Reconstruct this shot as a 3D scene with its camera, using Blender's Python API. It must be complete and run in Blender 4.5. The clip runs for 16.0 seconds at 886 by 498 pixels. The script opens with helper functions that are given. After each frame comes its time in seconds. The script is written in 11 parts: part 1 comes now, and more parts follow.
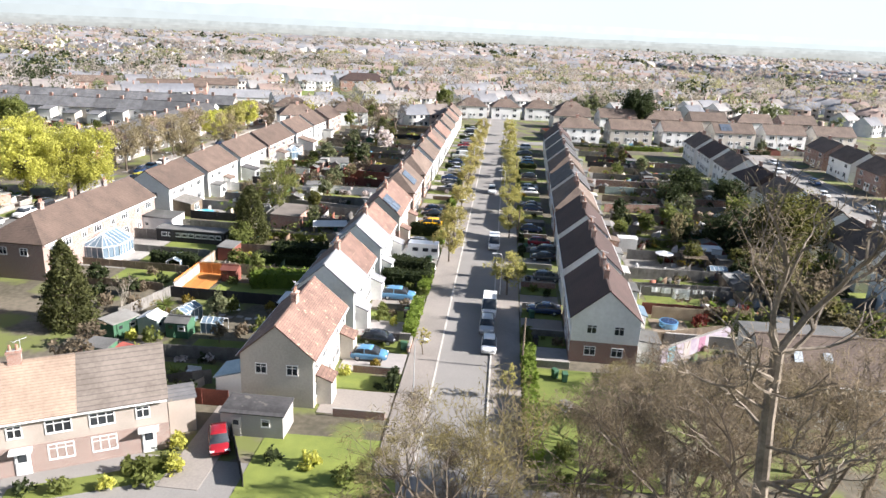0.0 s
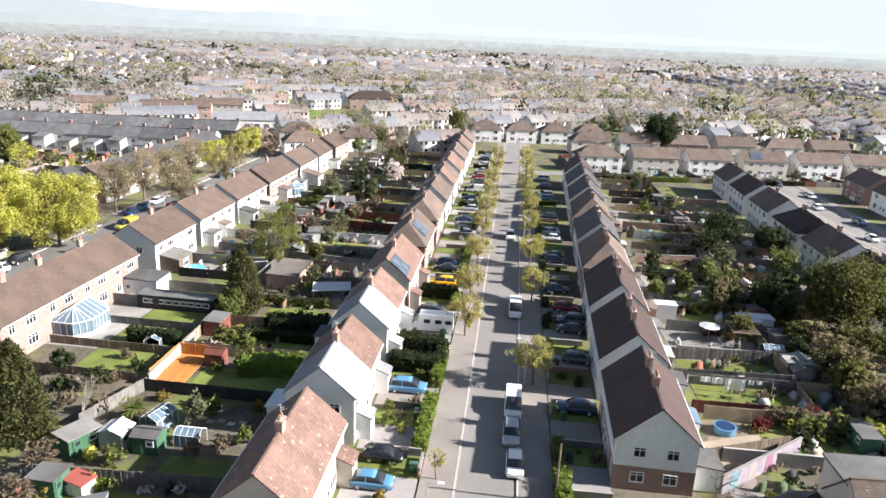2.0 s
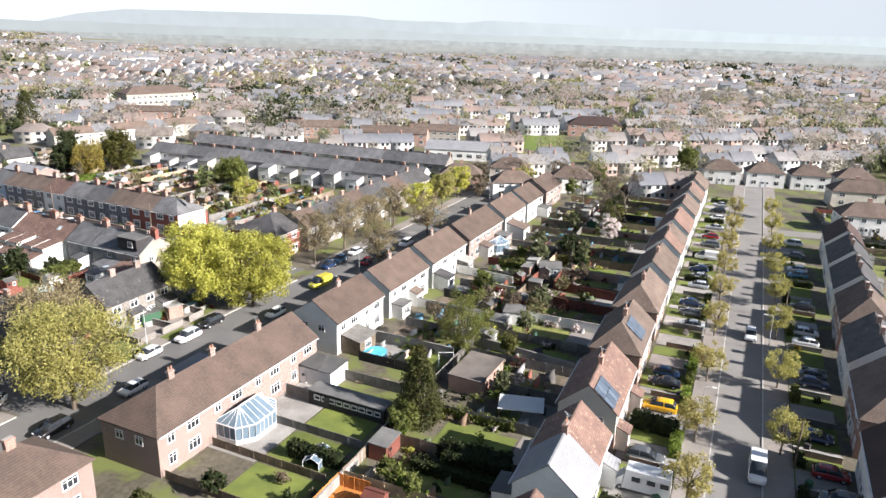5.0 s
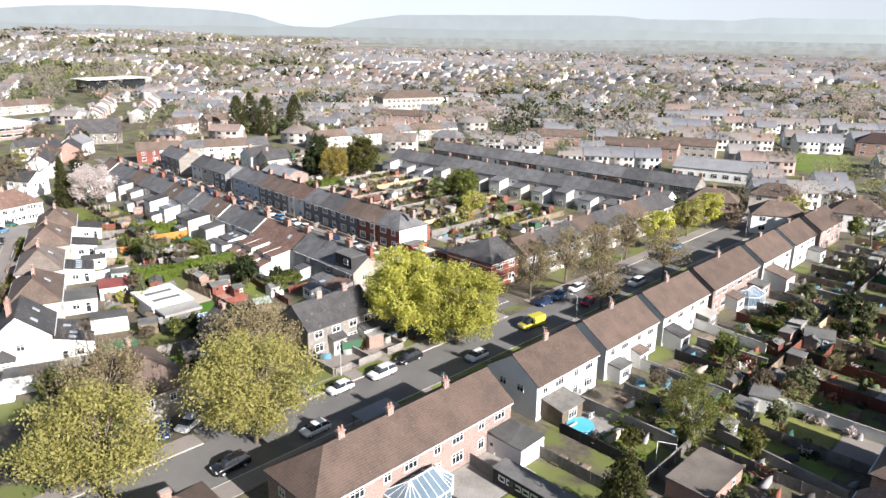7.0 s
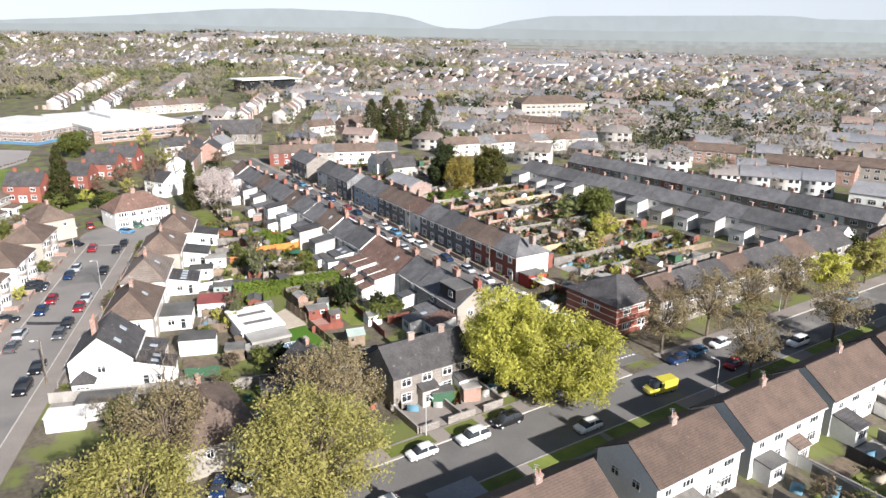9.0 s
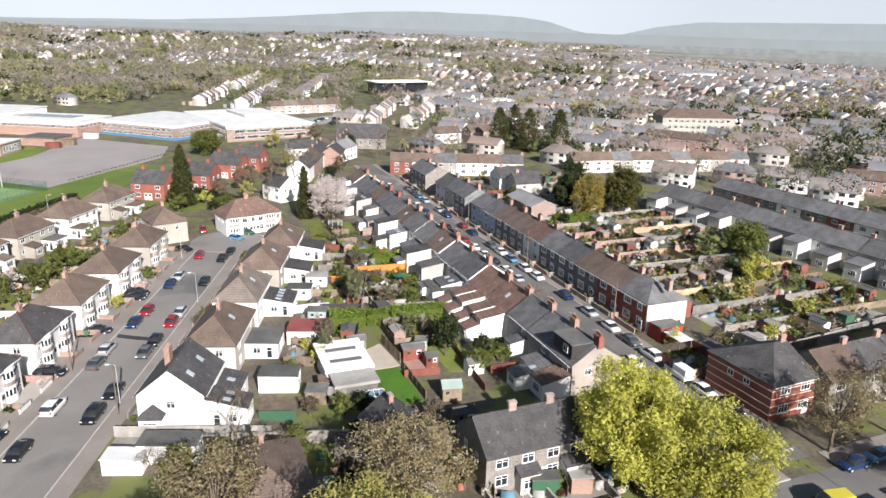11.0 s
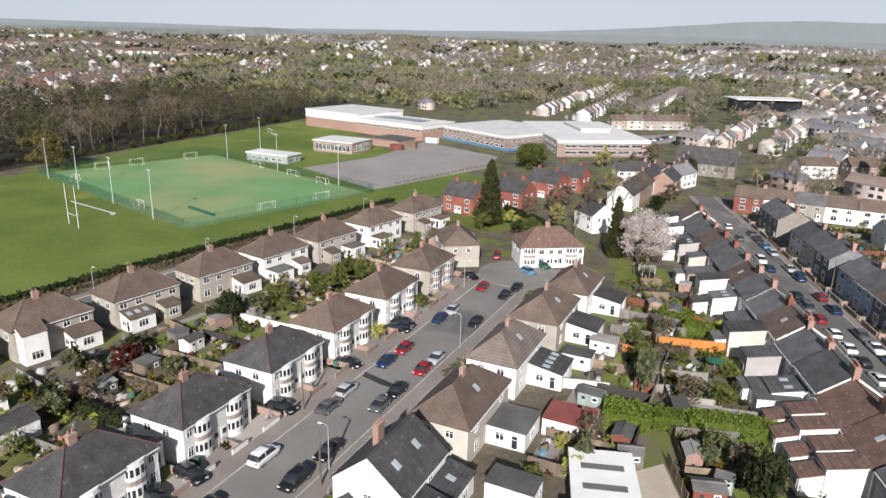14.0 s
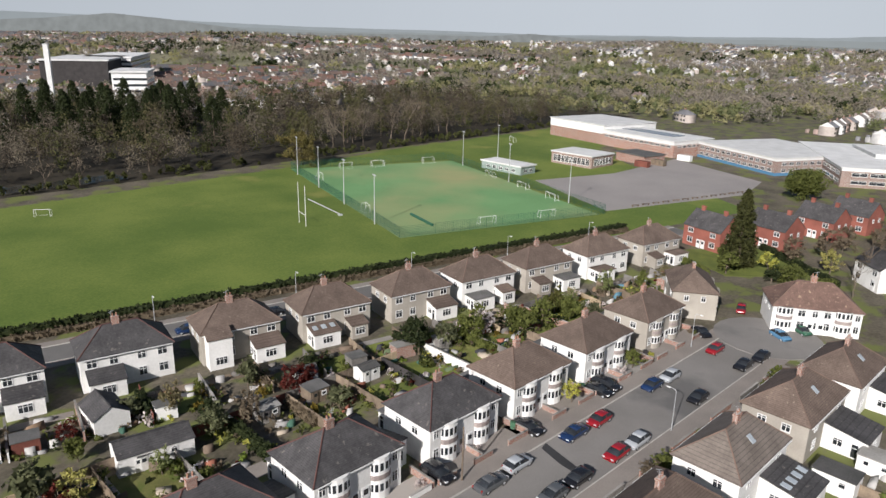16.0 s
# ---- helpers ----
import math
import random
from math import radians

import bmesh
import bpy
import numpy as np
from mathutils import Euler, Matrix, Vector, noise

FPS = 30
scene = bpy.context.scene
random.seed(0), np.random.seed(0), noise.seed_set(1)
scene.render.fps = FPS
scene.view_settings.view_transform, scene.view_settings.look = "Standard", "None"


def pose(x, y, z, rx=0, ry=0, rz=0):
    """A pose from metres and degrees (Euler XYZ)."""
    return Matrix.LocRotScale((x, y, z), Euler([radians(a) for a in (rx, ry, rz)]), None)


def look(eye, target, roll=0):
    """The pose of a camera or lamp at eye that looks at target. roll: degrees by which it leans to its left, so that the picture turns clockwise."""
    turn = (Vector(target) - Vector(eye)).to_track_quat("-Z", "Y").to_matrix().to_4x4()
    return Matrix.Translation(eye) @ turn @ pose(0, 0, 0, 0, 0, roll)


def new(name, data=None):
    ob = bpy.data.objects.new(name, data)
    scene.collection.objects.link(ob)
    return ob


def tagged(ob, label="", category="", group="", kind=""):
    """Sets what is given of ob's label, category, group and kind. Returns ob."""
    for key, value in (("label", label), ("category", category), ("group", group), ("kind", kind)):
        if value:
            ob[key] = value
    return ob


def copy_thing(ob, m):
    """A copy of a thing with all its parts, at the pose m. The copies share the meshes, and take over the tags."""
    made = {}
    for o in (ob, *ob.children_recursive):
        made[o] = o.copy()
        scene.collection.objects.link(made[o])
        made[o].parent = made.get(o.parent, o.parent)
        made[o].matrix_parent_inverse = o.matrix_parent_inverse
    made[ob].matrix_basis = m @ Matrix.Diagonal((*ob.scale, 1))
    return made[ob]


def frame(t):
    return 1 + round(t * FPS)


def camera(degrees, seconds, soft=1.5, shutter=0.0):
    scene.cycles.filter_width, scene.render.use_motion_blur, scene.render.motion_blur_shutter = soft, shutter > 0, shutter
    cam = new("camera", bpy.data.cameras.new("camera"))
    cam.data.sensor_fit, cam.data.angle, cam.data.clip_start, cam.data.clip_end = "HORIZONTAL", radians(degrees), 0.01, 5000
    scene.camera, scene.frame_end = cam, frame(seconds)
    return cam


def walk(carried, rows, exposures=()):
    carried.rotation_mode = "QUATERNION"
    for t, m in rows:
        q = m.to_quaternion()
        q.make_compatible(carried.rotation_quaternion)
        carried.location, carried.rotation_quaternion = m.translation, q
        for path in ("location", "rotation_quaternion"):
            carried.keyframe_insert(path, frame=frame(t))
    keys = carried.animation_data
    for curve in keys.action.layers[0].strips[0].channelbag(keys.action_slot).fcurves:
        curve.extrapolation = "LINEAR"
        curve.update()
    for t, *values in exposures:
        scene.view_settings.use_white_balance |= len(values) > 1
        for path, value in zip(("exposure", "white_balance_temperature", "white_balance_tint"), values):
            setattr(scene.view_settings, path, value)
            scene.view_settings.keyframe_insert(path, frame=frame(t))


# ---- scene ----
cam = camera(64.8, 16.0)
PATH = [
    (0, (-0.108, 2.795, 35.058), (-0.058, 4.701, 34.456), 2.6),
    (0.5, (-0.08, 6.539, 36.172), (-0.033, 8.446, 35.571), 2.6),
    (1, (-0.327, 10.217, 37.429), (-0.281, 12.126, 36.833), 2.6),
    (1.5, (-0.495, 13.875, 38.675), (-0.452, 15.785, 38.083), 2.5),
    (2, (-0.813, 17.707, 39.919), (-0.794, 19.619, 39.333), 2.5),
    (2.5, (-0.986, 21.291, 41.051), (-1.002, 23.205, 40.469), 2.4),
    (3, (-1.452, 25.047, 42.299), (-1.478, 26.962, 41.72), 2.4),
    (3.2, (-1.649, 26.42, 42.619), (-1.718, 28.335, 42.047), 2.4),
    (5.3, (-3.173, 41.194, 47.957), (-3.835, 42.986, 47.364), 1.2),
    (5.5, (-3.455, 42.748, 48.118), (-4.182, 44.514, 47.524), 1.0),
    (6, (-4.363, 47.081, 48.46), (-5.267, 48.763, 47.865), 0.9),
    (6.5, (-5.456, 51.212, 48.847), (-6.495, 52.813, 48.249), 0.7),
    (7, (-6.961, 55.197, 49.358), (-8.13, 56.706, 48.759), 0.5),
    (7.5, (-8.557, 59.143, 49.726), (-9.839, 60.555, 49.123), 0.3),
    (8, (-10.12, 63.569, 49.767), (-11.491, 64.894, 49.166), -0.1),
    (8.2, (-10.938, 65.102, 49.782), (-12.327, 66.409, 49.181), -0.1),
    (10.3, (-22.251, 77.519, 50.716), (-23.83, 78.592, 50.121), 1.3),
    (10.5, (-23.607, 78.662, 50.712), (-25.208, 79.701, 50.117), 1.3),
    (11, (-27.34, 81.866, 50.696), (-28.998, 82.815, 50.102), 1.3),
    (11.5, (-31.009, 84.761, 50.601), (-32.717, 85.615, 50.008), 1.2),
    (12, (-35.055, 87.845, 50.541), (-36.821, 88.572, 49.949), 1.2),
    (12.5, (-39.156, 90.528, 50.369), (-40.973, 91.12, 49.778), 1.1),
    (13, (-43.531, 93.014, 50.176), (-45.393, 93.443, 49.588), 1.2),
    (13.5, (-48.073, 95.014, 49.86), (-49.969, 95.261, 49.273), 1.2),
    (14, (-53.032, 96.988, 49.556), (-54.944, 97.041, 48.971), 1.3),
    (14.5, (-57.595, 98.567, 49.413), (-59.504, 98.441, 48.829), 1.3),
    (15, (-62.509, 99.862, 49.329), (-64.395, 99.542, 48.745), 1.3),
    (15.5, (-67.113, 100.602, 49.248), (-68.962, 100.114, 48.664), 1.3),
    (16, (-71.976, 100.878, 49.211), (-73.783, 100.25, 48.628), 1.3),
]
EXPOSURES = [(0.0, 1.74), (3.0, 1.54), (6.0, 1.36), (8.0, 1.2), (10.5, 1.03), (12.0, 0.82), (13.0, 0.66), (14.5, 0.5), (16.0, 0.34)]
walk(cam, [(t, look(eye, target, roll)) for t, eye, target, roll in PATH], EXPOSURES)

# ---- light ----
SUN_EL, SUN_SOUTH, SUN_STRENGTH, SKY_STRENGTH = 27.5, 7.0, 5.0, 0.05
world = bpy.data.worlds.new("sky")
scene.world = world
world.use_nodes = True
wn = world.node_tree
sky = wn.nodes.new("ShaderNodeTexSky")
sky.sky_type = "NISHITA"
sky.sun_disc = False
sky.sun_elevation, sky.sun_rotation = radians(SUN_EL), radians(90 + SUN_SOUTH)
sky.dust_density, sky.air_density, sky.ozone_density = 1.2, 1.0, 1.5
wn.nodes["Background"].inputs[1].default_value = SKY_STRENGTH
wn.links.new(sky.outputs[0], wn.nodes["Background"].inputs[0])
sun = new("sun", bpy.data.lights.new("sun", "SUN"))
sun.data.energy, sun.data.angle, sun.data.color = SUN_STRENGTH, radians(0.6), (1.0, 0.958, 0.938)
sun.matrix_world = look((0, 0, 0), (-math.cos(radians(SUN_EL)) * math.cos(radians(SUN_SOUTH)), math.cos(radians(SUN_EL)) * math.sin(radians(SUN_SOUTH)), -math.sin(radians(SUN_EL))))

# ---- materials ----
MATS = {}


def mat(name, c1, c2=None, rough=0.85, fine=6.0, coarse=0.35, metal=0.0, vary=0.12, bump=0.25, courses=0.0, bricks=0.0, spec=0.3, coat=0.0, blotch=None):
    """Two scales of noise between two colours, a little difference from thing to thing, fine relief; courses: height of tile rows; bricks: brick length."""
    if name in MATS:
        return MATS[name]
    c2 = c2 or tuple(x * 0.7 for x in c1)
    m = MATS[name] = bpy.data.materials.new(name)
    m.use_nodes = True
    t = m.node_tree
    n, l = t.nodes, t.links
    b = n["Principled BSDF"]
    b.inputs["Roughness"].default_value, b.inputs["Metallic"].default_value = rough, metal
    b.inputs["Specular IOR Level"].default_value = spec
    b.inputs["Coat Weight"].default_value = coat
    co = n.new("ShaderNodeTexCoord")
    info = n.new("ShaderNodeObjectInfo")
    shift = n.new("ShaderNodeVectorMath")
    shift.operation = "MULTIPLY_ADD"
    l.new(info.outputs["Random"], shift.inputs[0])
    shift.inputs[1].default_value = (37.0, 53.0, 11.0)
    l.new(co.outputs["Object"], shift.inputs[2])
    big, small = n.new("ShaderNodeTexNoise"), n.new("ShaderNodeTexNoise")
    big.inputs["Scale"].default_value, small.inputs["Scale"].default_value = coarse, fine
    big.inputs["Detail"].default_value, small.inputs["Detail"].default_value = 5, 4
    for x in (big, small):
        l.new(shift.outputs[0], x.inputs["Vector"])
    mix = n.new("ShaderNodeMath")
    mix.operation = "MULTIPLY_ADD"
    l.new(big.outputs[0], mix.inputs[0])
    mix.inputs[1].default_value = 0.6
    half = n.new("ShaderNodeMath")
    half.operation = "MULTIPLY"
    l.new(small.outputs[0], half.inputs[0])
    half.inputs[1].default_value = 0.4
    l.new(half.outputs[0], mix.inputs[2])
    ramp = n.new("ShaderNodeValToRGB")
    ramp.color_ramp.elements[0].position, ramp.color_ramp.elements[1].position = 0.38, 0.62
    ramp.color_ramp.elements[0].color, ramp.color_ramp.elements[1].color = (*c2, 1), (*c1, 1)
    l.new(mix.outputs[0], ramp.inputs[0])
    colour = ramp.outputs[0]
    height = mix.outputs[0]
    sep = None
    if courses or bricks:
        sep = n.new("ShaderNodeSeparateXYZ")
        l.new(co.outputs["Object"], sep.inputs[0])
    if courses:
        row = n.new("ShaderNodeMath")
        row.operation = "DIVIDE"
        l.new(sep.outputs[2], row.inputs[0])
        row.inputs[1].default_value = courses
        fr = n.new("ShaderNodeMath")
        fr.operation = "FRACT"
        l.new(row.outputs[0], fr.inputs[0])
        height = fr.outputs[0]
        line = n.new("ShaderNodeMapRange")
        line.inputs[1].default_value, line.inputs[2].default_value, line.inputs[3].default_value, line.inputs[4].default_value = 0.0, 0.25, 0.55, 1.0
        l.new(fr.outputs[0], line.inputs[0])
        mul = n.new("ShaderNodeVectorMath")
        mul.operation = "SCALE"
        l.new(colour, mul.inputs[0])
        l.new(line.outputs[0], mul.inputs["Scale"])
        colour = mul.outputs[0]
    if bricks:
        add = n.new("ShaderNodeMath")
        l.new(sep.outputs[0], add.inputs[0])
        l.new(sep.outputs[1], add.inputs[1])
        com = n.new("ShaderNodeCombineXYZ")
        l.new(add.outputs[0], com.inputs[0])
        l.new(sep.outputs[2], com.inputs[1])
        br = n.new("ShaderNodeTexBrick")
        l.new(com.outputs[0], br.inputs["Vector"])
        br.inputs["Scale"].default_value = 1.0
        br.inputs["Brick Width"].default_value, br.inputs["Row Height"].default_value = bricks, bricks / 3
        br.inputs["Mortar Size"].default_value = 0.012
        l.new(colour, br.inputs["Color1"])
        dark = n.new("ShaderNodeVectorMath")
        dark.operation = "SCALE"
        dark.inputs["Scale"].default_value = 0.75
        l.new(colour, dark.inputs[0])
        l.new(dark.outputs[0], br.inputs["Color2"])
        br.inputs["Mortar"].default_value = (0.34, 0.31, 0.28, 1)
        colour = br.outputs["Color"]
    if blotch:
        big2 = n.new("ShaderNodeTexNoise")
        big2.inputs["Scale"].default_value, big2.inputs["Detail"].default_value = blotch[1], 6
        l.new(shift.outputs[0], big2.inputs["Vector"])
        rr = n.new("ShaderNodeMapRange")
        rr.inputs[1].default_value, rr.inputs[2].default_value = blotch[2], blotch[2] + (blotch[3] if len(blotch) > 3 else 0.08)
        l.new(big2.outputs[0], rr.inputs[0])
        bm_ = n.new("ShaderNodeMix")
        bm_.data_type = "RGBA"
        l.new(rr.outputs[0], bm_.inputs["Factor"])
        l.new(colour, bm_.inputs["A"])
        bm_.inputs["B"].default_value = (*blotch[0], 1)
        colour = bm_.outputs["Result"]
    tone = n.new("ShaderNodeMapRange")
    tone.inputs[3].default_value, tone.inputs[4].default_value = 1 - vary, 1 + vary
    l.new(info.outputs["Random"], tone.inputs[0])
    last = n.new("ShaderNodeVectorMath")
    last.operation = "SCALE"
    l.new(colour, last.inputs[0])
    l.new(tone.outputs[0], last.inputs["Scale"])
    l.new(last.outputs[0], b.inputs["Base Color"])
    if bump:
        bu = n.new("ShaderNodeBump")
        bu.inputs["Strength"].default_value, bu.inputs["Distance"].default_value = bump, 0.06
        l.new(height, bu.inputs["Height"])
        l.new(bu.outputs[0], b.inputs["Normal"])
    return m


def leaf_mat(name, c1, c2, vary=0.12):
    """Leaves: colour from leaf to leaf, a little light through them."""
    if name in MATS:
        return MATS[name]
    m = MATS[name] = bpy.data.materials.new(name)
    m.use_nodes = True
    n, l = m.node_tree.nodes, m.node_tree.links
    b = n["Principled BSDF"]
    geo, info = n.new("ShaderNodeNewGeometry"), n.new("ShaderNodeObjectInfo")
    ramp = n.new("ShaderNodeValToRGB")
    ramp.color_ramp.elements[0].color, ramp.color_ramp.elements[1].color = (*c2, 1), (*c1, 1)
    l.new(geo.outputs["Random Per Island"], ramp.inputs[0])
    tone = n.new("ShaderNodeMapRange")
    tone.inputs[3].default_value, tone.inputs[4].default_value = 1 - vary, 1 + vary
    l.new(info.outputs["Random"], tone.inputs[0])
    s = n.new("ShaderNodeVectorMath")
    s.operation = "SCALE"
    l.new(ramp.outputs[0], s.inputs[0])
    l.new(tone.outputs[0], s.inputs["Scale"])
    l.new(s.outputs[0], b.inputs["Base Color"])
    b.inputs["Roughness"].default_value, b.inputs["Specular IOR Level"].default_value = 0.7, 0.2
    tr = n.new("ShaderNodeBsdfTranslucent")
    l.new(s.outputs[0], tr.inputs[0])
    mx = n.new("ShaderNodeMixShader")
    mx.inputs[0].default_value = 0.5
    l.new(b.outputs[0], mx.inputs[1])
    l.new(tr.outputs[0], mx.inputs[2])
    l.new(mx.outputs[0], n["Material Output"].inputs[0])
    return m


def island_mat(name, colours, rough=0.85):
    """One of several colours for each separate piece of a joined mesh, with grain."""
    m = MATS[name] = bpy.data.materials.new(name)
    m.use_nodes = True
    n, l = m.node_tree.nodes, m.node_tree.links
    b = n["Principled BSDF"]
    b.inputs["Roughness"].default_value, b.inputs["Specular IOR Level"].default_value = rough, 0.2
    geo = n.new("ShaderNodeNewGeometry")
    ramp = n.new("ShaderNodeValToRGB")
    ramp.color_ramp.interpolation = "CONSTANT"
    e = ramp.color_ramp.elements
    while len(e) < len(colours):
        e.new(1.0)
    for k, c in enumerate(colours):
        e[k].position, e[k].color = k / len(colours), (*c, 1)
    l.new(geo.outputs["Random Per Island"], ramp.inputs[0])
    co, noi = n.new("ShaderNodeTexCoord"), n.new("ShaderNodeTexNoise")
    noi.inputs["Scale"].default_value, noi.inputs["Detail"].default_value = 0.6, 6
    l.new(co.outputs["Object"], noi.inputs["Vector"])
    mr = n.new("ShaderNodeMapRange")
    mr.inputs[3].default_value, mr.inputs[4].default_value = 0.7, 1.25
    l.new(noi.outputs[0], mr.inputs[0])
    s = n.new("ShaderNodeVectorMath")
    s.operation = "SCALE"
    l.new(ramp.outputs[0], s.inputs[0])
    l.new(mr.outputs[0], s.inputs["Scale"])
    l.new(s.outputs[0], b.inputs["Base Color"])
    return m


ASPHALT = mat("asphalt", (0.232, 0.218, 0.204), (0.18, 0.169, 0.157), fine=9, coarse=0.12, vary=0, bump=0.1, blotch=((0.13, 0.125, 0.12), 0.06, 0.6))
ASPHALT_DARK = mat("dark_asphalt", (0.165, 0.158, 0.15), (0.115, 0.11, 0.105), fine=9, coarse=0.12, vary=0, bump=0.1, blotch=((0.22, 0.21, 0.195), 0.09, 0.6))
PAVING = mat("paving", (0.262, 0.232, 0.207), (0.20, 0.178, 0.16), fine=5, coarse=0.2, vary=0, bump=0.15)
CONCRETE = mat("concrete", (0.33, 0.31, 0.285), (0.20, 0.185, 0.17), vary=0.2)
KERB = mat("kerb_stone", (0.46, 0.435, 0.40), (0.34, 0.32, 0.29), fine=4, coarse=0.8, vary=0)
SOIL = mat("soil", (0.11, 0.085, 0.06), (0.06, 0.05, 0.035), vary=0.2, coarse=0.5)
GROUND = mat("garden_ground", (0.15, 0.128, 0.095), (0.07, 0.062, 0.043), fine=1.6, coarse=0.12, vary=0, blotch=((0.13, 0.145, 0.045), 0.16, 0.5))
LAWN = mat("lawn_grass", (0.165, 0.19, 0.042), (0.10, 0.125, 0.03), fine=14, coarse=0.4, vary=0.2, bump=0.4)
FIELD = mat("field_grass", (0.15, 0.19, 0.038), (0.08, 0.125, 0.02), fine=2.2, coarse=0.05, vary=0, bump=0.3, blotch=((0.19, 0.20, 0.05), 0.03, 0.6))
PITCH = mat("sand_pitch", (0.16, 0.31, 0.13), (0.13, 0.26, 0.105), fine=2, coarse=0.05, vary=0, bump=0.1, blotch=((0.34, 0.31, 0.15), 0.020, 0.42, 0.3))
TARMAC = mat("schoolyard", (0.31, 0.285, 0.27), (0.25, 0.23, 0.22), fine=2, coarse=0.05, vary=0)
WHITE = mat("white_render", (0.75, 0.74, 0.72), (0.63, 0.62, 0.595), fine=3, coarse=0.25, vary=0.07)
CREAM = mat("cream_render", (0.54, 0.50, 0.44), (0.44, 0.40, 0.35), fine=5, coarse=0.3)
BEIGE = mat("beige_pebbledash", (0.36, 0.31, 0.27), (0.27, 0.235, 0.205), fine=10, coarse=0.3)
GREYDASH = mat("grey_pebbledash", (0.40, 0.38, 0.37), (0.30, 0.285, 0.27), fine=12, coarse=0.3, vary=0.08)
TAN = mat("tan_pebbledash", (0.37, 0.34, 0.295), (0.28, 0.255, 0.22), fine=12, coarse=0.3)
BRICK = mat("red_brick", (0.36, 0.17, 0.12), (0.26, 0.12, 0.085), fine=8, coarse=0.3, bricks=0.225)
PINKBRICK = mat("pale_brick", (0.30, 0.185, 0.155), (0.215, 0.13, 0.108), fine=8, coarse=0.3, bricks=0.225)
REDBRICK = mat("scarlet_brick", (0.26, 0.092, 0.068), (0.18, 0.064, 0.049), fine=8, coarse=0.3)
STONE = mat("grey_stone", (0.26, 0.235, 0.21), (0.15, 0.135, 0.12), fine=5, coarse=0.8, bricks=0.4)
BLUESTONE = mat("blue_grey_stone", (0.16, 0.175, 0.195), (0.095, 0.104, 0.117), fine=5, coarse=0.8, bricks=0.4)
RIDGE_RED = mat("dark_red_ridge_tile", (0.12, 0.06, 0.052), (0.08, 0.042, 0.038))
RIDGE_BROWN = mat("brown_ridge_tile", (0.17, 0.115, 0.09), (0.12, 0.085, 0.07))
BAYTILE = mat("grey_pink_tile_hanging", (0.36, 0.30, 0.28), (0.27, 0.225, 0.21), courses=0.12)
BANDSTONE = mat("pale_band", (0.62, 0.56, 0.46), (0.5, 0.45, 0.37))
BLUEWALL = mat("pale_blue_render", (0.42, 0.52, 0.62), (0.36, 0.46, 0.55))
TILE_RED = mat("rust_roof_tile", (0.19, 0.118, 0.094), (0.123, 0.078, 0.064), fine=2.5, coarse=0.5, courses=0.16, blotch=((0.33, 0.24, 0.17), 2.0, 0.62))
TILE_BROWN = mat("brown_roof_tile", (0.155, 0.115, 0.093), (0.098, 0.072, 0.059), fine=3, coarse=0.4, courses=0.16, blotch=((0.20, 0.16, 0.125), 2.6, 0.64))
TILE_UMBER = mat("umber_roof_tile", (0.118, 0.083, 0.066), (0.078, 0.056, 0.046), fine=3, coarse=0.4, courses=0.16, blotch=((0.16, 0.125, 0.10), 2.6, 0.66))
RIBBED = mat("ribbed_brown_sheet", (0.17, 0.145, 0.125), (0.11, 0.095, 0.083), courses=0.3)
TILE_TAN = mat("sandy_roof_tile", (0.30, 0.225, 0.17), (0.21, 0.155, 0.12), fine=3, coarse=0.4, courses=0.16)
TILE_GREYBROWN = mat("grey_brown_roof_tile", (0.185, 0.155, 0.135), (0.125, 0.105, 0.09), fine=3, coarse=0.4, courses=0.3)
TILE_DARK = mat("dark_brown_roof_tile", (0.070, 0.045, 0.040), (0.05, 0.033, 0.030), fine=3, coarse=0.3, courses=0.16)
TILE_GREY = mat("pale_grey_roof_tile", (0.27, 0.27, 0.28), (0.21, 0.21, 0.22), fine=3, coarse=0.3, courses=0.16)
SLATE = mat("slate", (0.082, 0.078, 0.079), (0.046, 0.044, 0.045), fine=3, coarse=0.5, courses=0.13, rough=0.75, blotch=((0.145, 0.135, 0.12), 1.6, 0.63))
# Slate lightened for the farther terraces: the haze over them is in its colour
SLATE_PALE = mat("pale_slate", (0.15, 0.149, 0.154), (0.09, 0.089, 0.092), fine=3, coarse=0.5, courses=0.13, rough=0.75, vary=0.28, blotch=((0.16, 0.145, 0.125), 1.6, 0.60))
FELT = mat("roof_felt", (0.14, 0.135, 0.13), (0.08, 0.08, 0.076), vary=0.3)
PALEFELT = mat("pale_flat_roof", (0.66, 0.66, 0.65), (0.54, 0.54, 0.53), coarse=0.2)
CORRUG = mat("corrugated_sheet", (0.33, 0.32, 0.30), (0.22, 0.21, 0.19), vary=0.25)
FRAMEW = mat("white_plastic", (0.72, 0.72, 0.71), (0.66, 0.66, 0.65), rough=0.4, vary=0.03, bump=0)
GLASS = mat("window_glass", (0.035, 0.04, 0.045), (0.02, 0.022, 0.026), rough=0.08, spec=0.6, vary=0.3, bump=0)
ROOFGLASS = mat("conservatory_glass", (0.15, 0.20, 0.245), (0.10, 0.145, 0.185), rough=0.12, spec=0.6, bump=0)
SKYGLASS = mat("skylight_glass", (0.42, 0.46, 0.49), (0.34, 0.38, 0.41), rough=0.15, spec=0.6, bump=0)
SOLAR = mat("solar_glass", (0.10, 0.12, 0.15), (0.06, 0.075, 0.10), rough=0.15, spec=0.6, bump=0)
TIMBER = mat("weathered_timber", (0.22, 0.17, 0.12), (0.13, 0.10, 0.075), fine=8, coarse=1.0, vary=0.3)
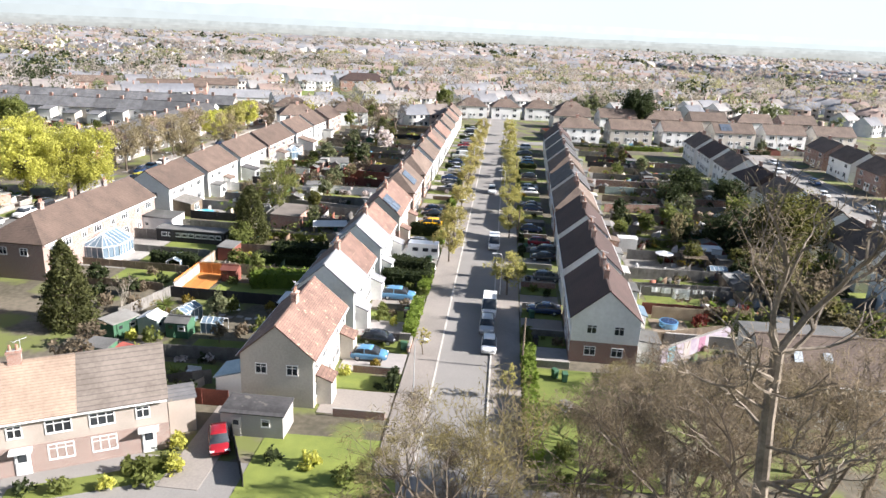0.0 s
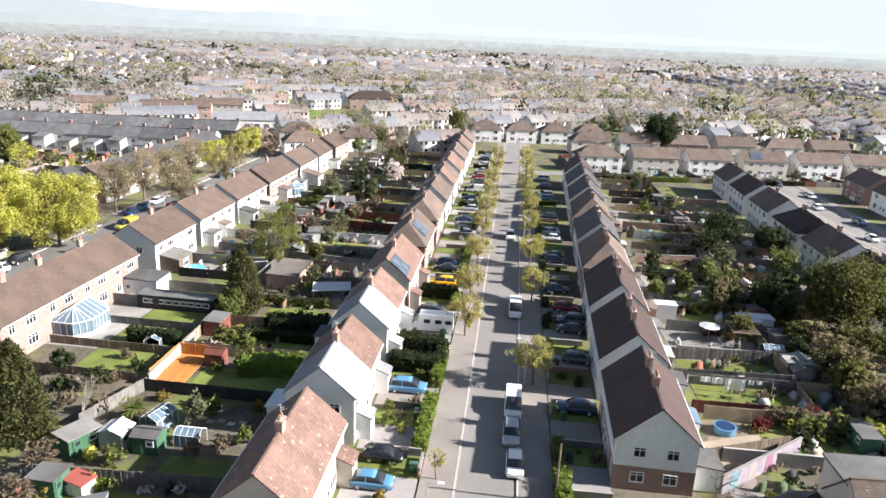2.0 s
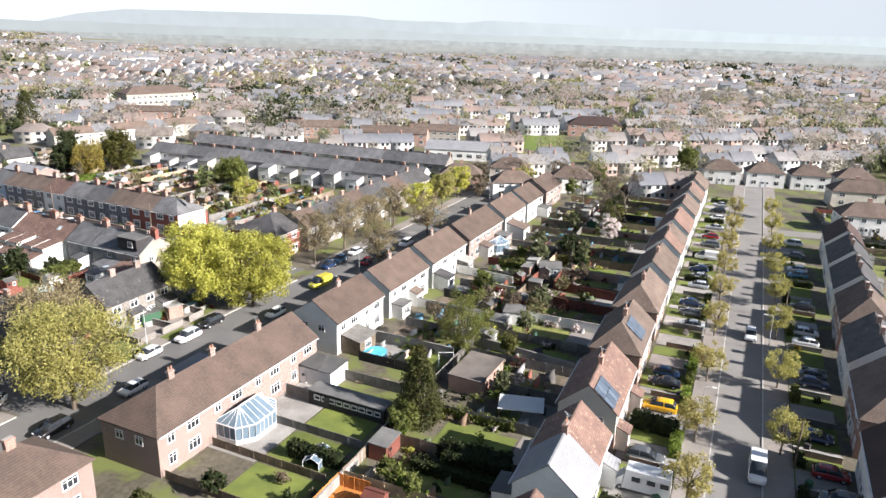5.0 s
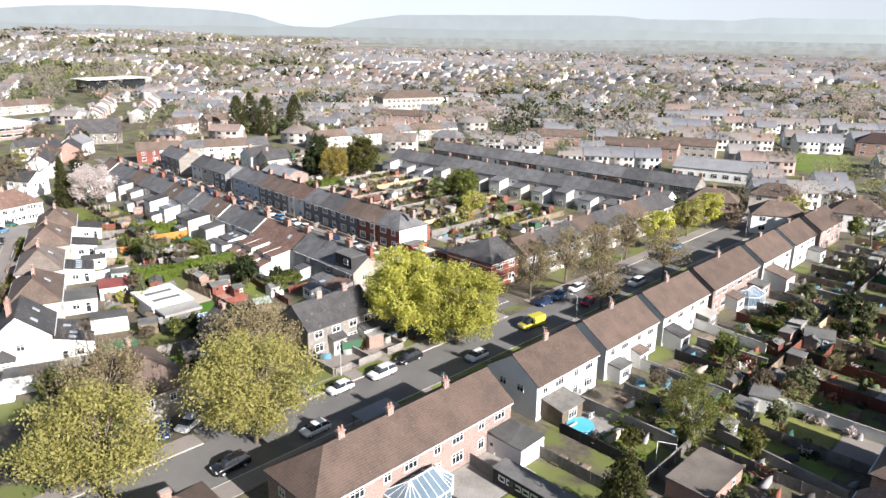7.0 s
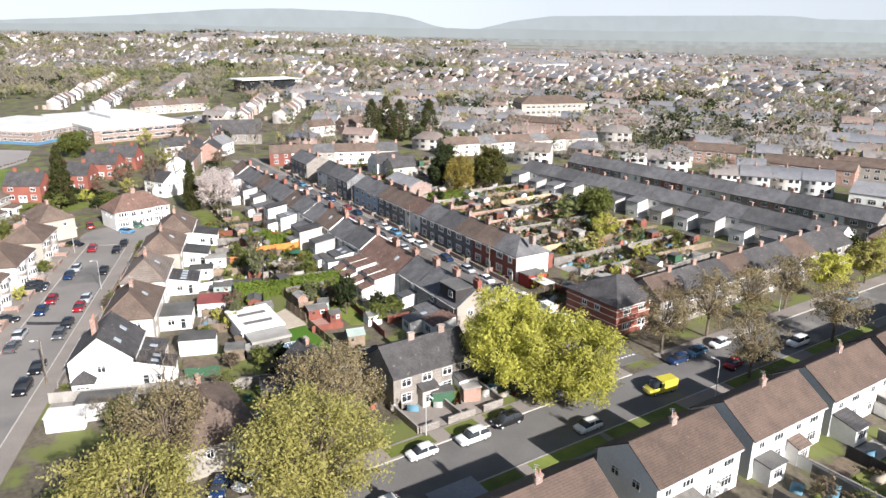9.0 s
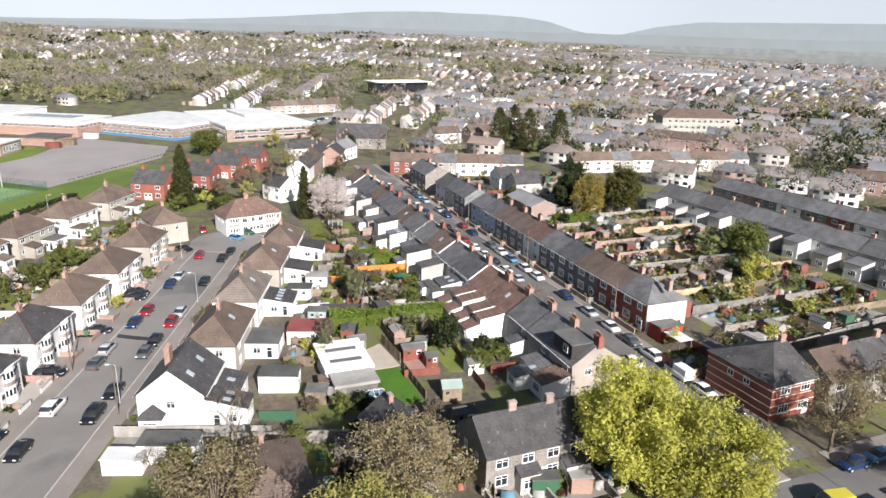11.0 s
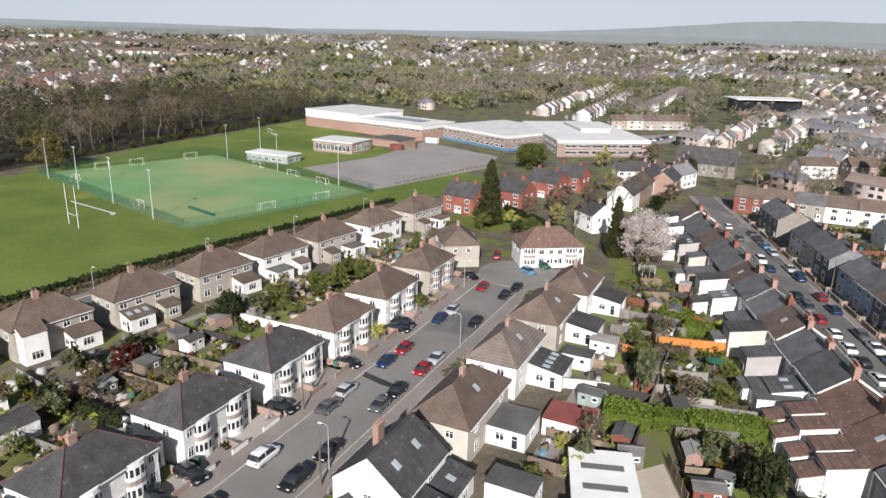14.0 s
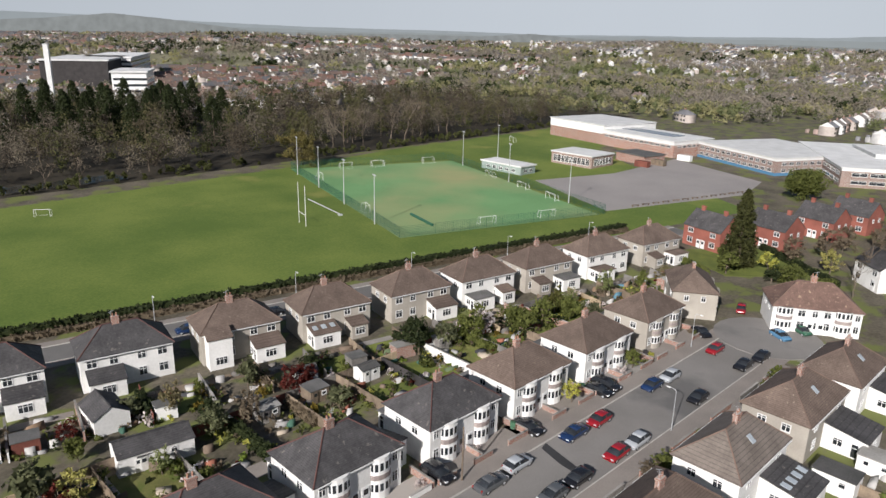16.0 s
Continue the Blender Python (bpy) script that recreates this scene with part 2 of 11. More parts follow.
GREYWOOD = mat("grey_timber", (0.19, 0.18, 0.165), (0.12, 0.11, 0.10), fine=8, coarse=1.0, vary=0.25)
ORANGEWOOD = mat("orange_stained_timber", (0.50, 0.20, 0.05), (0.40, 0.15, 0.04), fine=8, vary=0.1)
REDWOOD = mat("red_stained_timber", (0.20, 0.07, 0.05), (0.13, 0.045, 0.034), fine=8, vary=0.2)
DARKWOOD = mat("dark_stained_timber", (0.05, 0.045, 0.045), (0.03, 0.028, 0.028), fine=8, vary=0.2)
GREENPAINT = mat("green_paint", (0.05, 0.12, 0.07), (0.035, 0.09, 0.05))
MINT = mat("pale_green_paint", (0.30, 0.36, 0.33), (0.24, 0.29, 0.27))
BARK = mat("bark", (0.17, 0.135, 0.10), (0.09, 0.07, 0.055), fine=10, coarse=1.5, vary=0.15)
BIRCHGREY = mat("grey_bark", (0.23, 0.19, 0.15), (0.12, 0.098, 0.075), fine=8, coarse=1.2, vary=0.15)
BIRCH = mat("pale_bark", (0.42, 0.38, 0.32), (0.25, 0.22, 0.18), fine=6)
STEEL = mat("galvanised_steel", (0.50, 0.51, 0.52), (0.42, 0.43, 0.44), rough=0.5, metal=0.3, bump=0)
GREENSTEEL = mat("green_steel", (0.03, 0.11, 0.07), (0.025, 0.09, 0.055), rough=0.5, bump=0)
BLACK = mat("black_rubber", (0.02, 0.02, 0.021), (0.014, 0.014, 0.014), rough=0.7, bump=0)
HEADLAMP = mat("headlight_glass", (0.65, 0.66, 0.68), (0.5, 0.5, 0.52), rough=0.15, bump=0)
TAILLAMP = mat("tail_light_plastic", (0.30, 0.01, 0.01), (0.2, 0.01, 0.01), rough=0.2, bump=0)
LINE = mat("road_paint", (0.68, 0.67, 0.64), (0.5, 0.49, 0.47), vary=0, bump=0)
TERRACOTTA = mat("terracotta", (0.36, 0.20, 0.14), (0.26, 0.14, 0.10))
POOLBLUE = mat("pool_water", (0.10, 0.42, 0.58), (0.08, 0.36, 0.52), rough=0.1, bump=0)
PURPLE = mat("mural_paint", (0.22, 0.18, 0.24), (0.30, 0.27, 0.29), fine=2, coarse=0.5)
L_YELLOW = leaf_mat("young_maple_leaf", (0.58, 0.56, 0.13), (0.38, 0.375, 0.085))
L_OLIVE = leaf_mat("olive_young_leaf", (0.46, 0.425, 0.145), (0.28, 0.26, 0.09))
L_STREET = leaf_mat("street_tree_leaf", (0.46, 0.41, 0.15), (0.28, 0.24, 0.09))
L_GREEN = leaf_mat("green_leaf", (0.19, 0.21, 0.058), (0.09, 0.105, 0.03))
L_DARK = leaf_mat("dark_green_leaf", (0.058, 0.073, 0.028), (0.024, 0.034, 0.014))
L_CONIFER = leaf_mat("conifer_needle", (0.10, 0.105, 0.035), (0.042, 0.046, 0.017))
L_CHERRY = leaf_mat("white_blossom", (0.74, 0.67, 0.64), (0.50, 0.43, 0.41))
L_WILLOW = leaf_mat("willow_leaf", (0.34, 0.27, 0.07), (0.20, 0.16, 0.04))
L_BROWN = leaf_mat("brown_twig", (0.24, 0.19, 0.13), (0.12, 0.095, 0.065))
L_SAGE = leaf_mat("sage_leaf", (0.20, 0.21, 0.11), (0.09, 0.10, 0.05))
L_YUCCA = leaf_mat("yucca_leaf", (0.22, 0.26, 0.07), (0.10, 0.13, 0.035))
L_PALE = leaf_mat("pale_twig", (0.30, 0.245, 0.175), (0.17, 0.138, 0.10))
L_FRESH = leaf_mat("fresh_hedge_leaf", (0.21, 0.28, 0.05), (0.12, 0.165, 0.03))
L_IVY = leaf_mat("olive_evergreen_leaf", (0.15, 0.145, 0.04), (0.06, 0.062, 0.02))
L_GOLD = leaf_mat("golden_shrub_leaf", (0.30, 0.22, 0.04), (0.16, 0.12, 0.025))
L_SCRUB = leaf_mat("scrub_leaf", (0.25, 0.215, 0.115), (0.13, 0.11, 0.058))
L_SPRINGGREEN = leaf_mat("spring_green_leaf", (0.27, 0.30, 0.12), (0.15, 0.175, 0.07))
L_RED = leaf_mat("red_shrub_leaf", (0.16, 0.035, 0.025), (0.07, 0.018, 0.015))
CARPAINT = {}
for cname, c in {"white": (0.75, 0.75, 0.75), "black": (0.012, 0.012, 0.014), "silver": (0.38, 0.40, 0.42), "grey": (0.09, 0.095, 0.10), "blue": (0.012, 0.03, 0.085),
                 "light_blue": (0.09, 0.22, 0.36), "red": (0.26, 0.012, 0.018), "yellow": (0.70, 0.38, 0.01), "lime_yellow": (0.56, 0.49, 0.06), "green": (0.03, 0.10, 0.06), "orange": (0.5, 0.17, 0.02)}.items():
    CARPAINT[cname] = mat("car_paint_" + cname, c, tuple(x * 0.92 for x in c), rough=0.25, spec=0.5, coat=0.6, vary=0.04, bump=0)


# ---- shaping ----
class Shape:
    """Collects corners and faces of one mesh."""

    def __init__(self):
        self.v, self.f = [], []

    def face(self, *pts):
        k = len(self.v)
        self.v.extend(pts)
        self.f.append(tuple(range(k, k + len(pts))))
        return self

    def box(self, x0, x1, y0, y1, z0, z1):
        k = len(self.v)
        self.v += [(x0, y0, z0), (x1, y0, z0), (x1, y1, z0), (x0, y1, z0), (x0, y0, z1), (x1, y0, z1), (x1, y1, z1), (x0, y1, z1)]
        self.f += [(k + a, k + b, k + c, k + d) for a, b, c, d in ((0, 3, 2, 1), (4, 5, 6, 7), (0, 1, 5, 4), (1, 2, 6, 5), (2, 3, 7, 6), (3, 0, 4, 7))]
        return self

    def solid(self, low, high):
        """A closed body between two rings with the same number of corners."""
        k, n = len(self.v), len(low)
        self.v += list(low) + list(high)
        self.f.append(tuple(k + i for i in reversed(range(n))))
        self.f.append(tuple(k + n + i for i in range(n)))
        for i in range(n):
            j = (i + 1) % n
            self.f.append((k + i, k + j, k + n + j, k + n + i))
        return self

    def tube(self, a, b, ra, rb, sides=6, caps=True):
        a, b = Vector(a), Vector(b)
        d = (b - a).normalized()
        s = d.orthogonal().normalized()
        t = d.cross(s)
        ring = lambda p, r: [tuple(p + (s * math.cos(2 * math.pi * i / sides) + t * math.sin(2 * math.pi * i / sides)) * r) for i in range(sides)]
        if caps:
            return self.solid(ring(a, ra), ring(b, rb))
        k = len(self.v)
        self.v += ring(a, ra) + ring(b, rb)
        for i in range(sides):
            j = (i + 1) % sides
            self.f.append((k + i, k + j, k + sides + j, k + sides + i))
        return self

    def mesh(self, name, material=None, smooth=False):
        me = bpy.data.meshes.new(name)
        me.from_pydata([tuple(p) for p in self.v], [], self.f)
        if material:
            me.materials.append(material)
        if smooth:
            me.polygons.foreach_set("use_smooth", [True] * len(me.polygons))
        me.update()
        return me


def part(name, shape, material, parent, label="", at=None):
    """Links a shape or a ready mesh as one mesh object under a thing or a part."""
    me = shape.mesh(name, material) if isinstance(shape, Shape) else shape
    ob = new(name, me)
    if parent is not None:
        ob.parent = parent
    if at is not None:
        ob.matrix_basis = at
    if label:
        ob["label"] = label
    return ob


def thing(name, m, label, category, group="", kind=""):
    ob = new(name)
    ob.empty_display_size = 0.2
    ob.matrix_basis = m
    return tagged(ob, label, category, group, kind)


def solo(name, shape, material, m, label, category, group="", kind=""):
    ob = part(name, shape, material, None, "", m)
    return tagged(ob, label, category, group, kind)


SHARED = {}


def shared(key, make):
    if key not in SHARED:
        SHARED[key] = make()
    return SHARED[key]


class Lane:
    """A street's frame: u metres along it, v metres to its right."""

    def __init__(self, x, y, degrees):
        self.o, self.a = Vector((x, y, 0)), radians(degrees)
        self.d = Vector((math.cos(self.a), math.sin(self.a), 0))
        self.r = Vector((self.d.y, -self.d.x, 0))

    def p(self, u, v, z=0.0):
        q = self.o + self.d * u + self.r * v
        return (q.x, q.y, z)

    def at(self, u, v, turn=0.0, z=0.0):
        """Stands there; with turn 0 its x runs along the street and its front (-y) looks to the right."""
        return Matrix.Translation(self.p(u, v, z)) @ Matrix.Rotation(self.a + radians(turn), 4, "Z")


def at_xy(x, y, turn=0.0, z=0.0):
    return pose(x, y, z, 0, 0, turn)


LANE_A = Lane(3.3, 60.0, 84.0)
LANE_B = Lane(-54.0, 107.0, 82.7)
LANE_C = Lane(-76.6, 158.3, 171.2)
LANE_D = Lane(0.0, 0.0, 153.5)
LANE_E = Lane(-138.1, 24.8, 142.8)


def sheet(name, pts, z, material, label, category, kind="structure"):
    """A flat area with its outline given as places, a few millimetres to centimetres high."""
    s = Shape()
    ring = [(p[0], p[1]) for p in pts]
    area = sum(a[0] * b[1] - b[0] * a[1] for a, b in zip(ring, ring[1:] + ring[:1]))
    if area < 0:
        ring.reverse()
    s.solid([(x, y, -0.05) for x, y in ring], [(x, y, z) for x, y in ring])
    return solo(name, s, material, Matrix(), label, category, "", kind)


def strip(name, lane, u0, u1, v0, v1, z, material, label, category, kind="structure"):
    return sheet(name, [lane.p(u0, v0), lane.p(u1, v0), lane.p(u1, v1), lane.p(u0, v1)], z, material, label, category, kind)


# ---- kinds of things ----
def lattice(xs, zs, solid, y0, y1, sill=0.0):
    """A window frame in one piece: bars where solid(i, k) says so, open between them."""
    s, index = Shape(), {}

    def at(i, k, y):
        key = (i, k, y)
        if key not in index:
            index[key] = len(s.v)
            s.v.append((xs[i], y, zs[k]))
        return index[key]
    n, m = len(xs) - 1, len(zs) - 1
    full = lambda i, k: 0 <= i < n and 0 <= k < m and solid(i, k)
    for i in range(n):
        for k in range(m):
            if not full(i, k):
                continue
            f = sill if k == 0 else 0.0
            s.f.append((at(i, k, y0), at(i + 1, k, y0), at(i + 1, k + 1, y0), at(i, k + 1, y0)))
            if not full(i - 1, k):
                s.f.append((at(i, k, y1), at(i, k, y0), at(i, k + 1, y0), at(i, k + 1, y1)))
            if not full(i + 1, k):
                s.f.append((at(i + 1, k, y0), at(i + 1, k, y1), at(i + 1, k + 1, y1), at(i + 1, k + 1, y0)))
            if not full(i, k - 1):
                s.f.append((at(i, k, y1), at(i + 1, k, y1), at(i + 1, k, y0), at(i, k, y0)))
            if not full(i, k + 1):
                s.f.append((at(i, k + 1, y0), at(i + 1, k + 1, y0), at(i + 1, k + 1, y1), at(i, k + 1, y1)))
    return s


def window_meshes(w, h, bars=2):
    def make():
        f = 0.09
        xs, zs = [-w / 2, -w / 2 + f], [-0.05, f, h * 0.68, h * 0.68 + 0.05, h - f, h]
        for k in range(1, bars):
            x = -w / 2 + w * k / bars
            xs += [x - 0.035, x + 0.035]
        xs += [w / 2 - f, w / 2]
        s = lattice(xs, zs, lambda i, k: i % 2 == 0 or k % 2 == 0, -0.06, 0.08)
        p = Shape().box(-w / 2 + f * 0.5, w / 2 - f * 0.5, -0.012, 0.05, f * 0.5, h - f * 0.5)
        both = s.mesh("window", FRAMEW)
        one = Shape()
        one.v, one.f = s.v + p.v, s.f + [tuple(i + len(s.v) for i in q) for q in p.f]
        whole = one.mesh("window", FRAMEW)
        whole.materials.append(GLASS)
        for q in whole.polygons:
            if q.index >= len(s.f):
                q.material_index = 1
        return both, p.mesh("pane", GLASS), whole
    return shared(("window", w, h, bars), make)


def add_window(parent, x, y, z, turn, w=1.5, h=1.15, bars=2, fine=False):
    fr, pane, joined = window_meshes(w, h, bars)
    ob = part("window", fr if fine else joined, None, parent, "", pose(x, y, z, 0, 0, turn))
    if fine:
        part("pane", pane, None, ob)
    return ob


def add_door(parent, x, y, turn, material, w=0.95, h=2.05):
    def make():
        s = Shape().box(-w / 2 - 0.08, w / 2 + 0.08, -0.06, 0.08, 0, h + 0.08)
        s.box(-w / 2, w / 2, -0.10, -0.06, 0.03, h)
        s.box(-w / 2 + 0.12, -0.05, -0.115, -0.10, 0.2, 0.85).box(0.05, w / 2 - 0.12, -0.115, -0.10, 0.2, 0.85)
        n = len(s.f)
        me = s.box(-w / 2 + 0.15, w / 2 - 0.15, -0.112, -0.09, 1.15, h - 0.2).mesh("door", material)
        me.materials.append(GLASS)
        for q in me.polygons:
            q.material_index = 1 if q.index >= n else 0
        return me
    return part("door", shared(("door", material.name, w, h), make), None, parent, "", pose(x, y, 0.02, 0, 0, turn))


def add_chimney(parent, x, y, z0, z1, material=None, pots=3, w=1.0, d=0.55):
    material = material or BRICK

    def make():
        hgt = z1 - z0
        s = Shape().box(-w / 2, w / 2, -d / 2, d / 2, 0, hgt - 0.25)
        s.box(-w / 2 - 0.07, w / 2 + 0.07, -d / 2 - 0.07, d / 2 + 0.07, hgt - 0.25, hgt - 0.1).box(-w / 2, w / 2, -d / 2, d / 2, hgt - 0.1, hgt)
        return s.mesh("chimney", material)
    ch = part("chimney", shared(("chimney", material.name, round(z1 - z0, 2), w, d), make), None, parent, "", pose(x, y, z0))
    pot = shared("pot", lambda: Shape().tube((0, 0, 0), (0, 0, 0.45), 0.13, 0.10, 8).mesh("chimney_pot", TERRACOTTA))
    for k in range(pots):
        part("chimney_pot", pot, None, ch, "", pose((k - (pots - 1) / 2) * w / max(pots, 1), 0, z1 - z0))
    return ch


def roof_shape(L, D, ze, zr, hip0=False, hip1=False, over=0.3, thick=0.14):
    """Pitched roof along x: gabled or hipped at each end, with depth at its edges."""
    s = Shape()
    y = D / 2 + over
    drop = (zr - ze) / (D / 2) * over
    run = D / 2
    if not hip0 and not hip1:
        x = L / 2 + 0.12
        cut = [(-y, ze - drop), (-y, ze - drop + thick), (-0.14, zr + thick - 0.11), (-0.10, zr + thick + 0.05), (0.10, zr + thick + 0.05), (0.14, zr + thick - 0.11), (y, ze - drop + thick), (y, ze - drop), (0, zr)]
        return s.solid([(x, b, c) for b, c in cut], [(-x, b, c) for b, c in cut])
    xa, xb = -L / 2 - (over if hip0 else 0.12), L / 2 + (over if hip1 else 0.12)
    ra, rb = (-L / 2 + run if hip0 else xa), (L / 2 - run if hip1 else xb)
    if ra > rb:
        ra = rb = (ra + rb) / 2
    z0, z1, t = ze - drop, zr + thick, thick
    c = [(xa, -y, z0), (xb, -y, z0), (xb, y, z0), (xa, y, z0)]
    up = [(a, b, q + t) for a, b, q in c]
    R0, R1 = (ra, 0, z1), (rb, 0, z1)
    s.face(*reversed(c))
    for i in range(4):
        j = (i + 1) % 4
        s.face(c[i], c[j], up[j], up[i])
    s.face(up[0], up[1], R1, R0).face(up[2], up[3], R0, R1)
    s.face(up[1], up[2], R1).face(up[3], up[0], R0)
    return s


def wall_shape(L, D, ze, zr, gable0=True, gable1=True):
    s = Shape()
    h, d = L / 2, D / 2
    s.face((-h, -d, 0), (h, -d, 0), (h, -d, ze), (-h, -d, ze))
    s.face((h, d, 0), (-h, d, 0), (-h, d, ze), (h, d, ze))
    if gable0:
        s.face((-h, d, 0), (-h, -d, 0), (-h, -d, ze), (-h, 0, zr), (-h, d, ze))
    else:
        s.face((-h, d, 0), (-h, -d, 0), (-h, -d, ze), (-h, d, ze))
    if gable1:
        s.face((h, -d, 0), (h, d, 0), (h, d, ze), (h, 0, zr), (h, -d, ze))
    else:
        s.face((h, -d, 0), (h, d, 0), (h, d, ze), (h, -d, ze))
    s.face((-h, -d, 0), (-h, d, 0), (h, d, 0), (h, -d, 0))
    return s


def extension(parent, x, y, w, d, h, wall, roof, pitch=0.0, lights=0, win=True, sides=False):
    """A lean-to or flat-roofed addition behind (y > 0) or before a house, as parts of it."""
    s = Shape()
    sg = 1 if y > 0 else -1
    y0, y1 = (y, y + sg * d)
    lo, hi = min(y0, y1), max(y0, y1)
    zi, zo = h + pitch, h
    za, zb = (zi, zo) if sg > 0 else (zo, zi)
    s.solid([(x - w / 2, lo, 0), (x + w / 2, lo, 0), (x + w / 2, hi, 0), (x - w / 2, hi, 0)], [(x - w / 2, lo, za), (x + w / 2, lo, za), (x + w / 2, hi, zb), (x - w / 2, hi, zb)])
    ext = part("extension_wall", s, wall, parent)
    r = Shape()
    e = 0.18
    ll, hh = (lo, hi + e) if sg > 0 else (lo - e, hi)
    ring = [(x - w / 2 - e, ll, za + 0.003), (x + w / 2 + e, ll, za + 0.003), (x + w / 2 + e, hh, zb + 0.003), (x - w / 2 - e, hh, zb + 0.003)]
    r.solid(ring, [(a, b, c + 0.14) for a, b, c in ring])
    rf = part("extension_roof", r, roof, parent)
    for k in range(lights):
        xx = x - w / 2 + w * (k + 0.5) / lights
        ym = (lo + hi) / 2
        zm = (za + zb) / 2 + 0.15
        tilt = math.degrees(math.atan2(zb - za, hi - lo))
        part("skylight", shared("skylight", lambda: Shape().box(-0.4, 0.4, -0.55, 0.55, 0, 0.08).mesh("skylight", SKYGLASS)), None, rf, "", pose(xx, ym, zm, tilt))
    if win:
        add_window(ext, x, y1 - sg * 0.0, 0.75, 180 if sg > 0 else 0, min(w * 0.7, 1.8), 1.3, 3)
    if sides:
        for sx in (-1, 1):
            add_window(ext, x + sx * w / 2, lo + (hi - lo) * 0.36, 0.95, 90 * sx, 1.2, 1.1, 2, True)
            add_window(ext, x + sx * w / 2, lo + (hi - lo) * 0.74, 0.12, 90 * sx, 0.9, 1.95, 1)
    return ext


def bay(parent, x, y, w, ze, wall, band, floors=2):
    """A rounded bay on the front, floor over floor, with a tile-hung band between."""
    n = 7
    arc = [(x + w / 2 * math.cos(math.pi * (1 + k / (n - 1))), y + 0.75 * math.sin(math.pi * (1 + k / (n - 1)))) for k in range(n)]
    low = lambda z, g: [(x + (a - x) * g, y + (b - y) * g, z) for a, b in arc]
    body = part("bay", Shape().solid(low(0, 1), low(ze, 1)), wall, parent)
    part("bay_band", Shape().solid(low(2.55, 1.06), low(3.15, 1.06)), band, body)
    for f in range(floors):
        z = 0.95 + f * 2.55
        part("bay_window", Shape().solid(low(z, 1.035), low(z + 1.3, 1.035)), FRAMEW, body)
        for k in range(n - 1):
            (a0, b0), (a1, b1) = arc[k], arc[k + 1]
            g = 1.06
            q = lambda fx, z_: (x + (a0 + (a1 - a0) * fx - x) * g, y + (b0 + (b1 - b0) * fx - y) * g, z_)
            part("pane", Shape().face(q(.18, z + .16), q(.82, z + .16), q(.82, z + 1.12), q(.18, z + 1.12)), GLASS, body)
    return body


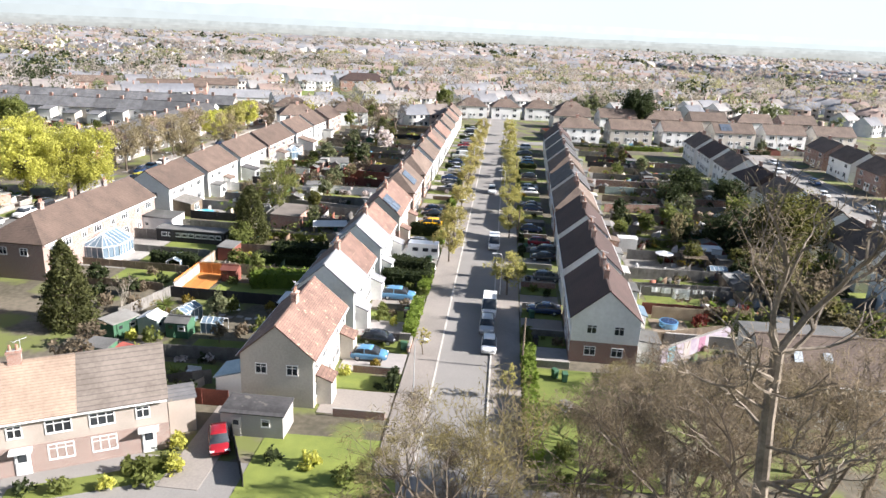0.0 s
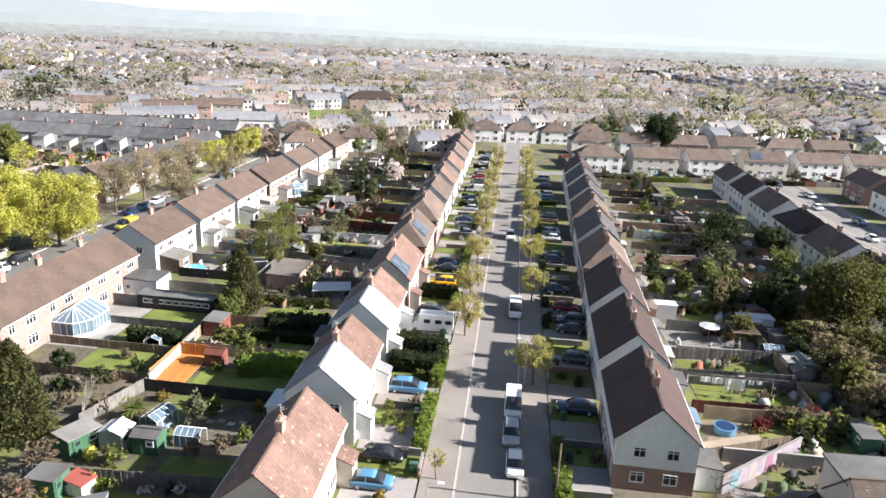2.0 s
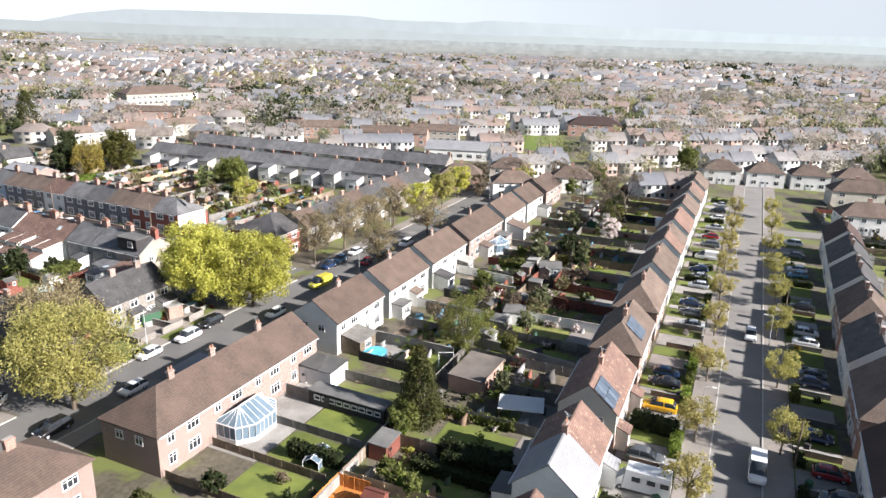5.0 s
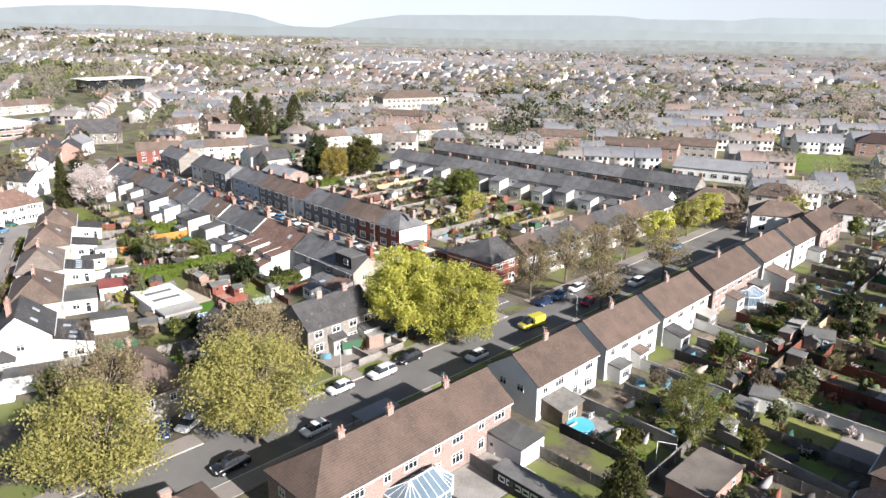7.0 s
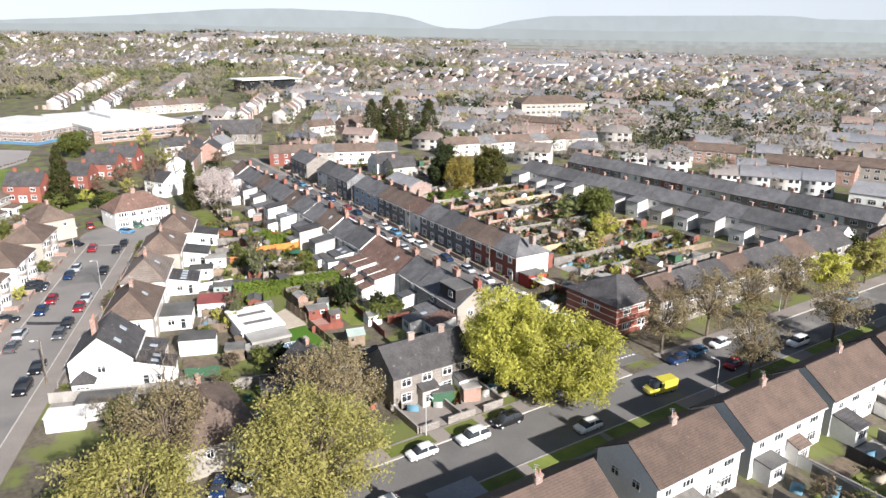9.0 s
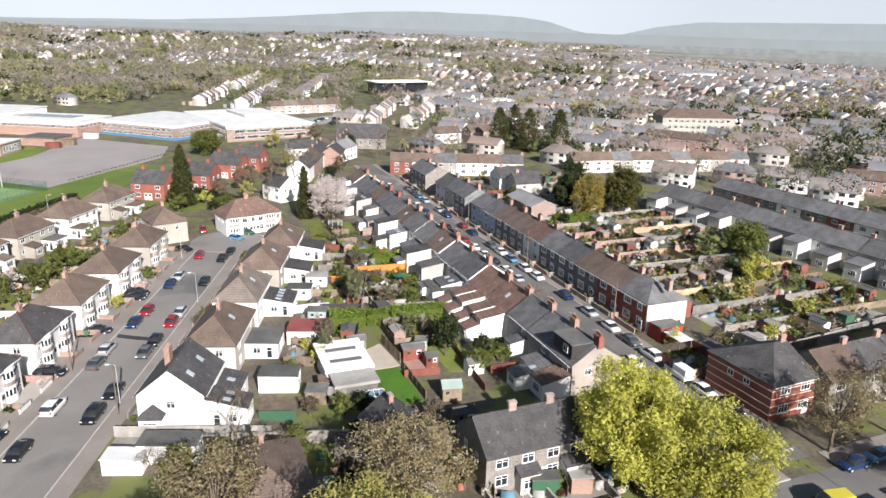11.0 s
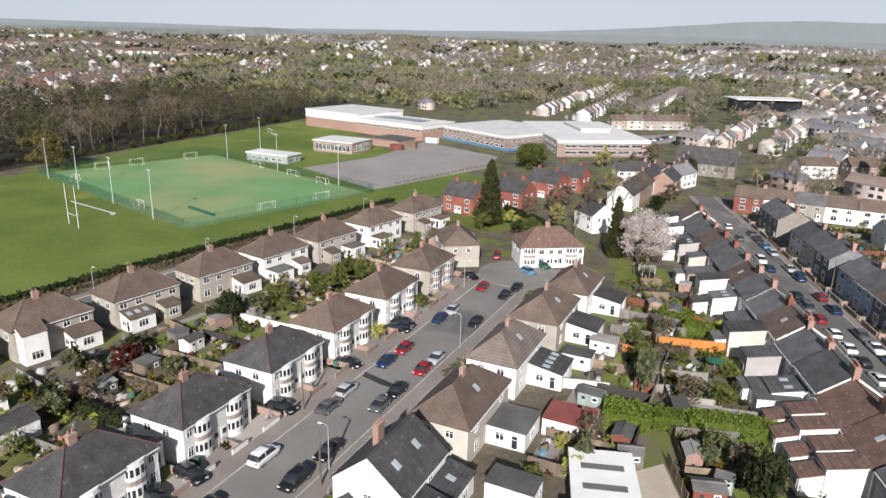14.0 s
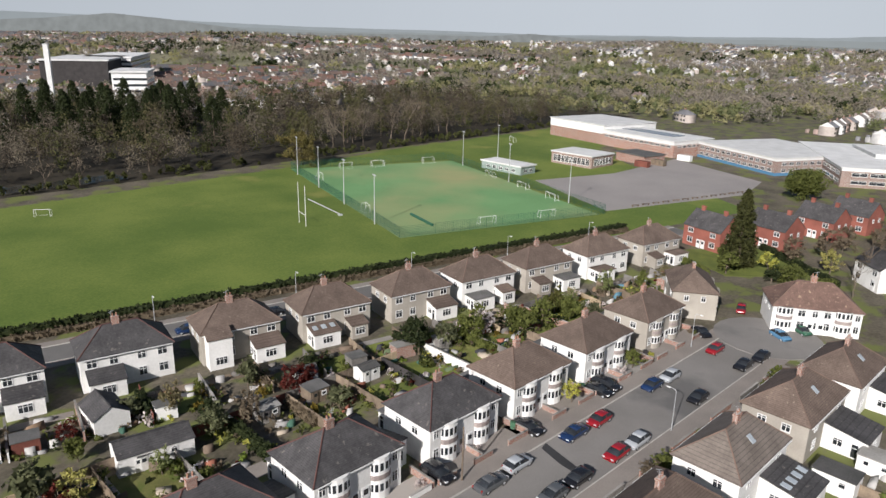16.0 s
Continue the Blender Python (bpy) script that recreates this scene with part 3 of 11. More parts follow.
def house(m, L=13.4, D=7.2, ze=5.2, zr=8.3, wall=None, roof=None, hips=(False, False), chimneys=(0.0,), label="", group="", front=((-0.3, 1.6), (0.3, 1.6)), back=None, side=2, doors=True,
          stack=1.0, lower=None, door=None, roof2=None, porch=False, bays=(), chim=None, category="house", name="house", solar=None, skylights=0, window_h=1.2, fine=False):
    """A two-storey house or pair: wall, roof, chimneys, every window and door. front/back: (place along the front as a part of its length, width)."""
    wall, roof, door = wall or WHITE, roof or TILE_BROWN, door or FRAMEW
    h = thing(name, m, label, category, group)
    part("wall", wall_shape(L, D, ze, zr, not hips[0], not hips[1]), wall, h)
    if lower:
        e = 0.03
        s = Shape()
        s.box(-L / 2 - e, L / 2 + e, -D / 2 - e, -D / 2 - 0.002, 0, 2.5).box(-L / 2 - e, -L / 2 - 0.002, -D / 2, D / 2, 0, 2.5).box(L / 2 + 0.002, L / 2 + e, -D / 2, D / 2, 0, 2.5)
        part("lower_wall", s, lower, h)
    if roof2:
        for sg, mm in ((-1, roof), (1, roof2)):
            r = roof_shape(L / 2, D, ze, zr, hips[0] and sg < 0, hips[1] and sg > 0)
            r.v = [(a + sg * L / 4, b, c + (0.015 if sg > 0 else 0)) for a, b, c in r.v]
            part("roof", r, mm, h)
    else:
        part("roof", roof_shape(L, D, ze, zr, *hips), roof, h)
    if fine and hips[0] and hips[1]:
        over, y_ = 0.3, D / 2 + 0.3
        z_, x_ = ze - (zr - ze) / (D / 2) * over + 0.15, L / 2 + over
        r_ = Shape()
        for sg in (-1, 1):
            for sy in (-1, 1):
                r_.tube((sg * x_, sy * y_, z_), (sg * (L / 2 - D / 2), 0, zr + 0.15), 0.09, 0.09, 6)
        r_.tube((-(L / 2 - D / 2) - 0.1, 0, zr + 0.17), (L / 2 - D / 2 + 0.1, 0, zr + 0.15), 0.10, 0.10, 6)
        part("ridge_tiles", r_, RIDGE_RED if roof is SLATE else RIDGE_BROWN, h, "row of half-round ridge tiles")
    for x in chimneys:
        add_chimney(h, x * L, 0, zr - 0.5, zr + 1.15 * (0.5 + stack / 2), chim, (2 if stack < 1.2 else 4) if fine else 0, stack, 0.55 * stack)
    if fine and chimneys:
        part("aerial", shared("aerial", lambda: Shape().tube((0, 0, 0), (0, 0, 1.7), .025, .025, 5).tube((-.6, 0, 1.6), (.6, 0, 1.6), .02, .02, 4).tube((-.5, -.3, 1.6), (-.5, .3, 1.6), .015, .015, 4).tube((-.1, -.25, 1.6), (-.1, .25, 1.6), .015, .015, 4).tube((.3, -.22, 1.6), (.3, .22, 1.6), .015, .015, 4).mesh("aerial", STEEL)), None, h, "", pose(chimneys[0] * L + 0.5 * stack, 0.1, zr + 0.3, 0, 0, 40))
    for rows, y, turn in ((front, -D / 2, 0), (back if back is not None else front, D / 2, 180)):
        for x, w in rows:
            for z in ((0.9, 1.4), (ze - 1.75, window_h)):
                if any(abs(x * L - bx * L) < 1.4 for bx in bays) and turn == 0:
                    continue
                add_window(h, x * L, y, z[0], turn, w, z[1], 3 if w > 1.7 else 2, fine)
    for bx in bays:
        bay(h, bx * L, -D / 2, 2.6, ze - 0.1, wall, BAYTILE)
    if side:
        for sg, hp in ((-1, hips[0]), (1, hips[1])):
            for k in range(side):
                yy = (k - (side - 1) / 2) * 3.0
                add_window(h, sg * L / 2, yy, ze - 1.9, 90 * sg, 1.15 if fine else 0.9, 1.1, 2, fine)
                if lower and sg < 0 or lower and fine:
                    add_window(h, sg * (L / 2 + 0.03), yy, 0.9, 90 * sg, 1.3, 1.1, 2, fine)
    if doors:
        for x in (-0.06, 0.06) if L > 9 else (0.32,):
            if front:
                add_door(h, x * L, -D / 2, 0, door)
    if porch:
        for x in (-0.36, 0.36):
            extension(h, x * L, -D / 2, 1.9, 1.5, 2.4, wall, roof, 0.7, win=False)
    tilt = math.degrees(math.atan2(zr - ze, D / 2))
    if solar:
        x, sg = solar
        for i in range(4):
            for j in range(2):
                part("solar_panel", shared("solarpanel", lambda: Shape().box(0, 0.96, 0, 1.58, 0.05, 0.10).mesh("solar_panel", SOLAR)), None, h, "", pose(x * L, sg * D * 0.25, (ze + zr) / 2 + 0.2, -tilt * sg if sg > 0 else tilt) @ pose(-2 + i, -1.75 + j * 1.65, 0))
    for k in range(skylights):
        part("skylight", shared("skylight", lambda: Shape().box(-0.4, 0.4, -0.55, 0.55, 0, 0.08).mesh("skylight", SKYGLASS)), None, h, "", pose((k - (skylights - 1) / 2) * L / (skylights + 1), D * 0.25, (ze + zr) / 2 + 0.17, -tilt))
    for sg in (-1, 1) if fine else ():
        part("gutter", shared(("gutter", L), lambda: Shape().box(-L / 2, L / 2, -0.06, 0.06, -0.05, 0.05).mesh("gutter", FRAMEW)), None, h, "", pose(0, sg * (D / 2 + 0.37), ze - 0.27))
    return h


# ---- vehicles ----
def loft(sections, material, name):
    """A smooth shell through cross-sections with the same number of corners."""
    s = Shape()
    n = len(sections[0])
    for r in sections:
        s.v += r
    for k in range(len(sections) - 1):
        for i in range(n - 1):
            a = k * n + i
            s.f.append((a, a + 1, a + n + 1, a + n))
    s.f.append(tuple(range(n - 1, -1, -1)))
    s.f.append(tuple((len(sections) - 1) * n + i for i in range(n)))
    return s.mesh(name, material, True)


CAR_KINDS = {
    # length, width, bonnet height, roof height, and where along it windscreen and rear glass stand
    "hatchback": (4.0, 1.75, 0.92, 1.47, (0.20, 0.40, 0.83, 0.96)),
    "saloon": (4.5, 1.80, 0.92, 1.44, (0.24, 0.42, 0.72, 0.88)),
    "suv": (4.5, 1.86, 1.02, 1.67, (0.20, 0.38, 0.86, 0.96)),
    "van": (5.1, 1.95, 1.15, 2.05, (0.12, 0.27, 0.985, 0.99)),
}


def car_body(kind, colour):
    L, W, hb, hr, (a, b, c, d) = CAR_KINDS[kind]

    def ring(x, top, w, low=0.28):
        h = w / 2
        return [(x, -h * 0.94, low), (x, -h, low + 0.22), (x, -h, top * 0.72), (x, -h * 0.94, top * 0.93), (x, -h * 0.75, top), (x, h * 0.75, top), (x, h * 0.94, top * 0.93), (x, h, top * 0.72), (x, h, low + 0.22), (x, h * 0.94, low)]

    def make_body():
        xs = [(0.0, hb * 0.70, W * 0.84, 0.34), (0.03, hb * 0.86, W * 0.93, 0.28), (0.12, hb * 0.97, W, 0.26), (a, hb, W, 0.24), (0.5, hb + 0.03, W, 0.24), (0.8, hb + 0.05, W, 0.24), (0.95, hb + 0.02, W * 0.97, 0.26), (0.99, hb * 0.95, W * 0.92, 0.32), (1.0, hb * 0.85, W * 0.86, 0.40)]
        return loft([ring(x * L - L / 2, t, w, lo) for x, t, w, lo in xs], CARPAINT[colour], "body")

    f = lambda x: x * L - L / 2
    e = (c - b) / 4
    line = [(a, hb - 0.02), ((a + b) / 2, (hb + hr) / 2 + 0.03), (b, hr - 0.10), (b + e, hr - 0.055), (b + 2 * e - 0.012, hr - 0.05), (b + 2 * e + 0.012, hr - 0.05), (b + 3 * e, hr - 0.06), (c, hr - 0.10), ((c + d) / 2, (hb + hr) / 2 + 0.02), (d, hb)]

    def wide(z):
        return W * (0.465 - 0.085 * (z - hb) / (hr - hb))

    def glass():
        rings = []
        for x, z in line:
            m = (hb + z) / 2
            rings.append([(f(x), -wide(hb), hb - 0.06), (f(x), -wide(m), m), (f(x), -wide(z), z - 0.02), (f(x), 0, z), (f(x), wide(z), z - 0.02), (f(x), wide(m), m), (f(x), wide(hb), hb - 0.06)])
        me = loft(rings, GLASS, "window_glass")
        me.materials.append(CARPAINT[colour])
        for q in me.polygons:
            row, col = q.index // 6, q.index % 6
            if row == 4 and col in (0, 1, 4, 5):
                q.material_index = 1
        return me

    def top():
        rings = []
        for x, z in line[2:8]:
            w = wide(z)
            rings.append([(f(x), -w - 0.01, z - 0.05), (f(x), -w * 0.86, z + 0.03), (f(x), -w * 0.4, z + 0.05), (f(x), w * 0.4, z + 0.05), (f(x), w * 0.86, z + 0.03), (f(x), w + 0.01, z - 0.05)])
        me = loft(rings, CARPAINT[colour], "roof")
        return me

    def load():
        return Shape().solid([(f(0.40), -W * 0.47, hb), (f(0.995), -W * 0.47, hb), (f(0.995), W * 0.47, hb), (f(0.40), W * 0.47, hb)], [(f(0.41), -W * 0.44, hr - 0.02), (f(0.985), -W * 0.44, hr - 0.02), (f(0.985), W * 0.44, hr - 0.02), (f(0.41), W * 0.44, hr - 0.02)]).mesh("load_box", CARPAINT[colour])
    if kind == "van":
        return shared(("carbody", kind, colour), make_body), shared(("carglass", kind, colour), glass), shared(("cartop", kind, colour), load)
    return shared(("carbody", kind, colour), make_body), shared(("carglass", kind, colour), glass), shared(("cartop", kind, colour), top)


def car(m, kind="hatchback", colour="black", group="cars parked along the streets", far=False):
    proto = SHARED.get(("car", kind, colour, far))
    words = {"hatchback": "small {} hatchback car parked on the tarmac", "saloon": "{} saloon car parked on the tarmac", "suv": "tall {} estate car parked on the tarmac", "van": "{} panel van parked at the kerb"}[kind].format(colour.replace("_", " "))
    if proto:
        return copy_thing(proto, m)
    L, W, hb, hr, _ = CAR_KINDS[kind]
    body, glass, top = car_body(kind, colour)
    c = thing("van" if kind == "van" else "car", m, words, "van" if kind == "van" else "car", group)
    SHARED[("car", kind, colour, far)] = c
    part("body", body, None, c)
    part("window_glass", glass, None, c)
    part("roof", top, None, c)
    def make_wheel():
        s = Shape().tube((0, -0.1, 0), (0, 0.1, 0), 0.32, 0.32, 14)
        n = len(s.f)
        me = s.tube((0, -0.108, 0), (0, 0.108, 0), 0.2, 0.2, 8).mesh("wheel", BLACK)
        me.materials.append(STEEL)
        for q in me.polygons:
            q.material_index = 1 if q.index >= n else 0
        return me
    tyre = shared("tyre", make_wheel)
    for sx in (-0.31, 0.30):
        for sy in (-1, 1):
            part("wheel", tyre, None, c, "", pose(sx * L, sy * (W / 2 - 0.11), 0.32))
    for sy in () if far else (-1, 1):
        part("headlight", shared("headlight", lambda: Shape().box(-0.12, 0.06, -0.18, 0.18, -0.06, 0.07).mesh("headlight", HEADLAMP)), None, c, "", pose(-L / 2 + 0.12, sy * W * 0.34, hb * 0.74))
        part("tail_light", shared("taillight", lambda: Shape().box(-0.04, 0.05, -0.1, 0.1, -0.14, 0.14).mesh("tail_light", TAILLAMP)), None, c, "", pose(L / 2 - 0.05, sy * W * 0.38, hb * 0.82))
    return c


# ---- plants ----
def cloud_mesh(name, centres, radii, per, size, material, rng, flat=0.75, droop=0.0, thin=1.0):
    """Many small leaves (four-cornered, each turned its own way) round clump centres."""
    n = len(centres)
    idx = np.repeat(np.arange(n), per)
    c = np.asarray(centres)[idx]
    r = np.asarray(radii)[idx]
    d = rng.normal(size=(len(idx), 3))
    d /= np.linalg.norm(d, axis=1)[:, None]
    pos = c + d * (r * rng.uniform(0.35, 1.0, len(idx)))[:, None] * np.array([1, 1, flat])
    a = rng.normal(size=(len(idx), 3))
    a[:, 2] -= droop
    a /= np.linalg.norm(a, axis=1)[:, None]
    b = np.cross(a, d + 0.3 * rng.normal(size=d.shape))
    b /= np.linalg.norm(b, axis=1)[:, None] + 1e-9
    s = (np.asarray(size)[idx] if np.ndim(size) else size) * rng.uniform(0.6, 1.35, len(idx))
    s = s[:, None]
    a, b = a * s, b * s * 0.62 * thin
    quad = np.stack([pos - a, pos - b * 0.9 + a * 0.1, pos + a, pos + b * 0.9 - a * 0.1], axis=1).reshape(-1, 3)
    me = bpy.data.meshes.new(name)
    k = len(idx)
    me.vertices.add(4 * k)
    me.loops.add(4 * k)
    me.polygons.add(k)
    me.vertices.foreach_set("co", quad.astype(np.float32).ravel())
    me.loops.foreach_set("vertex_index", np.arange(4 * k, dtype=np.int32))
    me.polygons.foreach_set("loop_start", np.arange(0, 4 * k, 4, dtype=np.int32))
    me.polygons.foreach_set("loop_total", np.full(k, 4, dtype=np.int32))
    me.materials.append(material)
    me.update(calc_edges=True)
    me.validate()
    return me


def limbs(seed, height, spread, levels=5, trunk_r=0.35, fork=0.3, sides=6, tips=None, upright=0.35, twigs=True):
    """A tapered trunk that forks again and again; returns the shape and the ends of its twigs."""
    rng = random.Random(seed)
    s = Shape()
    ends = []

    def grow(p, d, length, r, level):
        steps = 3 if level < 2 else 2
        for k in range(steps):
            q = p + d * (length / steps)
            s.tube(p, q, r * (1 - 0.12 * k), r * (1 - 0.12 * (k + 1)), max(3, sides - level), False)
            p = q
            d = (d + Vector((rng.gauss(0, 0.13), rng.gauss(0, 0.13), rng.gauss(0.02, 0.08)))).normalized()
        if level >= levels:
            ends.append(tuple(p))
            return
        kids = rng.choice((2, 3, 3)) if level < 2 else rng.choice((2, 2, 3))
        for k in range(kids):
            az = rng.uniform(0, 2 * math.pi)
            side = d.orthogonal().normalized()
            side = Matrix.Rotation(az, 3, d) @ side
            tilt = rng.uniform(0.3, 0.75) * spread
            e = (d * math.cos(tilt) + side * math.sin(tilt))
            e = (e + Vector((0, 0, upright * 0.3))).normalized()
            grow(p, e, length * rng.uniform(0.62, 0.85), r * 0.62, level + 1)

    grow(Vector((0, 0, -0.1)), Vector((0, 0, 1)), height * fork, trunk_r, 0)
    return s, ends


def tall_limbs(seed):
    """A tall trunk that keeps its leader, with limbs all the way up and an open fork near the top."""
    rng = random.Random(seed)
    s = Shape()
    ends = []

    def grow(p, d, length, r, level):
        for k in range(3):
            q = p + d * (length / 3)
            s.tube(p, q, r * (1 - 0.13 * k), r * (1 - 0.13 * (k + 1)), max(3, 7 - level), False)
            p = q
            d = (d + Vector((rng.gauss(0, 0.16), rng.gauss(0, 0.16), rng.gauss(0.05, 0.1)))).normalized()
            if level < 5 and k < 2 and rng.random() < 0.45:
                e = (d + Vector((rng.gauss(0, 0.6), rng.gauss(0, 0.6), rng.gauss(0.2, 0.3)))).normalized()
                grow(p, e, length * rng.uniform(0.4, 0.6), r * 0.45, level + 2)
        if level >= 5:
            ends.append(tuple(p))
            return
        for k in range(2):
            e = (d + Vector((rng.gauss(0, 0.5), rng.gauss(0, 0.5), rng.gauss(0.12, 0.25)))).normalized()
            grow(p, e, length * rng.uniform(0.6, 0.85), r * (0.68, 0.55)[k], level + 1)

    line = [(0.7, 0.1, -0.1, 0.40), (0.55, 0.0, 8.0, 0.34), (0.62, 0.1, 15.0, 0.29), (0.4, 0.0, 21.0, 0.24), (0.15, 0.05, 24.0, 0.21), (0.0, 0.0, 26.3, 0.19)]
    for a, b in zip(line[:-1], line[1:]):
        s.tube(a[:3], b[:3], a[3], b[3], 9, False)
        for k in range(4 if a[2] > 7 else 0):
            f, az = (k + rng.random()) / 4, rng.uniform(0, 2 * math.pi)
            at = Vector(a[:3]).lerp(Vector(b[:3]), f)
            grow(at, Vector((math.cos(az), math.sin(az), rng.uniform(0.2, 0.9))).normalized(), rng.uniform(1.3, 2.3), rng.uniform(0.06, 0.10), 2)
    top = Vector(line[-1][:3])
    for d, length, r in (((0.55, 0.1, 0.83), 2.0, 0.14), ((-0.4, 0.1, 0.9), 1.9, 0.11), ((0.97, 0.1, 0.12), 1.7, 0.07), ((0.1, 0.7, 0.7), 1.6, 0.08)):
        grow(top, Vector(d), length, r, 1)
    return s, ends


def bare_tree_meshes(seed, height, spread=1.0, levels=6, material=None, buds=None, twig_count=None, fork=0.27):
    def make():
        s, ends = limbs(seed, height, spread, levels, height * 0.017 * (0.27 / fork) ** 0.5, fork)
        top = max(p[2] for p in s.v)
        f = height / top
        s.v = [(a * f, b * f, c * f) for a, b, c in s.v]
        ends = [(a * f, b * f, c * f) for a, b, c in ends]
        rng = np.random.RandomState(seed)
        per = max(2, int((twig_count or (3600 if height > 9 else 1800)) / max(1, len(ends))) + 2)
        return s.mesh("trunk", material or BARK), cloud_mesh("twigs", ends, [height * 0.05] * len(ends), per, min(height * 0.017, 0.21), buds or L_BROWN, rng, 1.0, -0.4, 0.13)
    return shared(("bare", seed, height, spread, fork), make)


def bare_tree(m, seed, height, label, spread=1.0, levels=6, buds=None, group="bare trees", category="tree", name="bare_tree", material=None, twig_count=None, fork=0.27):
    trunk, twigs = bare_tree_meshes(seed, height, spread, levels, material, buds, twig_count, fork)
    t = thing(name, m, label, category, group)
    part("trunk", trunk, None, t)
    part("crown", twigs, None, t)
    return t


def leafy_meshes(seed, height, radius, base, leaf, count, size, clumps=70, trunk=None, flat=0.85):
    def make():
        rng = np.random.RandomState(seed)
        cz, rz = (height + base) / 2, (height - base) / 2
        d = rng.normal(size=(clumps, 3))
        d /= np.linalg.norm(d, axis=1)[:, None]
        rad = rng.uniform(0.5, 1.0, clumps) ** 0.5
        bumps = 1 + 0.15 * np.sin(3 * np.arctan2(d[:, 1], d[:, 0]) + seed) + 0.10 * np.sin(5 * d[:, 2] + 2 * seed) + 0.12 * rng.normal(size=clumps)
        c = d * (rad * bumps)[:, None] * np.array([radius, radius, rz]) * 0.82
        c[:, 2] += cz
        rr = radius * rng.uniform(0.16, 0.30, clumps)
        cc, sz = c, np.full(clumps, size)
        if leaf in (L_DARK, L_GREEN, L_SAGE, L_IVY):
            inner = d[::2] * np.array([radius, radius, rz]) * 0.5
            inner[:, 2] += cz
            cc, rr, sz = np.concatenate([c, inner]), np.concatenate([rr, np.full(len(inner), radius * 0.3)]), np.concatenate([sz, np.full(len(inner), size * 2.0)])
        crown = cloud_mesh("crown", cc, rr, max(4, count // len(cc)), sz, leaf, rng, flat)
        s = Shape()
        lean = Vector((rng.normal() * 0.1, rng.normal() * 0.1, 0))
        fork = Vector((lean.x, lean.y, base + rz * 0.35))
        s.tube((0, 0, -0.05), fork, height * 0.022, height * 0.016, 7, False)
        for k in range(0, clumps, 3):
            mid = fork.lerp(Vector(c[k]), 0.5) + Vector((0, 0, 0.25 * rz * 0.3))
            s.tube(fork - Vector((0, 0, base * 0.12 * (k % 4))), mid, height * 0.009, height * 0.006, 4, False).tube(mid, Vector(c[k]), height * 0.006, height * 0.002, 4, False)
        return s.mesh("trunk", trunk or BARK), crown
    return shared(("leafy", seed, height, radius, base, leaf.name, count, size), make)


def leafy_tree(m, seed, height, radius, base, leaf, count, size, label, group="", clumps=70, trunk=None, name="tree", flat=0.85):
    tr, cr = leafy_meshes(seed, height, radius, base, leaf, count, size, clumps, trunk, flat)
    t = thing(name, m, label, "tree", group)
    part("trunk", tr, None, t)
    part("crown", cr, None, t)
    return t


def conifer(m, seed, height, radius, label, leaf=None, count=4200, group=""):
    """A full cone of drooping sprays, tier over tier, with an uneven outline."""
    leaf = leaf or L_CONIFER

    def make():
        rng = np.random.RandomState(seed)
        n = 420
        z = rng.uniform(0.02, 1, n) ** 1.25
        a = rng.uniform(0, 2 * math.pi, n)
        prof = np.clip((1 - z) ** 0.62 * np.minimum(1, 0.78 + 1.6 * z), 0.03, 1) * (1 + 0.10 * np.sin(5 * a + 14 * z) + 0.10 * rng.normal(size=n))
        r = radius * prof * rng.uniform(0.62, 0.95, n)
        c = np.stack([r * np.cos(a), r * np.sin(a), z * height * 0.96 + 0.25], axis=1)
        crown = cloud_mesh("crown", c, radius * (0.11 + 0.18 * prof), count // n, height * 0.022, leaf, rng, 1.1, 0.9, 0.75)
        s = Shape().tube((0, 0, -0.05), (0, 0, height * 0.95), height * 0.022, 0.03, 7, False)
        for k in range(0, n, 5):
            s.tube((0, 0, c[k][2] * 0.95), tuple(c[k]), 0.05, 0.015, 3, False)
        return s.mesh("trunk", BARK), crown
    tr, cr = shared(("conifer", seed, height, radius), make)
    t = thing("conifer", m, label, "tree", group)
    part("trunk", tr, None, t)
    part("crown", cr, None, t)
    return t


def yucca(x, y, h=2.4, label="spiky green yucca in a garden bed"):
    """A short trunk under a burst of long sword-shaped leaves."""
    def make():
        rng = np.random.RandomState(7)
        s = Shape()
        for k in range(70):
            a, e = rng.uniform(0, 2 * math.pi), rng.uniform(-0.35, 1.35)
            d = Vector((math.cos(a) * math.cos(e), math.sin(a) * math.cos(e), math.sin(e)))
            p = Vector((0, 0, 1.0)) + d * 0.1
            side = d.orthogonal().normalized() * 0.06
            q = p + d * rng.uniform(0.8, 1.15) - Vector((0, 0, 0.12))
            s.face(tuple(p - side), tuple(p + side), tuple(q + side * 0.2), tuple(q - side * 0.2))
        return s.mesh("leaves", L_YUCCA)
    t = thing("yucca", at_xy(x, y, x * 31) @ Matrix.Scale(h / 2.1, 4), label, "plant", "garden shrubs")
    part("stem", shared("yuccastem", lambda: Shape().tube((0, 0, 0), (0, 0, 1.05), 0.16, 0.13, 7, False).mesh("stem", BARK)), None, t)
    part("leaves", shared("yuccaleaves", make), None, t)
    return t


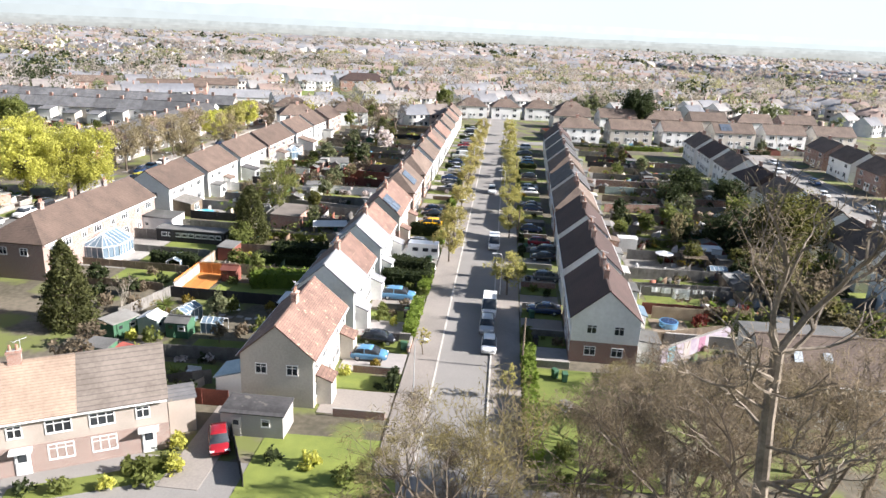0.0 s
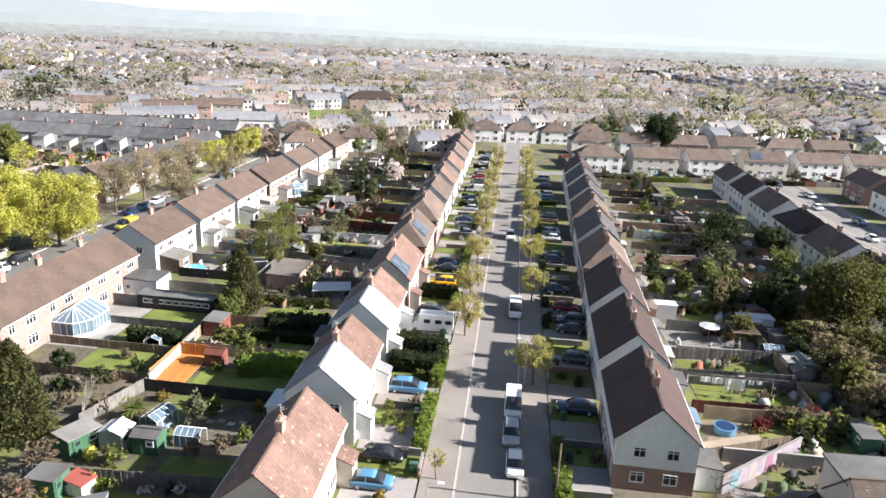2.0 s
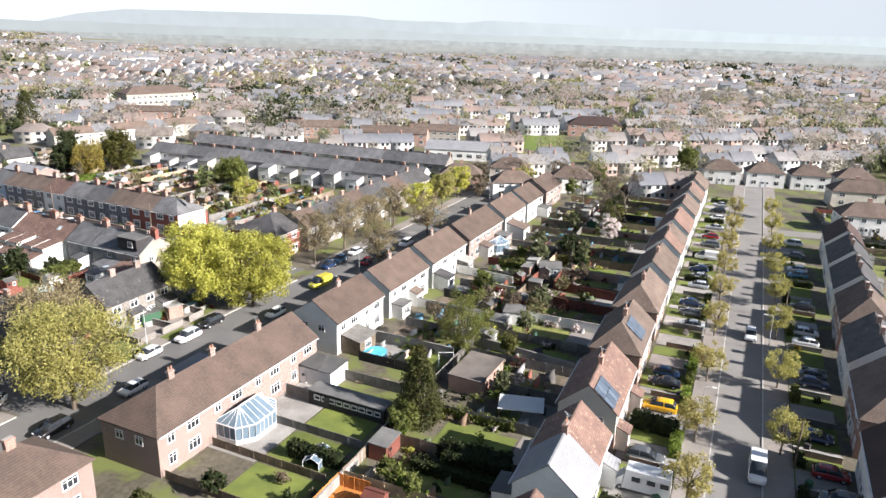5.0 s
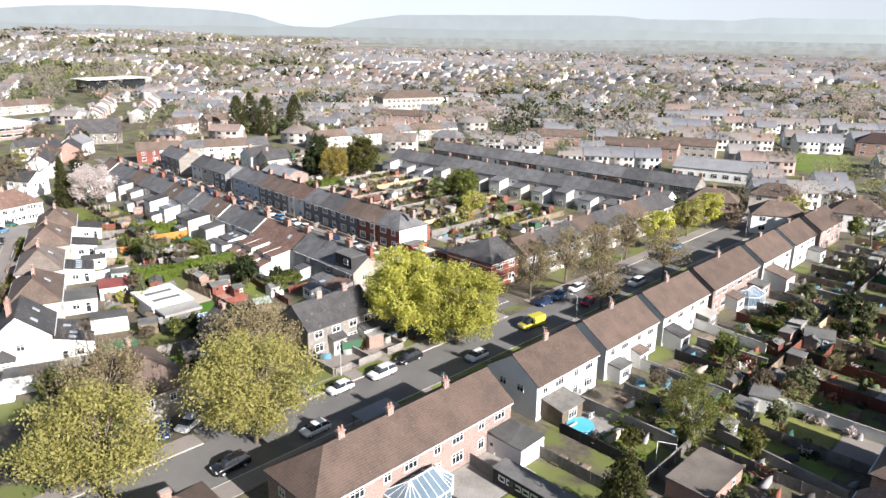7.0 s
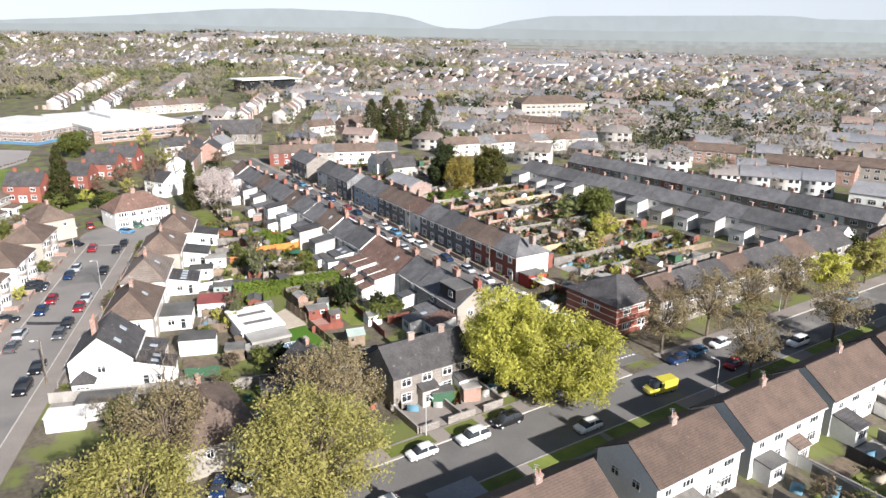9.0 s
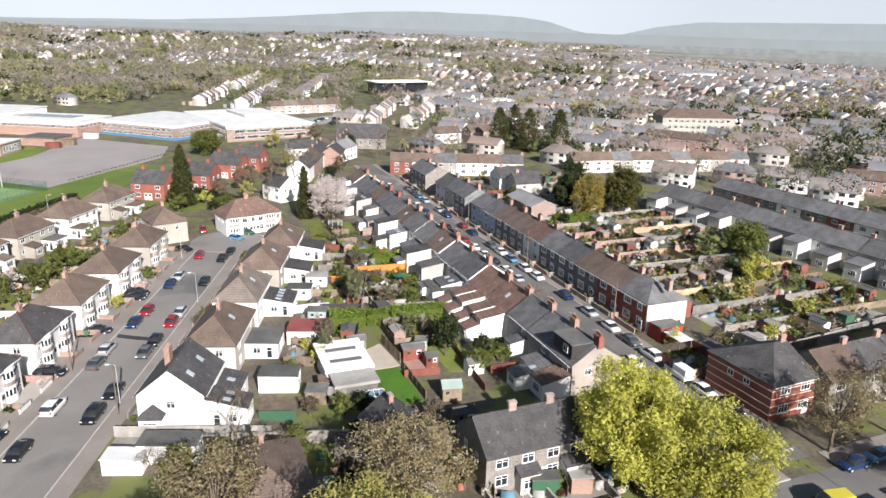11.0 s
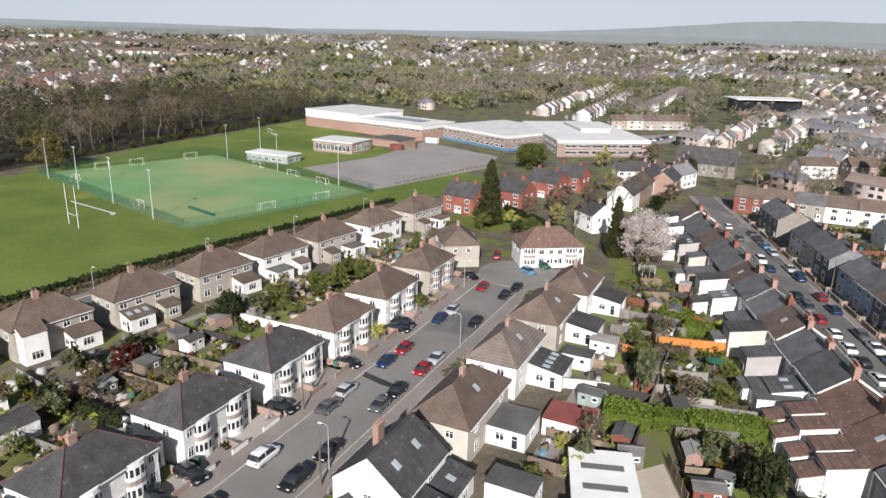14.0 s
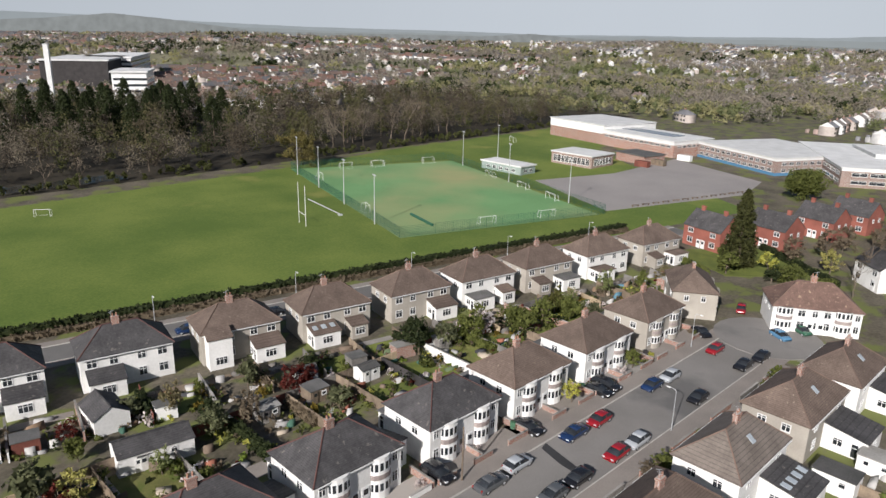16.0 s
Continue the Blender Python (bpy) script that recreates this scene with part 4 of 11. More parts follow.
TREE_KINDS = {"green": (L_GREEN, "rounded green tree in a garden"), "dark": (L_DARK, "dark evergreen tree in a garden"), "olive": (L_OLIVE, "young-leaved olive-yellow garden tree"), "brown": (L_BROWN, "twiggy brown garden tree, barely in leaf"),
              "yellow": (L_YELLOW, "yellow-green leafy garden tree"), "red": (L_RED, "dark red-leaved garden tree"), "white": (L_CHERRY, "small garden tree in white blossom"), "grey": (L_SAGE, "grey-green leafy garden tree"),
              "scrub": (L_SCRUB, "tangled olive-brown scrubby tree"), "evergreen": (L_IVY, "olive-green evergreen garden tree"), "fresh": (L_SPRINGGREEN, "feathery fresh green garden tree")}


def garden_tree(x, y, h=5.0, r=2.0, kind="green", seed=0):
    leaf, words = TREE_KINDS[kind]
    tr, cr = leafy_meshes(200 + seed % 3, 5.0, 2.0, 0.5, leaf, 640, 0.21, 40)
    t = thing("tree", at_xy(x, y, seed * 67) @ Matrix.Diagonal((r / 2.0, r / 2.0, h / 5.0, 1)), words, "tree", "garden trees")
    part("trunk", tr, None, t)
    part("crown", cr, None, t)
    return t


BUSHES = {"green": (L_GREEN, "rounded green garden shrub"), "dark": (L_DARK, "dark evergreen garden shrub"), "gold": (L_GOLD, "golden flowering garden shrub"), "red": (L_RED, "dark red-leaved garden shrub"),
          "brown": (L_BROWN, "bare brown twiggy garden shrub"), "yellow": (L_YELLOW, "yellow-green leafy garden shrub"), "white": (L_CHERRY, "white-flowering rounded garden shrub"), "yew": (L_FRESH, "fresh green rounded garden shrub")}


FAR_SHRUBS = {}


def bush(x, y, r, kind="green", tall=1.0, seed=0, far=False):
    leaf, words = BUSHES[kind]
    if far:
        FAR_SHRUBS.setdefault(kind, []).append((x, y, r, r * tall))
        return None

    def make():
        rng = np.random.RandomState(seed % 4 + 50)
        n = 26
        d = rng.normal(size=(n, 3))
        d /= np.linalg.norm(d, axis=1)[:, None]
        c = d * rng.uniform(0.35, 0.8, n)[:, None]
        c[:, 2] = np.abs(c[:, 2]) * 1.1 + 0.15
        return cloud_mesh("shrub", c, rng.uniform(0.20, 0.38, n), 9, 0.15, leaf, rng, 0.9)
    me = shared(("bush", kind, seed % 4), make)
    ob = new("shrub", me)
    ob.matrix_basis = pose(x, y, 0, 0, 0, (seed * 77) % 360) @ Matrix.Diagonal((r, r, r * tall, 1))
    return tagged(ob, words, "shrub", "garden shrubs")


def hedge(p0, p1, h=1.4, w=1.0, kind="dark"):
    """A clipped block of leaves: a dense body with leaves standing out of its top and sides."""
    leaf = BUSHES[kind][0]
    a, b = Vector((p0[0], p0[1], 0)), Vector((p1[0], p1[1], 0))
    L = (b - a).length
    rng = np.random.RandomState(int(L * 97 + h * 31) % 9999)
    per = 3 if L > 40 else 9
    top, side, end = L * w, L * h, w * h
    n = max(24, int((top + 2 * side + 2 * end) * per))
    pick = rng.choice(5, n, p=np.array([top, side, side, end, end]) / (top + 2 * side + 2 * end))
    c = np.stack([rng.uniform(0, L, n), rng.uniform(-w / 2, w / 2, n), rng.uniform(0.05, h, n)], axis=1)
    wave = 0.10 * np.sin(c[:, 0] * 1.9) + 0.07 * np.sin(c[:, 0] * 4.3 + c[:, 1] * 3)
    c[pick == 0, 2] = h
    c[pick == 1, 1], c[pick == 2, 1] = -w / 2, w / 2
    c[pick == 3, 0], c[pick == 4, 0] = 0, L
    c[:, 2] += wave * (c[:, 2] / h)
    c[:, 1] += 0.6 * wave * np.sign(c[:, 1])
    me = cloud_mesh("hedge", c, np.full(n, 0.16), 3, 0.19 if per > 3 else 0.34, leaf, rng, 1.0)
    bm = bmesh.new()
    bm.from_mesh(me)
    k = 0.14
    vs = [bm.verts.new(v) for v in ((0.05, -w / 2 + k, 0), (L - 0.05, -w / 2 + k, 0), (L - 0.05, w / 2 - k, 0), (0.05, w / 2 - k, 0), (0.05, -w / 2 + k, h - k), (L - 0.05, -w / 2 + k, h - k), (L - 0.05, w / 2 - k, h - k), (0.05, w / 2 - k, h - k))]
    for q in ((0, 1, 5, 4), (1, 2, 6, 5), (2, 3, 7, 6), (3, 0, 4, 7), (4, 5, 6, 7)):
        bm.faces.new([vs[x] for x in q])
    bm.to_mesh(me)
    bm.free()
    ob = new("hedge", me)
    ob.matrix_basis = Matrix.Translation(a) @ Matrix.Rotation(math.atan2(b.y - a.y, b.x - a.x), 4, "Z")
    return tagged(ob, "clipped leafy garden hedge", "hedge", "garden hedges")


# ---- garden things ----
def fence(p0, p1, h=1.7, material=None, label="weathered close-boarded timber garden fence", step=1.9):
    material = material or TIMBER
    a, b = Vector((p0[0], p0[1], 0)), Vector((p1[0], p1[1], 0))
    L = (b - a).length
    n = max(1, round(L / step))
    w = L / n
    f = thing("fence", Matrix.Translation(a) @ Matrix.Rotation(math.atan2(b.y - a.y, b.x - a.x), 4, "Z"), label, "fence", "garden fences")

    def panel():
        k = 6
        front = [(-0.05, -0.06), (0.05, -0.06)]
        for i in range(k):
            d = -0.035 if i % 2 else -0.012
            front += [(0.05 + (w - 0.1) * i / k, d), (0.05 + (w - 0.1) * (i + 1) / k, d)]
        ring = front + [(w - 0.05, 0.02), (0.05, 0.02), (0.05, 0.06), (-0.05, 0.06)]
        return Shape().solid([(x, y, 0.02) for x, y in ring], [(x, y, h + (0.05 if x < 0.051 else 0.0)) for x, y in ring]).mesh("panel", material)
    pm = shared(("panel", round(w, 2), h, material.name), panel)
    for k in range(n):
        part("panel", pm, None, f, "", pose(k * w, 0, 0))
    return f


def wall_run(p0, p1, h=0.9, material=None, label="low garden boundary wall of rendered block", t=0.2):
    a, b = Vector((p0[0], p0[1], 0)), Vector((p1[0], p1[1], 0))
    L = (b - a).length
    m = Matrix.Translation(a) @ Matrix.Rotation(math.atan2(b.y - a.y, b.x - a.x), 4, "Z")
    g = thing("garden_wall", m, label, "wall", "garden walls")
    part("wall_body", Shape().box(0, L, -t / 2, t / 2, -0.05, h), material or CONCRETE, g)
    part("coping", Shape().box(-0.03, L + 0.03, -t / 2 - 0.04, t / 2 + 0.04, h, h + 0.06), CONCRETE, g)
    return g


def shed(m, w=2.4, d=1.8, h=2.0, wall=None, roof=None, label="small timber garden shed with felt roof", flat=False, rise=0.45, windows=1):
    wall, roof = wall or TIMBER, roof or FELT
    s = thing("garden_shed", m, label, "shed", "garden sheds")
    if flat:
        part("wall", Shape().box(-w / 2, w / 2, -d / 2, d / 2, 0, h), wall, s)
        part("roof", Shape().solid([(-w / 2 - .12, -d / 2 - .12, h + .02), (w / 2 + .12, -d / 2 - .12, h + .02), (w / 2 + .12, d / 2 + .12, h + .12), (-w / 2 - .12, d / 2 + .12, h + .12)],
                                   [(-w / 2 - .12, -d / 2 - .12, h + .12), (w / 2 + .12, -d / 2 - .12, h + .12), (w / 2 + .12, d / 2 + .12, h + .24), (-w / 2 - .12, d / 2 + .12, h + .24)]), roof, s)
    else:
        part("wall", wall_shape(w, d, h, h + rise), wall, s)
        part("roof", roof_shape(w, d, h, h + rise, over=0.15, thick=0.06), roof, s)
    add_door(s, -w * 0.25, -d / 2, 0, wall, 0.8, min(1.8, h - 0.15))
    for k in range(windows):
        add_window(s, w * 0.22, -d / 2, h * 0.5, 0, min(0.8, w * 0.3), h * 0.35, 1)
    return s


def lamp_post(x, y, turn, h=6.1, arm=0.9):
    def make():
        return (Shape().tube((0, 0, 0), (0, 0, 1.2), 0.09, 0.085, 8).tube((0, 0, 1.2), (0, 0, h - 0.25), 0.06, 0.045, 8).mesh("pole", STEEL),
                Shape().tube((0, 0, h - 0.28), (0.22, 0, h - 0.03), 0.045, 0.04, 6).tube((0.22, 0, h - 0.03), (arm, 0, h), 0.04, 0.035, 6).mesh("arm", STEEL),
                Shape().solid([(arm - 0.05, -0.12, h - 0.07), (arm + 0.5, -0.09, h - 0.05), (arm + 0.5, 0.09, h - 0.05), (arm - 0.05, 0.12, h - 0.07)], [(arm - 0.05, -0.1, h + 0.06), (arm + 0.45, -0.06, h + 0.04), (arm + 0.45, 0.06, h + 0.04), (arm - 0.05, 0.1, h + 0.06)]).mesh("lamp_head", FRAMEW))
    pole, ar, head = shared(("lamp", h, arm), make)
    t = thing("street_lamp", at_xy(x, y, turn), "grey steel street lamp with a short arm", "street lamp", "street lamps")
    part("pole", pole, None, t)
    part("arm", ar, None, t)
    part("lamp_head", head, None, t)
    return t


def pole(x, y, h=8.0, material=None, label="dark timber telegraph pole beside the pavement", r=0.13):
    t = thing("telegraph_pole", at_xy(x, y), label, "pole", "telegraph poles")
    part("shaft", Shape().tube((0, 0, 0), (0, 0, h), r, r * 0.7, 7), material or BARK, t)
    part("cap", Shape().tube((0, 0, h), (0, 0, h + 0.12), r * 0.9, r * 0.5, 7), material or BARK, t)
    return t


def bin_(x, y, turn, material, label):
    t = thing("wheelie_bin", at_xy(x, y, turn), label, "bin", "wheelie bins")
    part("body", shared(("bin", material.name), lambda: Shape().solid([(-.24, -.28, .08), (.24, -.28, .08), (.24, .28, .08), (-.24, .28, .08)], [(-.29, -.36, 1.0), (.29, -.36, 1.0), (.29, .34, 1.0), (-.29, .34, 1.0)]).mesh("body", material)), None, t)
    part("lid", shared(("lid", material.name), lambda: Shape().solid([(-.3, -.38, 1.0), (.3, -.38, 1.0), (.3, .38, 1.0), (-.3, .38, 1.0)], [(-.26, -.32, 1.08), (.26, -.32, 1.08), (.26, .36, 1.1), (-.26, .36, 1.1)]).mesh("lid", material)), None, t)
    for sx in (-1, 1):
        part("wheel", shared("binwheel", lambda: Shape().tube((-.03, 0, 0), (.03, 0, 0), .1, .1, 8).mesh("wheel", BLACK)), None, t, "", pose(sx * 0.22, 0.28, 0.1))
    return t


def greenhouse(m, w=3.0, d=2.0, h=1.7, label="small aluminium greenhouse with glass panes", glass=None):
    g = thing("greenhouse", m, label, "greenhouse")
    s = Shape()
    n = 4
    for i in range(n + 1):
        x = -w / 2 + w * i / n
        s.box(x - .03, x + .03, -d / 2, -d / 2 + .05, 0, h).box(x - .03, x + .03, d / 2 - .05, d / 2, 0, h)
        s.tube((x, -d / 2, h), (x, 0, h + .5), .03, .03, 4).tube((x, d / 2, h), (x, 0, h + .5), .03, .03, 4)
    s.tube((-w / 2, 0, h + .5), (w / 2, 0, h + .5), .03, .03, 4).box(-w / 2, w / 2, -d / 2, -d / 2 + .05, h - .03, h + .03).box(-w / 2, w / 2, d / 2 - .05, d / 2, h - .03, h + .03)
    part("frame", s, FRAMEW, g)
    p = Shape()
    for i in range(n):
        x0, x1 = -w / 2 + w * i / n + .03, -w / 2 + w * (i + 1) / n - .03
        p.face((x0, -d / 2 + .02, .05), (x1, -d / 2 + .02, .05), (x1, -d / 2 + .02, h), (x0, -d / 2 + .02, h))
        p.face((x0, -d / 2, h), (x1, -d / 2, h), (x1, 0, h + .48), (x0, 0, h + .48)).face((x1, d / 2, h), (x0, d / 2, h), (x0, 0, h + .48), (x1, 0, h + .48))
    part("pane", p, glass or ROOFGLASS, g)
    return g


def conservatory(m, w=6.0, d=4.2, h=2.3, top=3.9, label="large white conservatory with a blue glass roof"):
    """A hipped glass room with white bars, faceted towards the garden."""
    c = thing("conservatory", m, label, "conservatory")
    ring = [(-w / 2, d / 2), (-w / 2, -d * 0.2), (-w * 0.25, -d / 2), (w * 0.25, -d / 2), (w / 2, -d * 0.2), (w / 2, d / 2)]
    ridge = [(-w * 0.2, d * 0.35), (-w * 0.2, 0.0), (w * 0.2, 0.0), (w * 0.2, d * 0.35)]
    part("base_wall", Shape().solid([(x, y, 0) for x, y in ring], [(x, y, 0.6) for x, y in ring]), FRAMEW, c)
    part("glazing", Shape().solid([(x * .98, y * .98, .6) for x, y in ring], [(x * .98, y * .98, h) for x, y in ring]), ROOFGLASS, c)
    fr = Shape()
    for (x0, y0), (x1, y1) in zip(ring, ring[1:]):
        n = max(1, round(math.hypot(x1 - x0, y1 - y0) / 0.8))
        for k in range(n + 1):
            x, y = x0 + (x1 - x0) * k / n, y0 + (y1 - y0) * k / n
            fr.tube((x, y, 0.6), (x, y, h), .05, .05, 4)
        fr.tube((x0, y0, h), (x1, y1, h), .09, .09, 4)
    part("frame", fr, FRAMEW, c)
    a, b = (-w * 0.22, 0.1, top), (w * 0.22, 0.1, top)
    pts = [(x, y, h) for x, y in ring]
    g = Shape()
    g.face(pts[0], pts[1], a).face(pts[1], pts[2], a).face(pts[2], pts[3], b, a).face(pts[3], pts[4], b).face(pts[4], pts[5], b).face(pts[5], pts[0], a, b)
    rf = part("roof", g, ROOFGLASS, c)
    rb = Shape().tube(a, b, .09, .09, 5)
    for p, q in ((pts[0], a), (pts[1], a), (pts[2], a), (pts[3], b), (pts[4], b), (pts[5], b)):
        rb.tube(p, q, .06, .06, 4)
    for k in range(1, 4):
        f = k / 4
        rb.tube((pts[2][0] + (pts[3][0] - pts[2][0]) * f, pts[2][1], h), (a[0] + (b[0] - a[0]) * f, a[1], top), .04, .04, 4)
        rb.tube((pts[5][0] + (pts[0][0] - pts[5][0]) * f, pts[5][1], h), (b[0] + (a[0] - b[0]) * f, a[1], top), .04, .04, 4)
    for i in (0, 1, 3, 4):
        p, q = pts[i], pts[i + 1]
        e = a if i < 2 else b
        for f in (0.33, 0.67):
            rb.tube((p[0] + (q[0] - p[0]) * f, p[1] + (q[1] - p[1]) * f, h), e, .035, .035, 4)
    part("roof_bar", rb, FRAMEW, rf)
    return c


# ---- ground and streets ----
solo("ground", Shape().face((-4600, -4600, 0), (4600, -4600, 0), (4600, 4600, 0), (-4600, 4600, 0)), GROUND, Matrix(), "wide mottled ground of gardens and soil", "ground", "", "structure")


def street(name, lane, u0, u1, vc, half, walk_w, label, z=0.02, gaps=(), surface=ASPHALT):
    """A road with a raised pavement and kerb on both sides; gaps: (side, from, to) where a side street opens."""
    strip("road_" + name, lane, u0, u1, vc - half, vc + half, z, surface, "grey asphalt road " + label, "road")
    for sg in (-1, 1):
        a, b = vc + sg * half, vc + sg * (half + walk_w)
        cuts = [u0] + [c for g in gaps if g[0] == sg for c in g[1:]] + [u1]
        for c0, c1 in zip(cuts[::2], cuts[1::2]):
            strip("pavement_" + name, lane, c0, c1, min(a, b), max(a, b), 0.11 + z, PAVING, "grey-brown tarmac pavement with a kerb", "pavement")
            strip("kerb_" + name, lane, c0, c1, a - 0.09, a + 0.09, 0.125 + z, KERB, "pale concrete kerb edge", "kerb")


street("a", LANE_A, -9, 262, 0, 2.9, 3.3, "between two rows of houses", 0.020)
strip("road_south", LANE_A, -17, -9.01, -70, 90, 0.012, ASPHALT, "grey asphalt cross road", "road")
street("b", LANE_B, -40, 160, -16.5, 4.6, 3.0, "with parked cars and big trees", 0.024, ((-1, -13.0, -5.0, 45.5, 53.5),), ASPHALT_DARK)
strip("road_b_west", LANE_B, -12.5, -5.5, -34, -21.0, 0.016, ASPHALT_DARK, "short asphalt side road with parked cars", "road")
street("c", LANE_C, 2.5, 205, 0, 3.4, 1.6, "between terraces, lined with cars", 0.028, surface=ASPHALT_DARK)
strip("road_c_mouth", LANE_C, -5, 2.49, -3.9, 3.9, 0.032, ASPHALT_DARK, "asphalt mouth of the terraced street", "road")
for k in range(9):
    strip("give_way_dash", LANE_C, -3.2, -2.8, -3.6 + 0.8 * k, -3.1 + 0.8 * k, 0.038, LINE, "white painted give-way dash", "road marking")
street("d", LANE_D, 95, 232, 16.5, 4.6, 2.6, "of a quiet cul-de-sac", 0.018)
sheet("road_turning", [LANE_D.p(229 + 9 * math.cos(a), 17.5 + 9 * math.sin(a)) for a in np.linspace(0, 2 * math.pi, 22)[:-1]], 0.15, ASPHALT, "round asphalt turning head of the cul-de-sac", "road")
street("e", LANE_E, -60, 150, -16.5, 3.2, 2.0, "beside the playing field", 0.022, surface=ASPHALT_DARK)
street("f", Lane(90, 130, 84), -30, 110, 4, 4.0, 2.4, "past white houses", 0.021)
strip("road_cross", Lane(10, 231, 4), 12, 160, -4, 2, 0.014, ASPHALT, "grey asphalt cross street", "road")

# ---- houses of street A ----
rw = random.Random(3)
WEST_SPEC = [
    (TILE_RED, None, CREAM), (TILE_RED, TILE_GREY, WHITE), (TILE_RED, TILE_GREY, WHITE), (TILE_RED, None, CREAM), (TILE_BROWN, None, BRICK), (TILE_BROWN, None, BRICK),
    (TILE_BROWN, None, WHITE), (TILE_BROWN, TILE_RED, WHITE), (TILE_RED, None, WHITE), (TILE_BROWN, None, WHITE), (TILE_RED, TILE_BROWN, WHITE), (TILE_BROWN, None, WHITE)]
for k, (r1, r2, w) in enumerate(WEST_SPEC):
    u = 0.3 + 17.75 * k
    h = house(LANE_A.at(u + 6.8, -17.1, 0), 13.5, 7.0, 5.2, 8.2, w, r2 or r1, roof2=r1 if r2 else None, chimneys=(-0.02,) if k else (-0.04,), front=((-0.42, 1.2), (-0.2, 1.9), (0.2, 1.9), (0.42, 1.2)),
              label="pair of semi-detached houses with %s roof and gable ends" % ("rust-red tile" if r1 is TILE_RED else "brown tile"), group="west row of street houses", porch=(k < 4), solar=(-0.36, -1) if k == 3 else (-0.08, -1) if k == 4 else None,
              hips=(k in (4, 5), False), lower=BRICK if k == 3 else None, back=(), fine=k < 8)
    if k in (1, 2, 6, 9):
        extension(h, -3.5, 3.5, 3.4, 2.6, 2.4, w, PALEFELT if k % 2 else FELT, 0.3)
    if k == 0:
        extension(h, -5.0, 3.5, 3.0, 2.6, 2.3, FRAMEW, ROOFGLASS, 0.8)
EAST_SPEC = [(TILE_DARK, WHITE, BRICK), (TILE_DARK, WHITE, None), (TILE_DARK, WHITE, None), (TILE_BROWN, BRICK, None), (SLATE, WHITE, None), (TILE_BROWN, BRICK, None), (SLATE, WHITE, None), (SLATE, WHITE, None), (TILE_DARK, WHITE, None)]
LANE_AE = Lane(20.1, 73.3, 82.6)
for k, (r, w, lo) in enumerate(EAST_SPEC):
    u = 16.75 * k
    h = house(LANE_AE.at(u + 6.9, 0, 180), 13.6, 7.4, 5.4, 8.6, w, r, chimneys=(-0.16, 0.16), front=((-0.42, 1.2), (-0.2, 1.9), (0.2, 1.9), (0.42, 1.2)), lower=lo, side=2,
              label="pair of rendered semi-detached houses with dark tiled gable roof", group="east row of street houses", hips=(False, k in (3, 5)), back=(), fine=k < 4)
    extension(h, 4.2, 3.7, 3.2, 2.6, 2.4, w, FELT, 0.3)
    if k == 0:
        extension(h, -4.0, 3.7, 3.0, 2.4, 2.3, FRAMEW, ROOFGLASS, 0.7)
    elif k < 6:
        extension(h, -4.0 + 0.6 * (k % 3), 3.7, 2.6 + 0.4 * (k % 2), 2.0 + 0.5 * (k % 3), 2.3, (WHITE, GREYWOOD, BRICK)[k % 3], (FELT, CORRUG, TILE_BROWN)[k % 3], 0.4)

# ---- houses of street B ----
B_ROWS = [(-14.0, 29.5, PINKBRICK, TILE_UMBER, (True, False), "long brick terrace with a brown tiled roof"),
          (20.8, 14.0, WHITE, TILE_UMBER, (False, False), "white rendered pair of houses with brown tiled gable roof"),
          (37.0, 15.0, WHITE, TILE_UMBER, (False, False), "white rendered pair of houses with brown tiled gable roof"),
          (54.0, 16.0, WHITE, TILE_UMBER, (False, False), "white rendered pair of houses with brown tiled gable roof"),
          (72.0, 20.0, PINKBRICK, TILE_UMBER, (False, False), "brick row of houses with a brown tiled roof"),
          (94.5, 15.0, WHITE, TILE_UMBER, (False, False), "white rendered pair of houses with brown tiled gable roof"),
          (111.5, 13.0, WHITE, TILE_UMBER, (False, False), "white rendered pair of houses with brown tiled gable roof"),
          (128.0, 15.0, PINKBRICK, TILE_UMBER, (False, False), "brick pair of houses with a brown tiled roof")]
